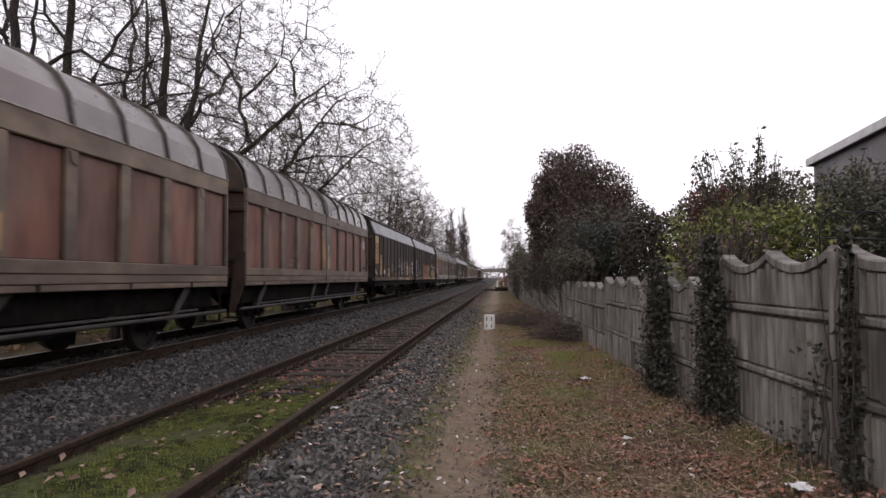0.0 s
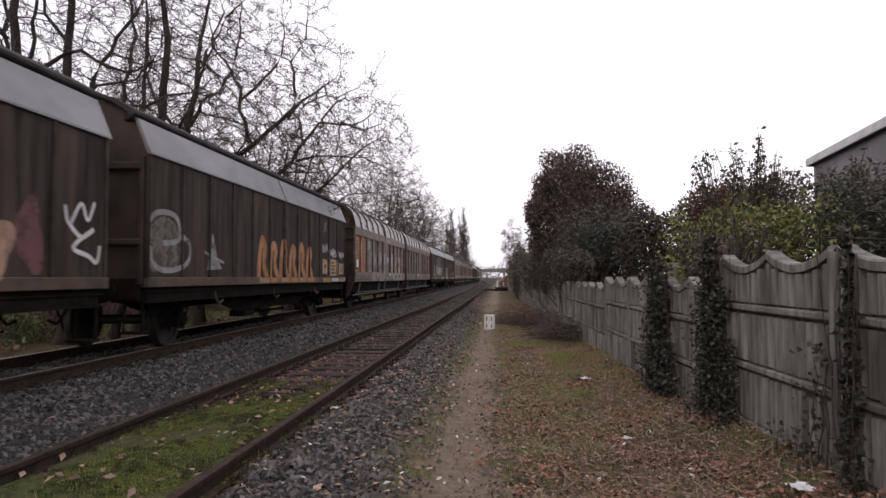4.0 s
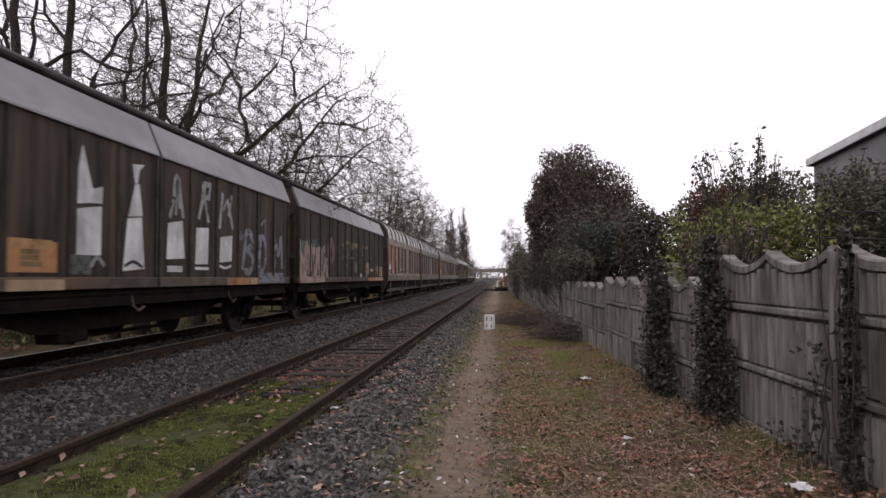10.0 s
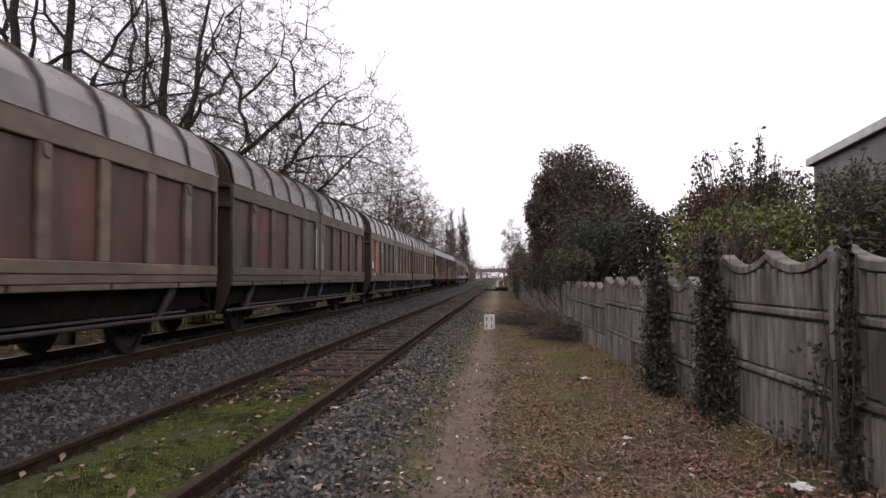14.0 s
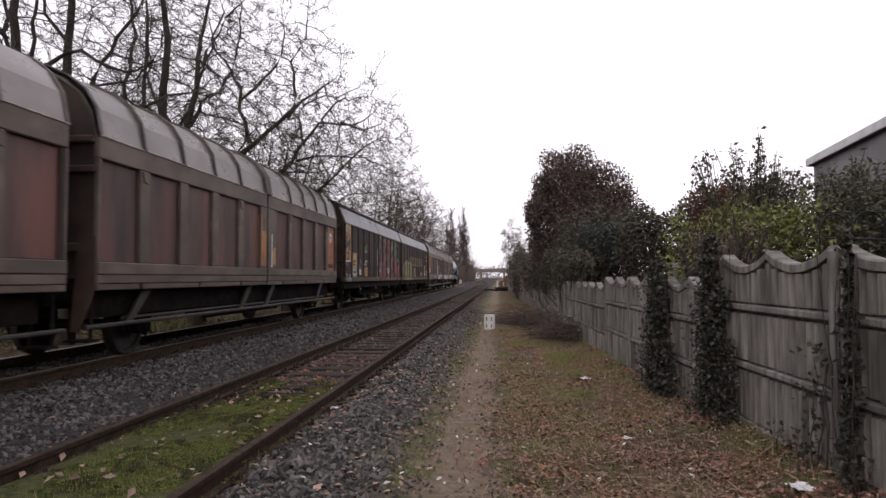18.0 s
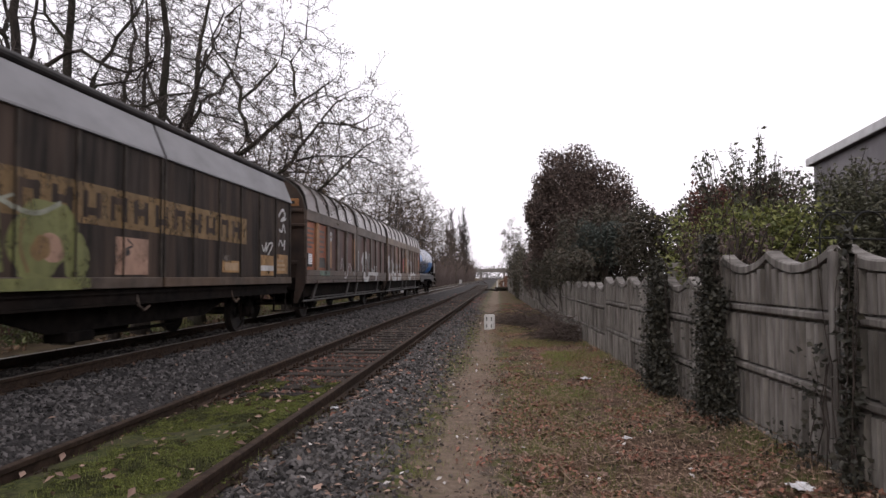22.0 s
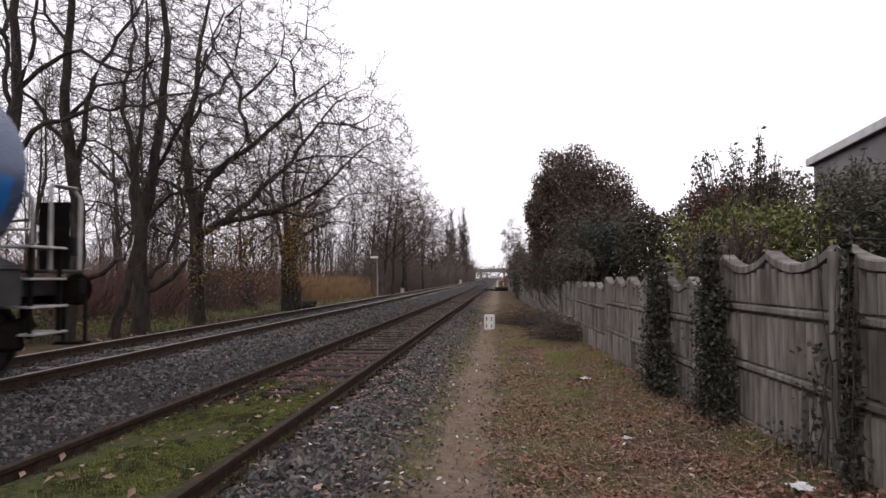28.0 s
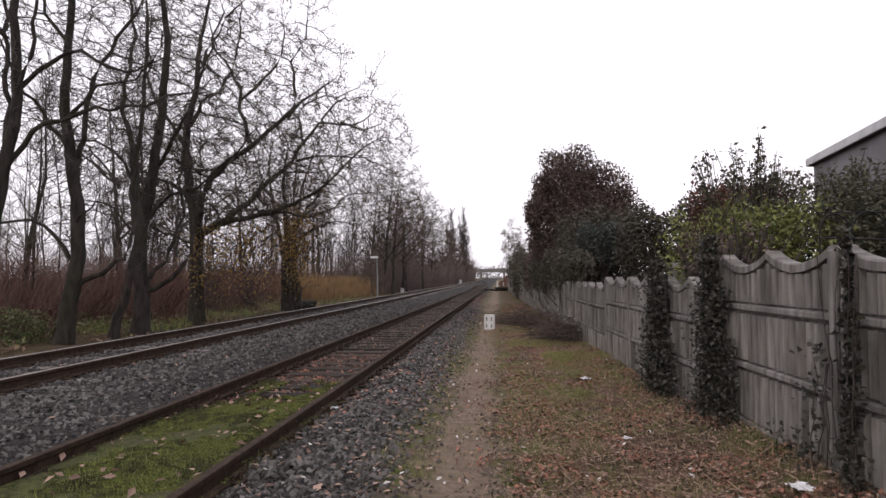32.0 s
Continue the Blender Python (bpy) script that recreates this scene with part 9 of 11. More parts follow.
def build_far_trees():
    rnd = random.Random(5)
    kinds = [generic_tree(21, 11.6, 3.4, 4500), generic_tree(22, 13.0, 3.9, 2000), generic_tree(23, 13.5, 3.0, 800)]
    spots = [(-9.0, 57), (-19.7, 50), (-23.5, 47), (-16.5, 36), (-19.5, 33), (-10.2, 60), (-9.9, 71), (-9.4, 66), (-13.0, 68), (-11.0, 76), (-9.8, 86), (-12.4, 92), (-10.4, 104), (-13.0, 115), (-10.6, 128), (-11.8, 145), (-10.2, 160), (-12.2, 178), (-10.6, 200), (-12.0, 225),
             (-14.5, 46), (-17, 54), (-18, 66), (-22, 78), (-17, 92)]
    used = set()
    for i, (x, y) in enumerate(spots):
        k = i % 3
        m = pose(x, y, -0.05, 0, 0, rnd.uniform(0, 360))
        if k in used:
            copy_thing(kinds[k], m)
        else:
            kinds[k].matrix_basis = m
            used.add(k)
    # two poplars far up the line
    for seed, x, h in ((41, -14.6, 21.5), (42, -10.8, 21.5)):
        g = Grower(seed, 0.03, 1.0)
        g.limb([(0, 0, 0), (0.1, 0, h * 0.35), (0, 0, h * 0.7), (0, 0, h)], 0.35, 0.03, 3.2, 0.22, 0.1, 2, 0.28, 0.12, 0.5)
        for i in range(13):
            a = i * 2.4
            g.limb([(0, 0, 1.5 + 0.85 * i), (1.1 * math.cos(a), 1.1 * math.sin(a), 4.5 + 0.85 * i), (1.35 * math.cos(a), 1.35 * math.sin(a), 8.5 + 0.9 * i)], 0.12, 0.03, 2.2, 0.26, 0.1, 2, 0.3, 0.12)
        tree_ = g.build("poplar_tree", "tall narrow leafless poplar", (0, 0, 0))
        tree_.location = (x, 206, 0)
    # open-crowned trees on the other side, beyond the fence
    for seed, x, y, h in ((45, 2.2, 150, 12.5), (46, 5.0, 158, 11.0)):
        g = Grower(seed, 0.022, 1.0)
        g.limb([(0, 0, 0), (0.2, 0, h * 0.35), (0, 0, h * 0.7), (0.2, 0, h)], 0.22, 0.04, 3.6, 0.34, 0.25, 3, 1.2, 0.0)
        t = g.build("bare_tree", "slender open-crowned tree far up the line", (0, 0, 0), 2500, DRY_LEAF, 0.2)
        t.location = (x, y, 0)


def sapling_wood():
    """The thin-stemmed wood behind the row of trees, and its undergrowth."""
    rng = np.random.default_rng(77)
    trunks, twigs = [], []
    for i in range(230):
        y = rng.uniform(9, 120)
        x = -12.5 - rng.gamma(1.6, 9)
        if x < -75:
            continue
        h = rng.uniform(4.5, 12.0)
        lean = rng.normal(0, 0.07, 2)
        z = np.linspace(-0.1, h, 6)
        bend = np.cumsum(rng.normal(0, 0.11, (2, 6)), axis=1)
        pts = np.stack([x + lean[0] * z + bend[0], y + lean[1] * z + bend[1], z], 1)
        r0 = rng.uniform(0.03, 0.1)
        trunks.append((pts, np.linspace(r0, 0.012, 6)))
        for _ in range(32):
            t = rng.uniform(0.2, 1)
            q = min(4, int(t * 5))
            b = pts[q] * (q + 1 - t * 5) + pts[q + 1] * (t * 5 - q)
            a, ln = rng.uniform(0, 6.28), rng.uniform(0.5, 2.0) * (1.25 - t)
            d = np.array([math.cos(a), math.sin(a), rng.uniform(0.5, 1.3)]) * ln
            twigs.append((np.array([b, b + d * 0.5 + rng.normal(0, 0.05, 3), b + d + rng.normal(0, 0.1, 3)]), np.array([0.016, 0.011, 0.007])))
            for _ in range(4):
                c = b + d * rng.uniform(0.3, 1.0)
                e = rng.normal(0, 0.35, 3) + (0, 0, 0.25)
                twigs.append((np.array([c, c + e]), np.array([0.009, 0.006])))
    me = Grower.tubes("sapling_wood", trunks, 5)
    tagged(part("sapling_wood", me, BARK), "many thin bare saplings in a leafless wood", "wood", kind="stuff")
    tagged(part("sapling_twigs", Grower.tubes("sapling_twigs", twigs, 3), TWIG), "fine bare twigs of the leafless wood", "twigs", kind="stuff")
    for name, label, mat_, count, x0, x1, y0, y1, hmin, hmax in (
            ("red_brush", "dense red-brown leafless brushwood", TWIG_RED, 9000, -22, -12.2, 11, 60, 0.7, 2.6),
            ("dun_brush", "dense dun brown brushwood and dry stalks", TWIG_DUN, 19000, -42, -12.9, 10, 150, 0.4, 3.4)):
        p = np.stack([rng.uniform(x0, x1, count), y0 + (y1 - y0) * rng.beta(1, 1.7, count), np.zeros(count)], 1)
        p[:, 0] += 1.2 * np.sin(p[:, 1] * 0.9)
        h = rng.uniform(hmin, hmax, count)
        lean = rng.normal(0, 0.5, (count, 2)) * h[:, None]
        tip = p + np.stack([lean[:, 0], lean[:, 1], h], 1)
        mid = (p + tip) / 2 + rng.normal(0, 0.16, (count, 3))
        lines = [(np.array([p[i], mid[i], tip[i]]), np.array([0.011, 0.008, 0.003])) for i in range(count)]
        tagged(part(name, Grower.tubes(name, lines, 3), mat_), label, "brushwood", kind="stuff")
    for name, label, mat_, n in (("wood_litter", "brown dead leaves and low growth under the trees", FALLEN_DUN, 14000), ("wood_green", "low green growth under the trees", BUSH_GREEN, 13000)):
        p = np.stack([rng.uniform(-20, -9.0, n), 9 + 60 * rng.beta(1, 2.2, n), np.abs(rng.normal(0, 0.16, n))], 1)
        keep = np.array([noise.noise((a * 0.5, b * 0.3, 7 if name == "wood_green" else 2)) > -0.05 for a, b, c in p])
        p = p[keep]
        p[:, 2] *= np.clip((-p[:, 0] - 9.2) / 2.0, 0.15, 1.6)
        p[:, 2] += 0.04
        tagged(part(name, scatter(name, p, rng.uniform(0.06, 0.16, len(p)), LEAF_V, LEAF_F, rng), mat_), label, "undergrowth", kind="stuff")
    # tall leafless thicket close beside the line, further up
    lines = []
    for _ in range(10000):
        y = 58 + 240 * rng.uniform(0, 1) ** 1.6
        a = np.array([-9.6 - rng.gamma(1.5, 1.6) - 0.004 * (y - 58), y, 0.0])
        h = rng.uniform(1.2, 5.6) * (0.75 + 0.25 * math.sin(y * 0.31)) * (1 + 0.0035 * (y - 58))
        d = np.array([rng.normal(0, 0.22) * h, rng.normal(0, 0.22) * h, h])
        r = 0.014 + 0.00014 * (y - 58)
        lines.append((np.array([a, a + 0.5 * d + rng.normal(0, 0.2, 3), a + d]), np.array([1.4, 1.0, 0.5]) * r))
    tagged(part("line_thicket", Grower.tubes("line_thicket", lines, 3), TWIG_DARK), "tall dark leafless thicket beside the line", "brushwood", kind="stuff")
    count = 5000
    p = np.stack([rng.normal(-12.6, 0.9, count), rng.uniform(38, 56, count), np.zeros(count)], 1)
    h = rng.uniform(0.8, 1.7, count)
    tip = p + np.stack([rng.normal(0, 0.12, count), rng.normal(0, 0.12, count), h], 1)
    tagged(part("dry_reeds", Grower.tubes("dry_reeds", [(np.array([p[i], (p[i] + tip[i]) / 2, tip[i]]), np.array([0.012, 0.012, 0.006])) for i in range(count)], 3), REED),
           "patch of tall straw-coloured dry reeds", "reeds", kind="stuff")
    # a low green bush at the edge of the wood
    n = 2600
    d = rng.normal(0, 1, (n, 3))
    d /= np.linalg.norm(d, axis=1, keepdims=True)
    c = np.array([-11.4, 14.6, 0.35]) + d * np.array([1.2, 1.0, 0.55]) * rng.uniform(0.5, 1, (n, 1))
    c[:, 2] = np.abs(c[:, 2])
    bush = tagged(empty("green_bush", (-11.4, 14.6, 0)), "low green bush at the edge of the wood", "shrub")
    part("foliage", scatter("foliage", c - np.array([-11.4, 14.6, 0]), rng.uniform(0.05, 0.1, n), LEAF_V, LEAF_F, rng), BUSH_GREEN, bush)
    stems = [(np.array([[0.2 * math.cos(i), 0.2 * math.sin(i), 0], [0.7 * math.cos(i), 0.7 * math.sin(i), 0.7]]), np.array([0.02, 0.006])) for i in range(12)]
    part("stem_tangle", Grower.tubes("stem_tangle", stems, 4), TWIG, bush)


build_front_trees()
build_far_trees()
sapling_wood()


# ---- the concrete fence and what grows over it ----
IVY = leafy("ivy_dark", (0.012, 0.013, 0.01), (0.082, 0.078, 0.062), 0.55)
IVY_BROWN = leafy("withered_creeper", (0.048, 0.037, 0.033), (0.165, 0.122, 0.106), 0.8)
RED_BROWN = leafy("red_brown_leaf", (0.055, 0.027, 0.022), (0.15, 0.07, 0.055), 0.7)
CREEPER = leafy("creeper_dark_green", (0.03, 0.03, 0.022), (0.1, 0.085, 0.065), 0.7)
BLUE_GREEN = leafy("blue_green_needles", (0.035, 0.045, 0.04), (0.095, 0.108, 0.095), 0.7)
YELLOW_GREEN = leafy("yellow_green_leaf", (0.07, 0.088, 0.026), (0.255, 0.265, 0.092), 0.5, through=0.3)
DUSK_GREEN = leafy("dull_green_leaf", (0.04, 0.042, 0.029), (0.13, 0.128, 0.088), 0.5, through=0.2)
FALLEN_BRACKEN = leafy("rusty_bracken", (0.1, 0.05, 0.035), (0.2, 0.11, 0.08), 0.8)
# distance haze is mixed into this pale grey leaf colour
HAZE_LEAF = leafy("thicket_painted_haze", (0.2, 0.19, 0.19), (0.33, 0.32, 0.32), 0.9)
FENCE_BAY = 2.06


def fence_x(y):
    return 2.249 - 0.0169 * y


def bay_base(i):
    """Foot of the lowest board; the fence steps down with the ground."""
    return 0.22 if i <= 0 else (0.02 if i < 4 else -0.09)


def fence_board(top):
    """A cast board with upright ribs; the top one ends in two hollows under a raised cap."""
    w, h, s = 1.96, 0.49, Shape()
    x0 = -0.02
    def edge(y):
        if not top:
            return h
        u = (y / w * 2) % 1.0
        return h - 0.11 * math.sin(math.pi * u) ** 0.8 - 0.005
    n = 40
    ys = [w * i / n for i in range(n + 1)]
    p, f = [], []
    for y in ys:
        p += [(x0, y, 0), (x0, y, edge(y)), (0.03, y, 0), (0.03, y, edge(y))]
    for i in range(n):
        a, b = 4 * i, 4 * i + 4
        f += [(a, a + 1, b + 1, b), (a + 2, b + 2, b + 3, a + 3), (a + 1, a + 3, b + 3, b + 1), (a, b, b + 2, a + 2)]
    f += [(0, 2, 3, 1), (4 * n, 4 * n + 1, 4 * n + 3, 4 * n + 2)]
    s.add(p, f)
    lo = 0.075
    ribs = 15
    rnd = random.Random(3)
    for k in range(ribs):
        c = (k + 0.5) * w / ribs
        hw = 0.044 + rnd.uniform(-0.007, 0.007)
        top_z = min(edge(c - hw), edge(c + hw)) - 0.055
        if not top:
            top_z = h - 0.012
        d = 0.034 + rnd.uniform(0, 0.018)
        s.add([(x0, c - hw, lo), (x0, c + hw, lo), (x0 - d, c + hw - 0.012, lo + 0.008), (x0 - d, c - hw + 0.012, lo + 0.008),
               (x0, c - hw, top_z), (x0, c + hw, top_z), (x0 - d, c + hw - 0.012, top_z - 0.01), (x0 - d, c - hw + 0.012, top_z - 0.01)],
              [(0, 1, 2, 3), (4, 7, 6, 5), (0, 3, 7, 4), (1, 5, 6, 2), (3, 2, 6, 7)])
    s.box(x0 - 0.05, x0 + 0.01, 0.0, w, 0.005, 0.062, 0.012)
    if top:
        p, f = [], []
        for i, y in enumerate(ys):
            e = edge(y)
            p += [(x0 - 0.045, y, e - 0.05), (x0 - 0.045, y, e + 0.004), (x0 - 0.03, y, e + 0.014), (0.05, y, e + 0.014), (0.05, y, e - 0.05)]
        for i in range(n):
            a, b = 5 * i, 5 * i + 5
            f += [(a + k, a + (k + 1) % 5, b + (k + 1) % 5, b + k) for k in range(5)]
        f += [tuple(range(5))[::-1], tuple(range(5 * n, 5 * n + 5))]
        s.add(p, f)
    return s.mesh("fence_panel")


def build_fence():
    fence = tagged(empty("concrete_fence"), "weathered grey cast-concrete fence with a scalloped top", "fence", kind="structure")
    board, crown = fence_board(False), fence_board(True)
    post_low = Shape().box(-0.085, 0.055, -0.046, 0.046, -0.3, 1.47, 0.014).mesh("fence_post")
    rnd = random.Random(9)
    turn = math.atan(0.0169)
    for i in range(-3, 34):
        y = 4.425 + FENCE_BAY * i
        x = fence_x(y)
        ob = part("fence_post", post_low, CONCRETE, fence, at=(x, y, max(bay_base(i), bay_base(i - 1)) - 0.02))
        ob.rotation_euler = (rnd.uniform(-0.01, 0.01), rnd.uniform(-0.008, 0.008), turn)
        for k in range(3):
            ob = part("fence_panel", crown if k == 2 else board, CONCRETE, fence, at=(x + 0.005 * rnd.uniform(-1, 1), y + 0.05, bay_base(i) + 0.49 * k + rnd.uniform(0, 0.004)))
            ob.rotation_euler = (rnd.uniform(-0.002, 0.002), rnd.uniform(-0.008, 0.008), turn)
    return fence


def leaf_thing(name, label, base, clumps, leaf_mat, leaf_size, seed, stems=30, category="shrub", stem_mat=None, ragged=0.0, lumps=1.0):
    """A shrub: woody stems from its foot into several leafy clumps. clumps: rows of (centre, size, count)."""
    rng = np.random.default_rng(seed)
    base = np.array(base, float)
    thing = tagged(empty(name, base), label, category)
    lines = []
    for c, size, n in clumps:
        for _ in range(max(2, stems // len(clumps))):
            end = np.array(c) + rng.normal(0, 0.5, 3) * np.array(size)
            a = base + rng.normal(0, 0.12, 3) * (1, 1, 0)
            mid = a * 0.45 + end * 0.55 + rng.normal(0, 0.12, 3)
            lines.append((np.array([a, mid, end]) - base, np.array([0.035, 0.02, 0.006])))
    tagged(part("stem_tangle", Grower.tubes("stem_tangle", lines, 5), stem_mat or TWIG, thing, "woody stems"), kind="stuff")
    for c, size, n in clumps:
        p = clump_leaves(rng, c, size, n, 0.4, lumps)
        if ragged:
            p += rng.normal(0, ragged, p.shape)
        p[:, 2] = np.maximum(p[:, 2], 0.03)
        tagged(part("foliage", scatter("foliage", p - base, rng.uniform(0.6, 1.35, n) * leaf_size, LEAF_V, LEAF_F, rng), leaf_mat, thing), kind="stuff")
    return thing


def fence_ivy(y, z_top, n, seed, width, vines=14, low=0.03, high=0.07):
    """Ivy climbing a fence post."""
    rng = np.random.default_rng(seed)
    x = fence_x(y)
    thing = tagged(empty("ivy", (x, y, 0)), "dark ivy climbing a concrete fence post", "ivy")
    t = rng.beta(1.1, 1.3, n)
    z = t * z_top + 0.1
    w = width * (0.42 + 0.85 * (1 - t) ** 1.3 + 0.4 * np.exp(-z / 0.3) + 0.2 * np.sin(7 * z + seed) + 0.14 * np.sin(17 * z + 2 * seed))
    p = np.stack([-0.1 - np.abs(rng.normal(0, min(0.07, 0.25 * width), n)) * (1.3 - 0.5 * t), rng.normal(0, 0.5, n) * w, z], 1)
    tagged(part("foliage", scatter("foliage", p, rng.uniform(low, high, n), IVY_V, IVY_F, rng), IVY, thing, "dark leathery leaves"), kind="stuff")
    lines = []
    for _ in range(vines):
        a = np.array([-0.12, rng.normal(0, 0.25) * width, 0.02])
        pts = [a]
        for _ in range(7):
            a = a + np.array([rng.normal(0, 0.008), rng.normal(0, 0.05), z_top / 7.5])
            pts.append(a)
        lines.append((np.array(pts), np.linspace(0.006, 0.003, len(pts))))
    tagged(part("stem_tangle", Grower.tubes("stem_tangle", lines, 4), TWIG, thing), kind="stuff")


def spray(name, label, base, shoots, leaf_mat, leaf_size, seed, per=26):
    """Upright leafy shoots. shoots: rows of (top, spread)."""
    rng = np.random.default_rng(seed)
    base = np.array(base, float)
    thing = tagged(empty(name, base), label, "shrub")
    lines, leaves = [], []
    for top, sp in shoots:
        top = np.array(top, float)
        for _ in range(5):
            e = top + rng.normal(0, sp, 3)
            b = base + rng.normal(0, 0.15, 3) * (1, 1, 0)
            m = b * 0.4 + e * 0.6 + rng.normal(0, 0.1, 3)
            lines.append((np.array([b, m, e]) - base, np.array([0.02, 0.011, 0.004])))
            for _ in range(per):
                t = rng.uniform(0, 1)
                q = m * (1 - t) + e * t + rng.normal(0, 0.045, 3)
                leaves.append(q - base)
    tagged(part("stem_tangle", Grower.tubes("stem_tangle", lines, 4), TWIG, thing), kind="stuff")
    tagged(part("foliage", scatter("foliage", np.array(leaves), rng.uniform(0.6, 1.3, len(leaves)) * leaf_size, LEAF_V, LEAF_F, rng), leaf_mat, thing), kind="stuff")


def build_gardens():
    # a tree smothered in creeper, hanging over the fence
    leaf_thing("creeper_covered_tree", "tree smothered in dark brown withered creeper, hanging over the fence", (3.4, 27.5, 0),
               [((2.85, 28, 5.05), (1.2, 1.4, 1.85), 17000), ((3.85, 28, 4.5), (1.45, 1.5, 1.75), 17000), ((2.2, 28.2, 3.3), (1.05, 1.6, 1.9), 13000), ((1.95, 28.4, 5.0), (0.5, 0.9, 0.9), 4000), ((1.5, 28.2, 4.1), (0.42, 0.8, 0.6), 2200),
                ((4.75, 27.4, 3.7), (0.85, 1.2, 1.6), 9000), ((3.3, 27, 3.2), (1.3, 1.2, 1.8), 11000), ((2.0, 33, 2.1), (0.7, 3.0, 1.6), 8000)],
               IVY_BROWN, 0.115, 51, 90, "tree", BARK, 0.06, 0.9)
    leaf_thing("creeper_mound", "dark mound of creeper behind the fence", (3.3, 22, 0),
               [((3.0, 22.5, 2.1), (1.1, 2.6, 1.7), 9000), ((3.9, 22, 2.3), (0.9, 1.4, 1.5), 5000), ((2.55, 26, 1.7), (0.75, 3.5, 1.2), 6000)], CREEPER, 0.11, 52, 40)
    leaf_thing("juniper", "blue-green conifer shrub behind the fence", (3.3, 21.2, 0), [((3.05, 20.8, 2.45), (0.8, 0.7, 0.75), 6500), ((3.7, 20.4, 2.6), (0.5, 0.6, 0.6), 2500)], BLUE_GREEN, 0.085, 53, 20)
    leaf_thing("hedge_shrub", "dark brown-leaved shrub behind the fence", (4.3, 17.2, 0), [((3.7, 17.5, 2.2), (0.65, 1.0, 1.15), 5200), ((4.6, 17, 2.25), (0.85, 1.0, 1.15), 6200)], CREEPER, 0.1, 54, 30)
    leaf_thing("hedge_shrub", "reddish-brown leaved shrub behind the fence", (5.5, 15.8, 0), [((5.2, 16, 2.6), (0.75, 0.9, 1.2), 5600), ((6.1, 15.6, 2.7), (0.75, 0.9, 1.1), 5000)], IVY_BROWN, 0.1, 55, 30)
    leaf_thing("hedge_shrub", "red-brown leaved shrub behind the yellow-green one", (4.7, 14, 0), [((4.45, 14, 2.5), (0.6, 0.7, 0.95), 4200), ((5.2, 14.2, 2.45), (0.7, 0.7, 0.95), 4200), ((5.0, 14, 1.8), (1.0, 0.8, 0.9), 4000)], RED_BROWN, 0.1, 74, 40, ragged=0.08)
    leaf_thing("garden_shrub", "thin yellow-green leaved shrub leaning over the fence", (3.1, 8.8, 0),
               [((2.6, 9.0, 1.75), (0.45, 0.7, 0.5), 900), ((3.2, 8.8, 1.85), (0.55, 0.7, 0.55), 1500), ((3.7, 8.7, 1.95), (0.5, 0.6, 0.5), 1300)], YELLOW_GREEN, 0.07, 56, 110, ragged=0.12)
    spray("garden_shrub", "upright yellow-green leafy shoots above the fence", (3.0, 8.9, 0),
          [((2.3, 8.9, 2.3), 0.06), ((2.45, 8.9, 2.15), 0.08), ((2.62, 8.8, 2.3), 0.07), ((2.8, 8.9, 2.2), 0.1), ((3.0, 8.8, 2.35), 0.08), ((3.15, 8.9, 2.48), 0.08), ((3.35, 8.8, 2.35), 0.1), ((3.55, 8.8, 2.5), 0.1), ((3.75, 8.9, 2.4), 0.1), ((3.95, 8.8, 2.25), 0.1), ((3.3, 8.6, 2.1), 0.12), ((3.7, 8.6, 2.1), 0.12)], YELLOW_GREEN, 0.066, 75, 44)
    spray("garden_shrub", "tall dull green shoots above the garden shrubs", (3.9, 10.6, 0),
          [((3.05, 10.5, 3.22), 0.05), ((3.26, 10.5, 3.38), 0.06), ((3.6, 10.5, 3.42), 0.07), ((3.97, 10.5, 3.62), 0.06), ((4.02, 10.6, 3.35), 0.08), ((4.22, 10.5, 3.32), 0.07), ((4.34, 10.5, 3.08), 0.1), ((4.5, 10.5, 2.95), 0.1), ((3.75, 10.6, 3.1), 0.12), ((4.1, 10.5, 2.95), 0.15), ((3.5, 10.5, 2.85), 0.15), ((3.9, 10.5, 2.7), 0.2)], DUSK_GREEN, 0.075, 57, 44)
    spray("garden_shrub", "dull green twiggy shrub before the grey house", (4.7, 9.4, 0),
          [((4.15, 9.0, 2.85), 0.08), ((4.35, 8.9, 2.75), 0.12), ((4.6, 9.1, 2.95), 0.1), ((4.85, 9.2, 3.0), 0.1), ((5.05, 9.2, 2.8), 0.14), ((5.3, 9.2, 2.75), 0.15), ((4.5, 9.0, 2.5), 0.22), ((5.0, 8.8, 2.5), 0.25), ((4.2, 8.9, 2.3), 0.2), ((5.3, 8.9, 2.4), 0.25), ((4.7, 8.8, 2.2), 0.25)], DUSK_GREEN, 0.062, 58, 100)
    leaf_thing("dry_vine", "tangle of dry brown vines over the fence", (2.5, 8.0, 0), [((2.45, 8.4, 1.75), (0.25, 0.9, 0.32), 500), ((2.6, 7.3, 1.8), (0.3, 0.5, 0.3), 250)], IVY_BROWN, 0.06, 59, 80)
    leaf_thing("hanging_creeper", "dark brown creeper hanging over the fence top", (2.3, 20, 0),
               [((2.05, 17.5, 1.75), (0.28, 1.6, 0.42), 2600), ((2.0, 20.5, 1.7), (0.35, 2.0, 0.62), 4200), ((1.85, 24.5, 1.7), (0.4, 2.4, 0.7), 4200), ((1.75, 29.5, 1.7), (0.4, 3.0, 0.75), 4200), ((1.6, 36.0, 1.8), (0.45, 4.0, 0.9), 4200)],
               CREEPER, 0.1, 70, 120)
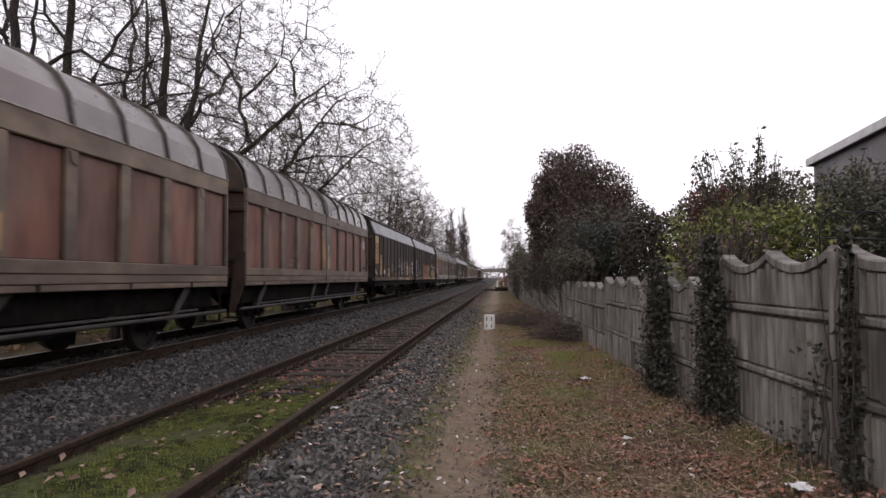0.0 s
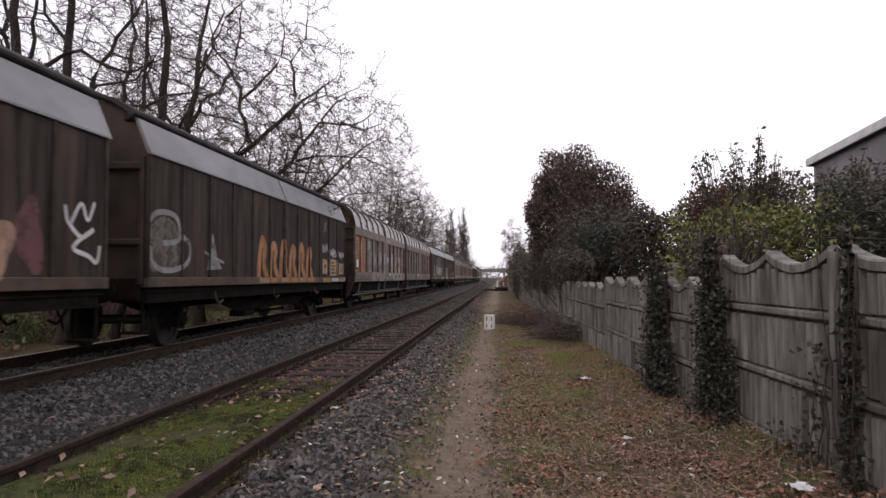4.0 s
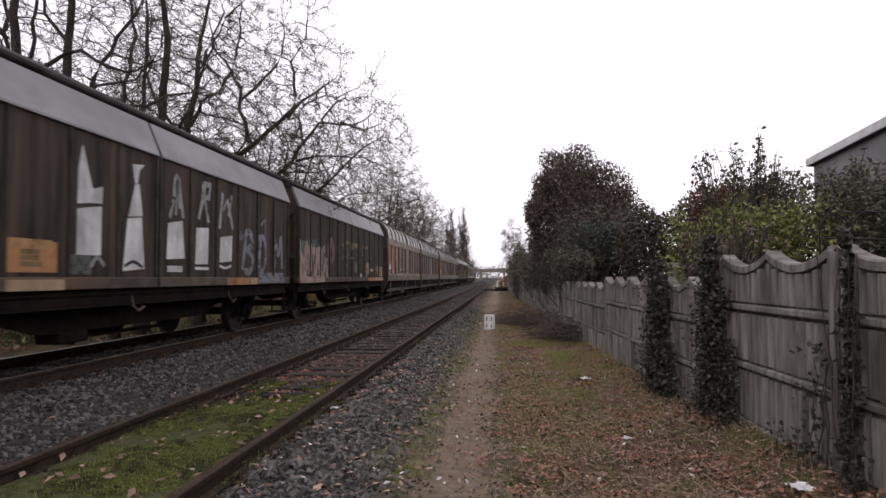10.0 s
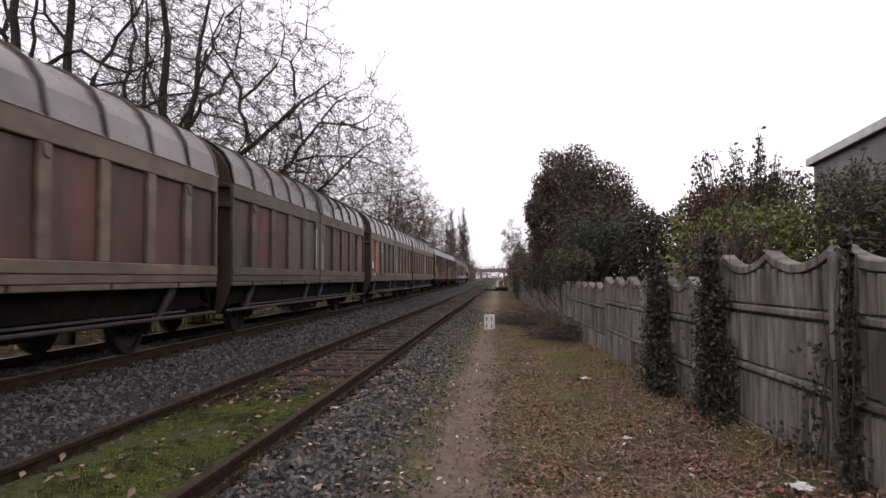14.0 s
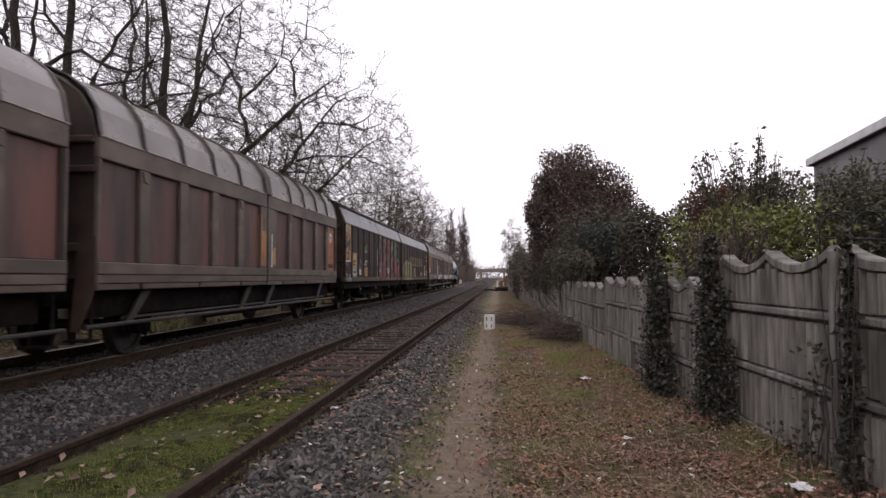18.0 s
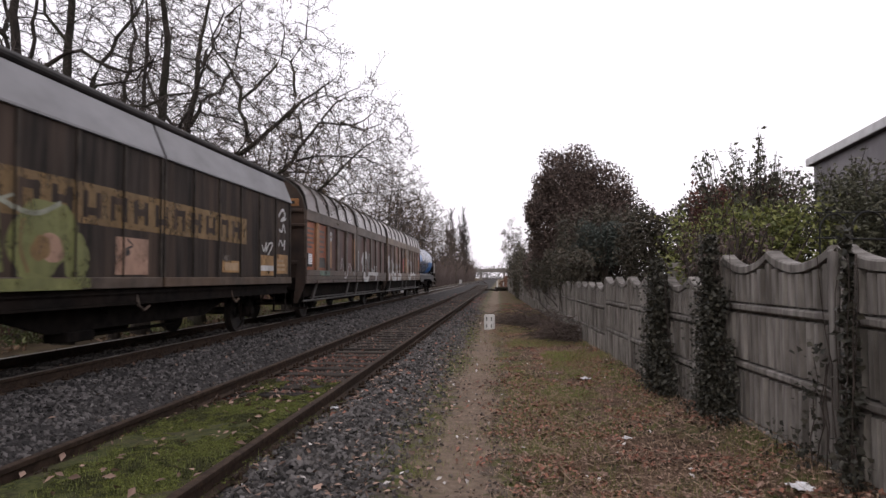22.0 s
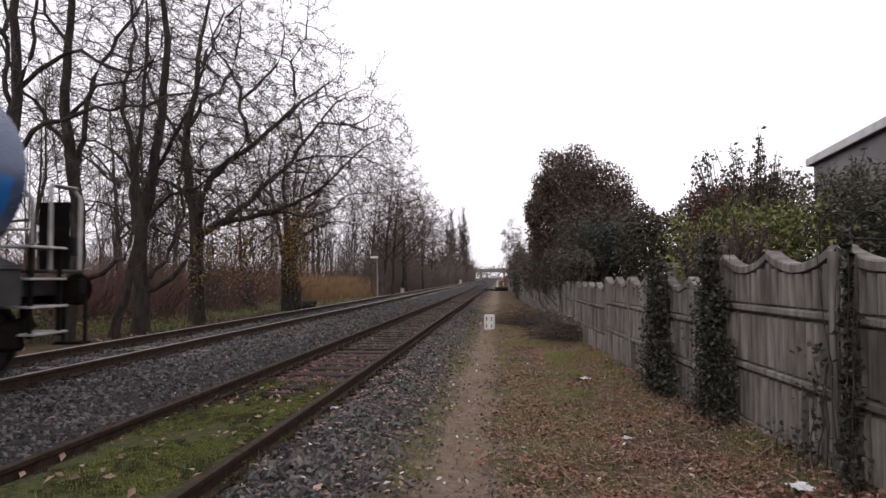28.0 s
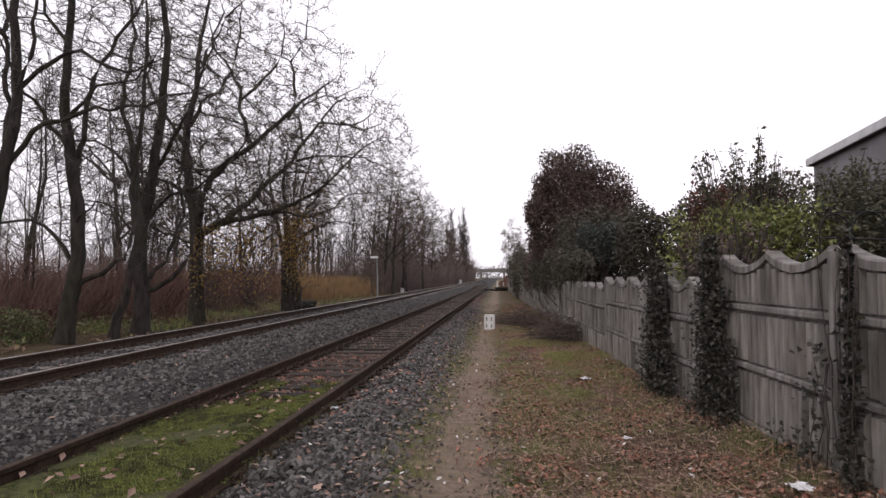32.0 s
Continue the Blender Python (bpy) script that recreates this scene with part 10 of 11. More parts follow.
    leaf_thing("far_shrub", "olive and brown shrubs far along the fence", (1.6, 52, 0),
               [((1.5, 48, 1.6), (0.6, 5, 1.7), 3600), ((1.8, 62, 1.9), (0.9, 7, 2.3), 3600), ((2.2, 80, 2.4), (1.3, 9, 3.2), 3600)], CREEPER, 0.2, 71, 60)
    leaf_thing("far_shrub", "rusty brown bracken on a low bank far off", (1.4, 90, 0), [((1.2, 88, 0.6), (0.9, 14, 0.9), 3500)], FALLEN_BRACKEN, 0.22, 72, 20)
    # the far thicket carries its haze in the leaf colour
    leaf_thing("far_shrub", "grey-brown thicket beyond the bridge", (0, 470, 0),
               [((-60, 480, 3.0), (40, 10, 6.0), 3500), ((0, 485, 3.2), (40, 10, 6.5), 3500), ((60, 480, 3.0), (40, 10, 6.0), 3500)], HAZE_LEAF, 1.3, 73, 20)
    fence_ivy(8.5, 1.62, 9500, 61, 0.52, 40, 0.018, 0.056)
    fence_ivy(6.5, 1.8, 9500, 62, 0.36, 40, 0.016, 0.05)
    fence_ivy(6.12, 0.85, 420, 65, 0.12, 4, 0.022, 0.055)
    fence_ivy(4.16, 1.72, 900, 63, 0.12, 7, 0.022, 0.066)
    leaf_thing("garden_shrub", "dense dull green shrub behind the fence", (4.6, 8.8, 0), [((4.2, 8.7, 1.9), (0.5, 0.45, 0.6), 2600), ((4.9, 8.8, 2.0), (0.65, 0.45, 0.65), 3200), ((4.5, 9.0, 2.4), (0.5, 0.4, 0.45), 2000), ((5.3, 9.0, 2.3), (0.55, 0.45, 0.55), 2400)], DUSK_GREEN, 0.06, 66, 60, ragged=0.1)
    # loose sprigs low on the nearest bay
    fence_ivy(4.6, 1.0, 130, 64, 0.2, 4, 0.022, 0.055)
    fence_ivy(4.95, 0.35, 140, 67, 0.5, 3, 0.02, 0.05)


def build_house():
    """A flat-roofed grey hall behind the gardens, its long wall turned a little from the tracks."""
    hall = tagged(empty("house", (8.02, 17.7, 0)), "grey rendered flat-roofed hall with a pale roof edge", "building")
    hall.rotation_euler = (0, 0, radians(-7.5))
    wall_mat = surface("grey_render", (0.2, 0.19, 0.2), (0.25, 0.24, 0.252), 1.5, 0.9, 0, 0.2, 80, (0.15, 0.145, 0.155), 0.35, 0.7)
    trim_mat = surface("pale_roof_trim", (0.5, 0.5, 0.51), (0.62, 0.62, 0.63), 3, 0.7, 0, 0.1, 60)
    dark = surface("roof_felt_dark", (0.05, 0.048, 0.05), (0.09, 0.085, 0.088), 3, 0.8, 0, 0.2, 40)
    part("wall", Shape().box(0.0, 9, -15, 0, -0.1, 4.3, 0.01), wall_mat, hall, "plain grey rendered wall")
    part("soffit", Shape().box(-0.12, 9.2, -15.2, 0.1, 4.3, 4.35), dark, hall)
    part("fascia", Shape().box(-0.15, -0.12, -15.2, 0.13, 4.31, 4.5, 0.008), trim_mat, hall, "pale roof edge board")
    part("roof", Shape().box(-0.12, 9.2, -15.2, 0.1, 4.35, 4.49), dark, hall)


def build_garden_iron():
    """Black ironwork behind the fence, a grey pier, and the arch of a gate."""
    iron = surface("black_iron", (0.012, 0.012, 0.013), (0.03, 0.03, 0.03), 8, 0.5, 0.6, 0.1, 80)
    gate = tagged(empty("iron_trellis", (3.3, 6.6, 0)), "black wrought-iron arched trellis behind the fence", "trellis")
    for x0, x1 in ((-0.27, 0.0), (0.02, 0.33)):
        c, r = (x0 + x1) / 2, (x1 - x0) / 2
        pts = [(x0, 0, 0), (x0, 0, 1.9)] + [(c - r * math.cos(a), 0, 1.93 + r * 1.15 * math.sin(a)) for a in np.linspace(0, math.pi, 11)] + [(x1, 0, 1.9), (x1, 0, 0)]
        part("arch", Shape().tube(pts, 0.009, 6), iron, gate, smooth=True)
    part("rail", Shape().tube([(-0.3, 0, 1.86), (0.36, 0, 1.84)], 0.008, 6).tube([(-0.3, 0, 2.1), (0.36, 0, 2.1)], 0.006, 6), iron, gate)
    pier = tagged(empty("garden_pier", (2.85, 11.0, 0)), "plain grey concrete pier with a flat cap", "pier")
    part("shaft", Shape().box(-0.12, 0.12, -0.12, 0.12, -0.02, 1.62, 0.012), CONCRETE, pier)
    part("cap", Shape().box(-0.15, 0.15, -0.15, 0.15, 1.62, 1.72, 0.015), CONCRETE, pier)


build_fence()
build_gardens()
build_house()
build_garden_iron()


# ---- ballast, litter and small things by the track ----
MOSS = leafy("moss", (0.035, 0.045, 0.012), (0.195, 0.21, 0.056), 0.9, through=0.0)
DARK_MOSS = leafy("dark_moss", (0.018, 0.02, 0.009), (0.088, 0.09, 0.034), 0.9, through=0.0)
GRASS_BLADE = leafy("grass_blade", (0.08, 0.1, 0.03), (0.27, 0.28, 0.1), 0.7, through=0.1)
STRAW = leafy("dead_grass", (0.16, 0.108, 0.075), (0.36, 0.262, 0.18), 0.8, through=0.05)
FALLEN = leafy("fallen_leaf", (0.095, 0.06, 0.045), (0.385, 0.262, 0.205), 0.8, through=0.0)
FALLEN_RED = leafy("fallen_leaf_red", (0.09, 0.042, 0.03), (0.33, 0.15, 0.105), 0.8, through=0.0)
FALLEN_DARK = leafy("dark_fallen_leaf", (0.022, 0.016, 0.013), (0.09, 0.058, 0.042), 0.8, through=0.0)
LUSH = leafy("fresh_grass_blade", (0.095, 0.118, 0.03), (0.28, 0.32, 0.1), 0.7, through=0.1)
PALE_LITTER = leafy("pale_litter", (0.27, 0.24, 0.225), (0.6, 0.57, 0.55), 0.8, through=0.0)


def stone_mat(name, low, high):
    m = leafy(name, low, high, 0.9, through=0.0)
    return m


STONES = stone_mat("ballast_stones", (0.015, 0.0142, 0.0136), (0.145, 0.134, 0.13))
BROWN_STONES = stone_mat("brown_ballast_stones", (0.05, 0.04, 0.034), (0.15, 0.125, 0.11))


def near_first(rng, n, y0, y1, power=2.2):
    """Distances along the line, crowded towards the near end."""
    return y0 + (y1 - y0) * rng.uniform(0, 1, n) ** power


def lay(rng, n, x0, x1, y0, y1, power=2.2, lift=0.0, fray=0.0):
    """Places on the ground; fray loosens the edge at x0."""
    y = near_first(rng, n, y0, y1, power)
    u = rng.uniform(0, 1, n)
    x = x0 + (x1 - x0) * u
    if fray:
        wander = np.array([noise.noise((0.3, b * 0.5, 1)) + 0.6 * noise.noise((a, b * 1.6, 6)) for a, b in zip(x, y)])
        x = x + fray * (1 - u) ** 2 * (wander + rng.normal(0, 0.55, n))
    x = np.where(rng.uniform(0, 1, n) < 0.5, x, np.clip(x + rng.normal(0, 0.14, n), -14, 2.12))
    return np.array([(a, b, ground_z(a, b) + 0.03 * noise.noise((a * 1.3, b * 1.3, 0)) + 0.014 * noise.noise((a * 5, b * 5, 3)) + lift) for a, b in zip(x, y)])


def build_stones():
    rng = np.random.default_rng(301)
    for name, label, mat_, n, x0, x1, y0, y1, power, s in (
            ("main_ballast", "coarse dark grey crushed stone", STONES, 34000, -8.9, -3.9, 4.2, 42, 1.7, 0.052),
            ("siding_ballast", "dark crushed stone beside the siding", STONES, 15000, -2.1, -0.85, 2.2, 30, 1.9, 0.05),
            ("siding_bed", "brownish crushed stone between the siding's rails", BROWN_STONES, 12000, -3.9, -1.9, 6.5, 36, 1.4, 0.045)):
        p = lay(rng, n, x0, x1, y0, y1, power, 0.004)
        sz = rng.uniform(0.5, 1.5, n) * s * np.where(p[:, 1] > 14, 1.35, 1.0)
        tagged(part(name, scatter(name, p, sz, STONE_V, STONE_F, rng, stretch=0.5), mat_), label, "ballast", kind="stuff")
    # moss cushions between the siding's rails, and the soil that carries them
    n = 230000
    p = lay(rng, n, -3.42, -2.06, 2.0, 9.8, 1.2, 0.012)
    keep = np.array([noise.noise((a * 1.6, b * 0.9, 9)) + 0.5 * noise.noise((a * 4, b * 4, 5)) > -0.72 + max(0, (b - 7.0) * 0.42) for a, b, c in p])
    p = p[keep]
    p[:, 2] += 0.044 + 0.02 * np.array([noise.noise((a * 6, b * 6, 2)) for a, b, c in p])
    tone = np.array([noise.noise((a * 2.6, b * 1.7, 17)) + 0.7 * noise.noise((a * 8, b * 8, 23)) for a, b, c in p]) + rng.normal(0, 0.13, len(p))
    tone += 0.7 * (rng.uniform(0, 1, len(p)) < 0.08) - 0.25 * (np.abs(p[:, 0] + 2.74) > 0.5)
    for name, label, mat_, sel in (("moss", "bright green moss between the siding's rails", MOSS, tone > -0.12), ("dark_moss", "dark wet moss between the siding's rails", DARK_MOSS, tone <= -0.12)):
        q = p[sel]
        tagged(part(name, scatter(name, q, rng.uniform(0.007, 0.021, len(q)), LEAF_V, LEAF_F, rng, flat=0.15), mat_), label, "moss", kind="stuff")
    bed = Shape()
    xs, ys = np.linspace(-3.43, -2.05, 12), np.linspace(1.5, 8.2, 40)
    bed.add([(x, y, ground_z(x, y) + 0.048 + 0.02 * noise.noise((x * 6, y * 6, 2)) - 0.05 * (max(0, y - 7.0))) for y in ys for x in xs], [(j * 12 + i, j * 12 + i + 1, j * 12 + i + 13, j * 12 + i + 12) for j in range(39) for i in range(11)])
    tagged(part("moss_bed", bed, surface("moss_soil", (0.026, 0.032, 0.01), (0.08, 0.086, 0.028), 22, 0.95, 0, 1.0, 90, (0.065, 0.05, 0.035), 3.0, 0.8), smooth=True), "mossy soil between the siding's rails", "moss", kind="stuff")


def build_litter():
    rng = np.random.default_rng(302)
    for name, label, mat_, n, x0, x1, y0, y1, power, s in (
            ("leaf_litter", "brown fallen leaves on the verge", FALLEN, 26000, 0.0, 2.15, 3.0, 32, 1.9, 0.03),
            ("red_leaf_litter", "reddish fallen leaves on the verge", FALLEN_RED, 25000, -0.05, 2.15, 3.0, 38, 1.7, 0.046),
            ("dark_leaf_litter", "dark rotting leaves on the verge", FALLEN_DARK, 12000, 0.0, 2.15, 3.0, 32, 1.8, 0.042),
            ("large_leaves", "large curled brown leaves on the verge", FALLEN, 150, 0.1, 2.1, 3.6, 24, 1.6, 0.085),
            ("path_side_leaves", "brown leaves between ballast and path", FALLEN, 1500, -1.2, -0.55, 3.0, 40, 1.7, 0.05),
            ("track_leaves", "scattered fallen leaves on the ballast", FALLEN, 420, -8.5, 0.0, 3.0, 30, 1.7, 0.08),
            ("moss_leaves", "brown leaves lying on the moss", FALLEN, 170, -3.5, -2.0, 2.6, 9.0, 1.0, 0.075),
            ("rail_side_leaves", "reddish leaves caught beside the siding's far rail", FALLEN_RED, 330, -3.52, -3.24, 3.0, 12, 1.0, 0.08),
            ("siding_edge_leaves", "brown leaves beside the siding's near rail", FALLEN, 220, -1.95, -1.55, 3.0, 12, 1.0, 0.07),
            ("sleeper_litter", "reddish leaves and twigs heaped over the siding's sleepers", FALLEN_RED, 1500, -3.4, -2.1, 7.6, 13.5, 1.0, 0.055),
            ("siding_leaves", "reddish leaves lying on the siding", FALLEN_RED, 1900, -3.9, -0.9, 7.0, 60, 1.0, 0.085),
            ("pale_litter", "pale dry leaves and scraps", PALE_LITTER, 620, -3.6, 2.1, 3.0, 24, 1.8, 0.045)):
        p = lay(rng, n, x0, x1, y0, y1, power, 0.09 if name == "moss_leaves" else 0.022, 0.45 if x1 > 2.0 and x0 > -1 else 0.0)
        if name in ("red_leaf_litter", "dark_leaf_litter"):
            p = p[np.array([noise.noise((a * 1.7, b * 1.1, 12 if name == "red_leaf_litter" else 31)) + 0.4 * noise.noise((a * 5, b * 4, 2)) > 0.0 for a, b, c in p])]
        tagged(part(name, scatter(name, p, rng.uniform(0.6, 1.4, len(p)) * s, LEAF_V, LEAF_F, rng, flat=0.86), mat_), label, "leaves", kind="stuff")
    # blades: thin upright triangles
    blade_v, blade_f = [(-0.03, 0, 0), (0.03, 0, 0), (0.1, 0.12, 1)], [(0, 1, 2)]
    for name, label, mat_, n, x0, x1, y0, y1, thr, hmin, hmax in (
            ("verge_grass", "thin green grass on the verge", GRASS_BLADE, 85000, 0.0, 2.1, 3.0, 30, 0.0, 0.025, 0.065),
            ("dead_grass", "short dead grass among the leaves", STRAW, 36000, 0.0, 2.15, 3.0, 30, -0.3, 0.03, 0.075),
            ("lush_grass", "bright short grass on the verge", LUSH, 120000, 0.15, 1.9, 6.5, 18, -0.16, 0.028, 0.062),
            ("moss_grass", "thin grass growing through the moss", LUSH, 5000, -3.35, -2.15, 2.6, 7.6, -0.1, 0.085, 0.125),
            ("wood_edge_grass", "yellow-green grass at the edge of the wood", GRASS_BLADE, 15000, -13.2, -9.4, 17, 50, 0.1, 0.07, 0.2),
            ("path_edge_grass", "thin grass along the path", GRASS_BLADE, 9000, -1.0, -0.5, 5.0, 26, -0.1, 0.02, 0.06)):
        p = lay(rng, n, x0, x1, y0, y1, 1.9, -0.002, 0.45 if x1 > 2.0 else 0.2)
        keep = np.array([noise.noise((a * 1.1, b * 0.55, 4)) + 0.4 * noise.noise((a * 4, b * 3, 8)) > thr for a, b, c in p])
        p = p[keep]
        if name == "lush_grass":
            p = p[rng.uniform(0, 1, len(p)) < 0.9 * np.exp(-((p[:, 1] - 12) / 3.0) ** 2) * (0.45 + 0.55 * (p[:, 0] < 1.3))]
        h = rng.uniform(hmin, hmax, len(p)) * np.where(p[:, 1] > 12, 1.5, 1.0)
        tagged(part(name, scatter(name, p, h, blade_v, blade_f, rng, flat=0.94), mat_), label, "grass", kind="stuff")
    # dead stalks lying about, and pebbles beside the path
    n = 9000
    p = lay(rng, n, 0.0, 2.15, 3.0, 28, 1.8, 0.02, 0.3)
    stalk_v, stalk_f = [(-0.018, -0.5, 0), (0.018, -0.5, 0), (0.012, 0.5, 0.06), (-0.012, 0.5, 0.06)], [(0, 1, 2), (0, 2, 3)]
    tagged(part("dead_stalks", scatter("dead_stalks", p, rng.uniform(0.06, 0.2, n), stalk_v, stalk_f, rng, flat=0.9), STRAW), "dead straw-coloured stalks lying on the verge", "grass", kind="stuff")
    n = 5200
    p = lay(rng, n, -1.1, 0.15, 3.0, 24, 1.7, 0.006)
    p = p[(np.abs(p[:, 0] + 0.3) > 0.2) | (rng.uniform(0, 1, n) < 0.12)]
    tagged(part("pebbles", scatter("pebbles", p, rng.uniform(0.008, 0.035, len(p)), STONE_V, STONE_F, rng, stretch=0.5), BROWN_STONES), "small pebbles beside the trodden path", "pebbles", kind="stuff")


def paper_scrap(x, y, size, seed, label):
    """Crumpled white paper lying on the ground."""
    rnd = random.Random(seed)
    n, v = 7, []
    for j in range(n):
        for i in range(n):
            r = 0.5 + 0.12 * rnd.random()
            v.append(((i / (n - 1) - 0.5) * size * (1 + 0.3 * rnd.random()), (j / (n - 1) - 0.5) * size * 0.8 * (1 + 0.3 * rnd.random()), size * 0.3 * rnd.random() * (1 - abs(i / 3 - 1) * 0.6) + 0.01))
    s = Shape().add(v, [(j * n + i, j * n + i + 1, (j + 1) * n + i + 1, (j + 1) * n + i) for j in range(n - 1) for i in range(n - 1)])
    ob = part("paper_scrap", s, PAPER)
    ob.location = (x, y, ground_z(x, y) + 0.015)
    ob.rotation_euler = (0, 0, rnd.uniform(0, 6))
    tagged(ob, label, "litter")


PAPER = surface("paper_white", (0.5, 0.5, 0.52), (0.72, 0.72, 0.74), 8, 0.8, 0, 0.2, 60)
MARKER_WHITE = surface("marker_white_paint", (0.5, 0.5, 0.5), (0.66, 0.66, 0.66), 6, 0.8, 0, 0.2, 60, (0.3, 0.28, 0.26), 3, 0.5)


def distance_marker(x, y, w, h, d, turn, bars=True):
    """A white-painted concrete distance stone with dark figures, here plain bars."""
    m = tagged(empty("distance_marker", (x, y, ground_z(x, y) - 0.03)), "white-painted concrete distance marker beside the track", "marker stone")
    m.rotation_euler = (0, 0, radians(turn))
    out = [(-w / 2, 0), (w / 2, 0), (w / 2, h * 0.93), (w / 2 - 0.03, h), (-w / 2 + 0.03, h), (-w / 2, h * 0.93)]
    part("stone", Shape().prism(out, 0, d), MARKER_WHITE, m)
    if bars:
        for bx in (-0.25, 0.22):
            for z0, z1 in ((0.62, 0.86), (0.2, 0.42)):
                part("figure_bar", Shape().box(w * bx - w * 0.05, w * bx + w * 0.05, -0.004, 0.0, h * z0, h * z1), SLATE, m)


def brush_pile():
    """Cut branches heaped beside the fence."""
    rng = np.random.default_rng(401)
    lines = []
    for cx, cy, sx, sy, h, n in ((1.45, 15.9, 0.27, 0.4, 0.42, 560), (0.95, 20.6, 0.4, 0.7, 0.42, 520), (0.3, 21.6, 0.3, 0.3, 0.2, 120)):
        for _ in range(n):
            a = np.array([cx + rng.normal(0, sx), cy + rng.normal(0, sy), abs(rng.normal(0, h * 0.4)) + 0.03])
            d = rng.normal(0, 1, 3) * (1, 1, 0.25)
            d *= rng.uniform(0.25, 0.8) / np.linalg.norm(d)
            b, c = a + d * 0.5 + (0, 0, 0.05), a + d
            b[2], c[2] = max(0.03, b[2]), max(0.03, c[2])
            lines.append((np.array([a, b, c]), np.array([0.008, 0.006, 0.003])))
    for pts, r in lines:
        pts[:, 0] = np.minimum(pts[:, 0], fence_x(17) - 0.12)
    tagged(part("brush_pile", Grower.tubes("brush_pile", lines, 4), TWIG_HEAP), "heap of cut brown twigs by the fence", "twigs", kind="stuff")


def lamp_post(x, y, h):
    lamp = tagged(empty("street_lamp", (x, y, -0.02)), "thin grey lamp post with a small pale lantern", "street lamp")
    grey = surface("lamp_post_grey", (0.16, 0.16, 0.16), (0.24, 0.24, 0.24), 4, 0.6, 0.3, 0.1, 60)
    part("post", Shape().tube([(0, 0, 0), (0, 0, h * 0.5), (-0.06, 0, h)], [0.07, 0.055, 0.04], 10), grey, lamp, smooth=True)
    part("lantern", Shape().box(-0.55, 0.05, -0.12, 0.12, h - 0.02, h + 0.14, 0.04), MARKER_WHITE, lamp, "pale lantern head")


def overbridge():
    """A concrete road bridge far up the line."""
    br = tagged(empty("road_bridge", (-3.0, 430, 0)), "grey concrete road bridge across the tracks", "bridge")
    part("deck", Shape().box(-40, 40, 0, 8, 4.6, 6.0, 0.1), CONCRETE, br, "long concrete deck")
    part("parapet", Shape().box(-40, 40, 0, 0.25, 6.02, 6.9, 0.03), CONCRETE, br)
    for x in (-8.5, 6.5):
        part("pier", Shape().box(x - 0.6, x + 0.6, 0.6, 7.4, -0.2, 5.0, 0.1), CONCRETE, br)
    for i in range(10):
        part("railing_post", Shape().box(-18 + 4 * i, -17.8 + 4 * i, 0.05, 0.2, 6.9, 7.5), CONCRETE, br)
    for sgn in (-1, 1):
        part("embankment", Shape().add([(sgn * 9, -6, -0.1), (sgn * 60, -20, -0.1), (sgn * 60, 30, -0.1), (sgn * 9, 14, -0.1), (sgn * 22, 0, 5.0), (sgn * 60, 0, 5.5), (sgn * 60, 8, 5.5), (sgn * 22, 8, 5.0)],
             [(0, 1, 5, 4), (1, 2, 6, 5), (2, 3, 7, 6), (3, 0, 4, 7), (4, 5, 6, 7), (0, 3, 2, 1)]), TWIG_DUN, br, "brown grassy embankment")


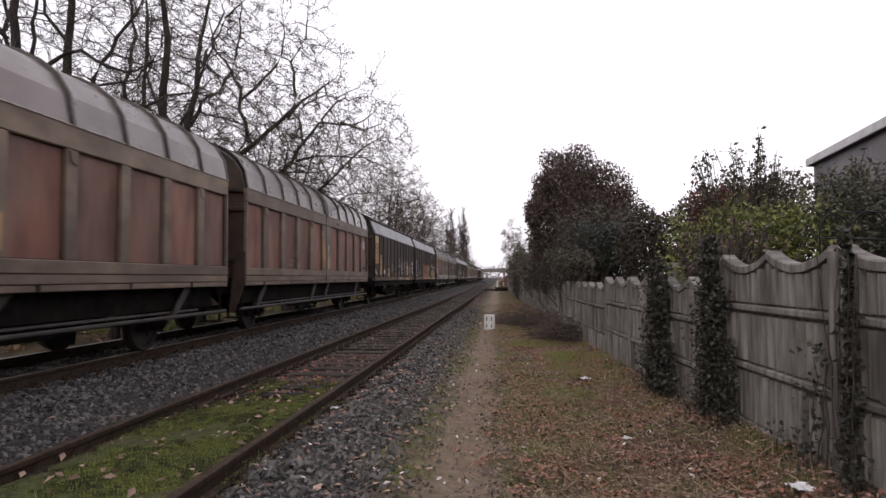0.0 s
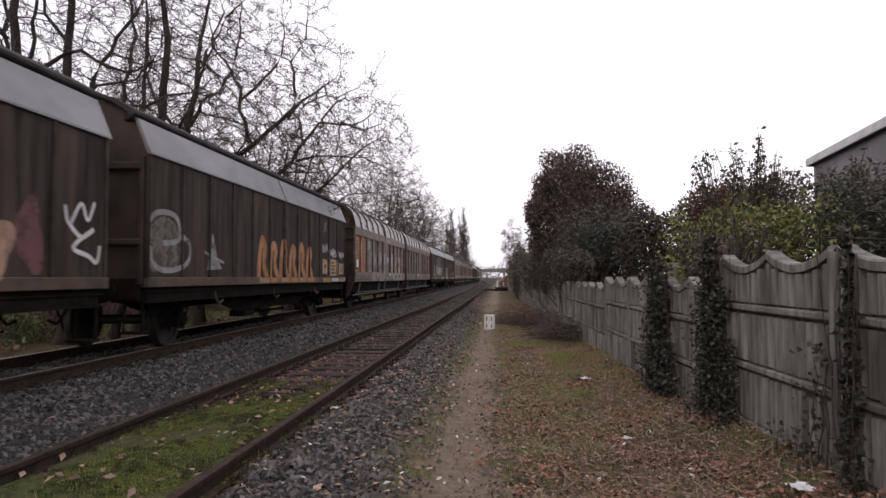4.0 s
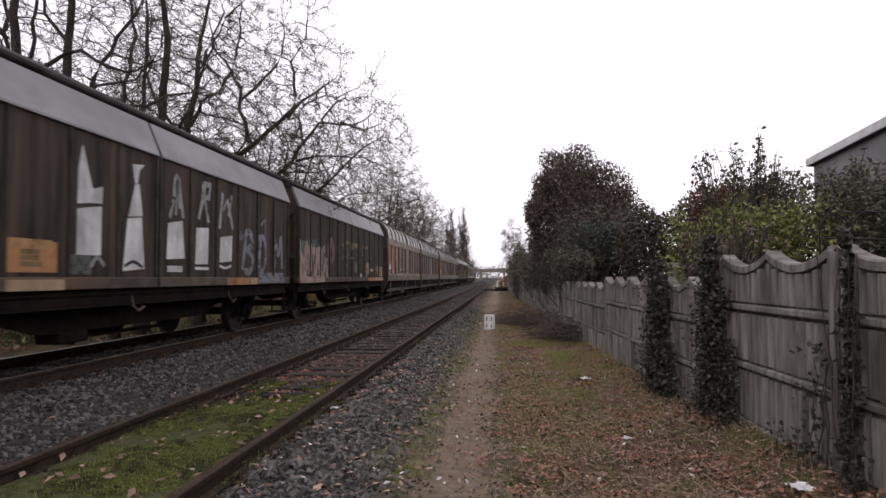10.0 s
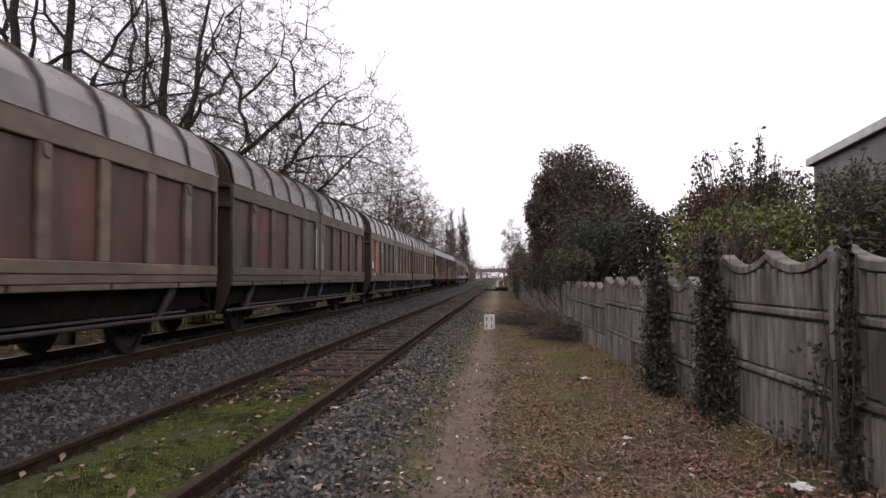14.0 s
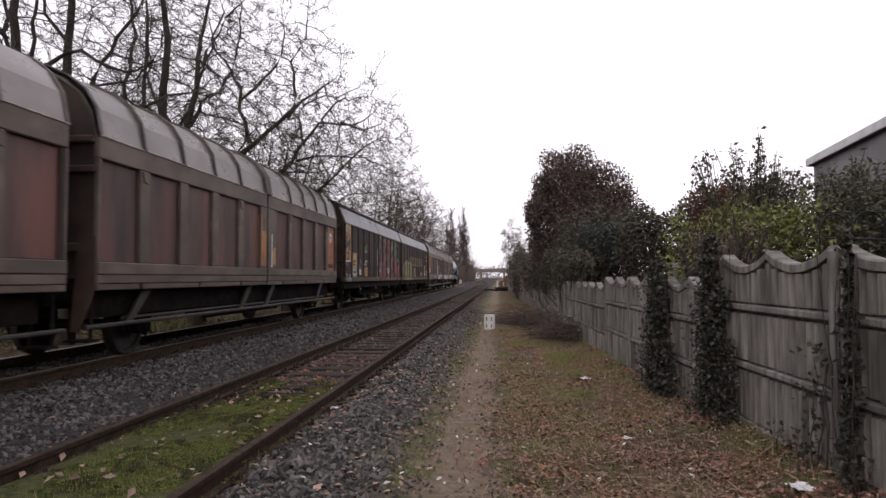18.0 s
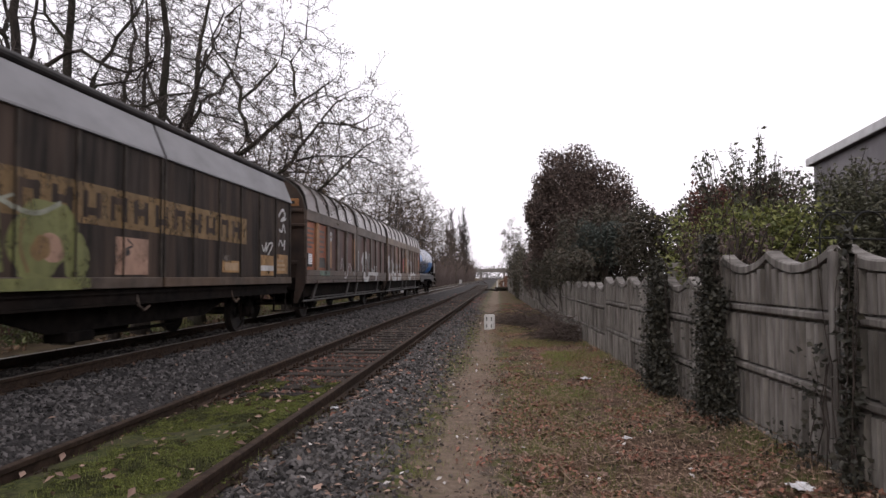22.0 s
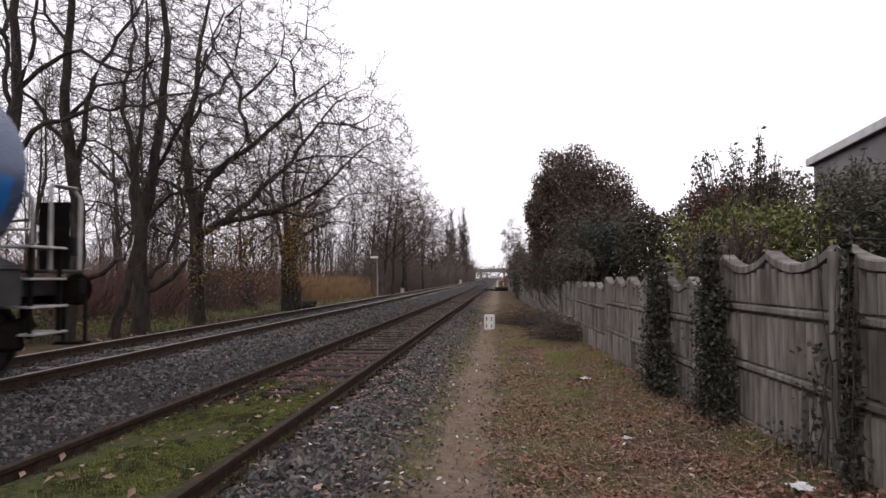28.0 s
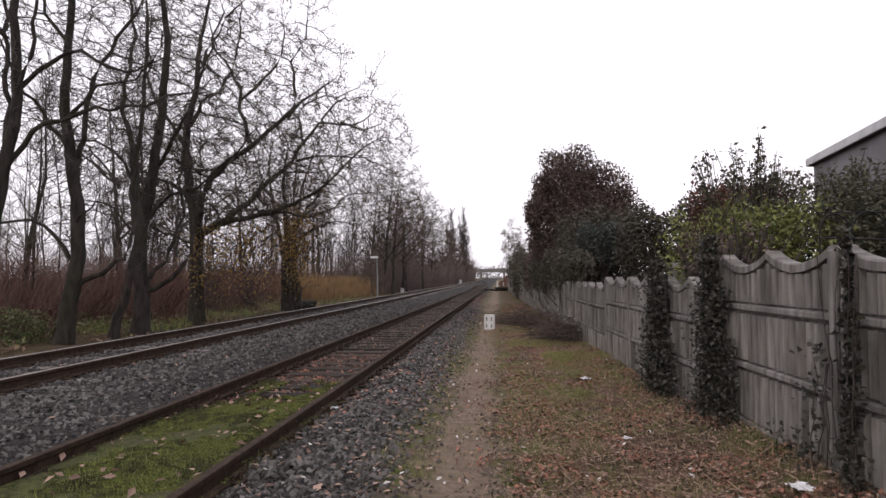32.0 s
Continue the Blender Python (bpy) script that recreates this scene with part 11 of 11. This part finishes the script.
def fallen_logs(x, y, seed, label, spread=1.0):
    rnd = random.Random(seed)
    heap = tagged(empty("log_pile", (x, y, 0)), label, "logs")
    for i in range(7):
        a = rnd.uniform(0, 3.14)
        l = rnd.uniform(0.4, 1.1) * spread
        c = (rnd.uniform(-0.8, 0.8) * spread, rnd.uniform(-0.5, 0.5) * spread, 0.12 + 0.1 * (i % 3))
        r = rnd.uniform(0.07, 0.16)
        part("log", Shape().tube([(c[0] - l * math.cos(a), c[1] - l * math.sin(a), c[2]), (c[0], c[1], c[2] + 0.03), (c[0] + l * math.cos(a), c[1] + l * math.sin(a), c[2] + 0.02)], [r, r * 0.95, r * 0.85], 9), BARK, heap, smooth=True)
    return heap


def white_stake(x, y, h):
    st = tagged(empty("white_stake", (x, y, 0)), "short white-painted marker post with a dark cap", "marker post")
    part("post", Shape().tube([(0, 0, -0.05), (0, 0, h)], 0.09, 10), MARKER_WHITE, st, smooth=True)
    part("cap", Shape().tube([(0, 0, h), (0, 0, h + 0.08)], 0.1, 10), INK, st, smooth=True)


build_stones()
build_litter()
for px_, py_, ps_, seed_ in ((1.16, 6.3, 0.07, 1), (1.55, 4.4, 0.12, 2), (1.85, 4.35, 0.13, 3), (1.25, 9.9, 0.12, 4), (-1.9, 7.6, 0.1, 5)):
    paper_scrap(px_, py_, ps_, seed_, "crumpled white paper scrap on the ground")
distance_marker(-0.28, 19.2, 0.29, 0.46, 0.14, -8)
distance_marker(-9.4, 65, 0.35, 0.5, 0.14, 4, False)
distance_marker(-9.1, 160, 0.6, 0.9, 0.2, 4, False)
brush_pile()
lamp_post(-9.2, 50.4, 3.0)
overbridge()
fallen_logs(0.25, 72, 5, "heap of dark cut logs beside the siding", 1.3)
fallen_logs(-9.3, 30.6, 6, "dark broken branch wood lying by the rail", 0.7)
white_stake(-0.2, 78, 1.1)
white_stake(0.55, 80, 0.9)


def motions():
    """The train rolls past; its wheels turn with it."""
    times, places = [r[0] for r in ROLL], [r[1] for r in ROLL]
    for place, wagon in TRAIN.items():
        walk(wagon, [(t, pose(MAIN_X, y + PITCH * place + SHIFT[place], MAIN_Z)) for t, y in ROLL])
        for n, ws in enumerate(WHEELSETS[place]):
            at = ws.location.copy()
            rows = []
            for i in range(481):
                t = 2 * i / FPS
                turn = math.degrees((ROLL[0][1] - float(np.interp(t, times, places))) / 0.47)
                rows.append((t, pose(*at, turn + 37 * n)))
            walk(ws, rows)


motions()
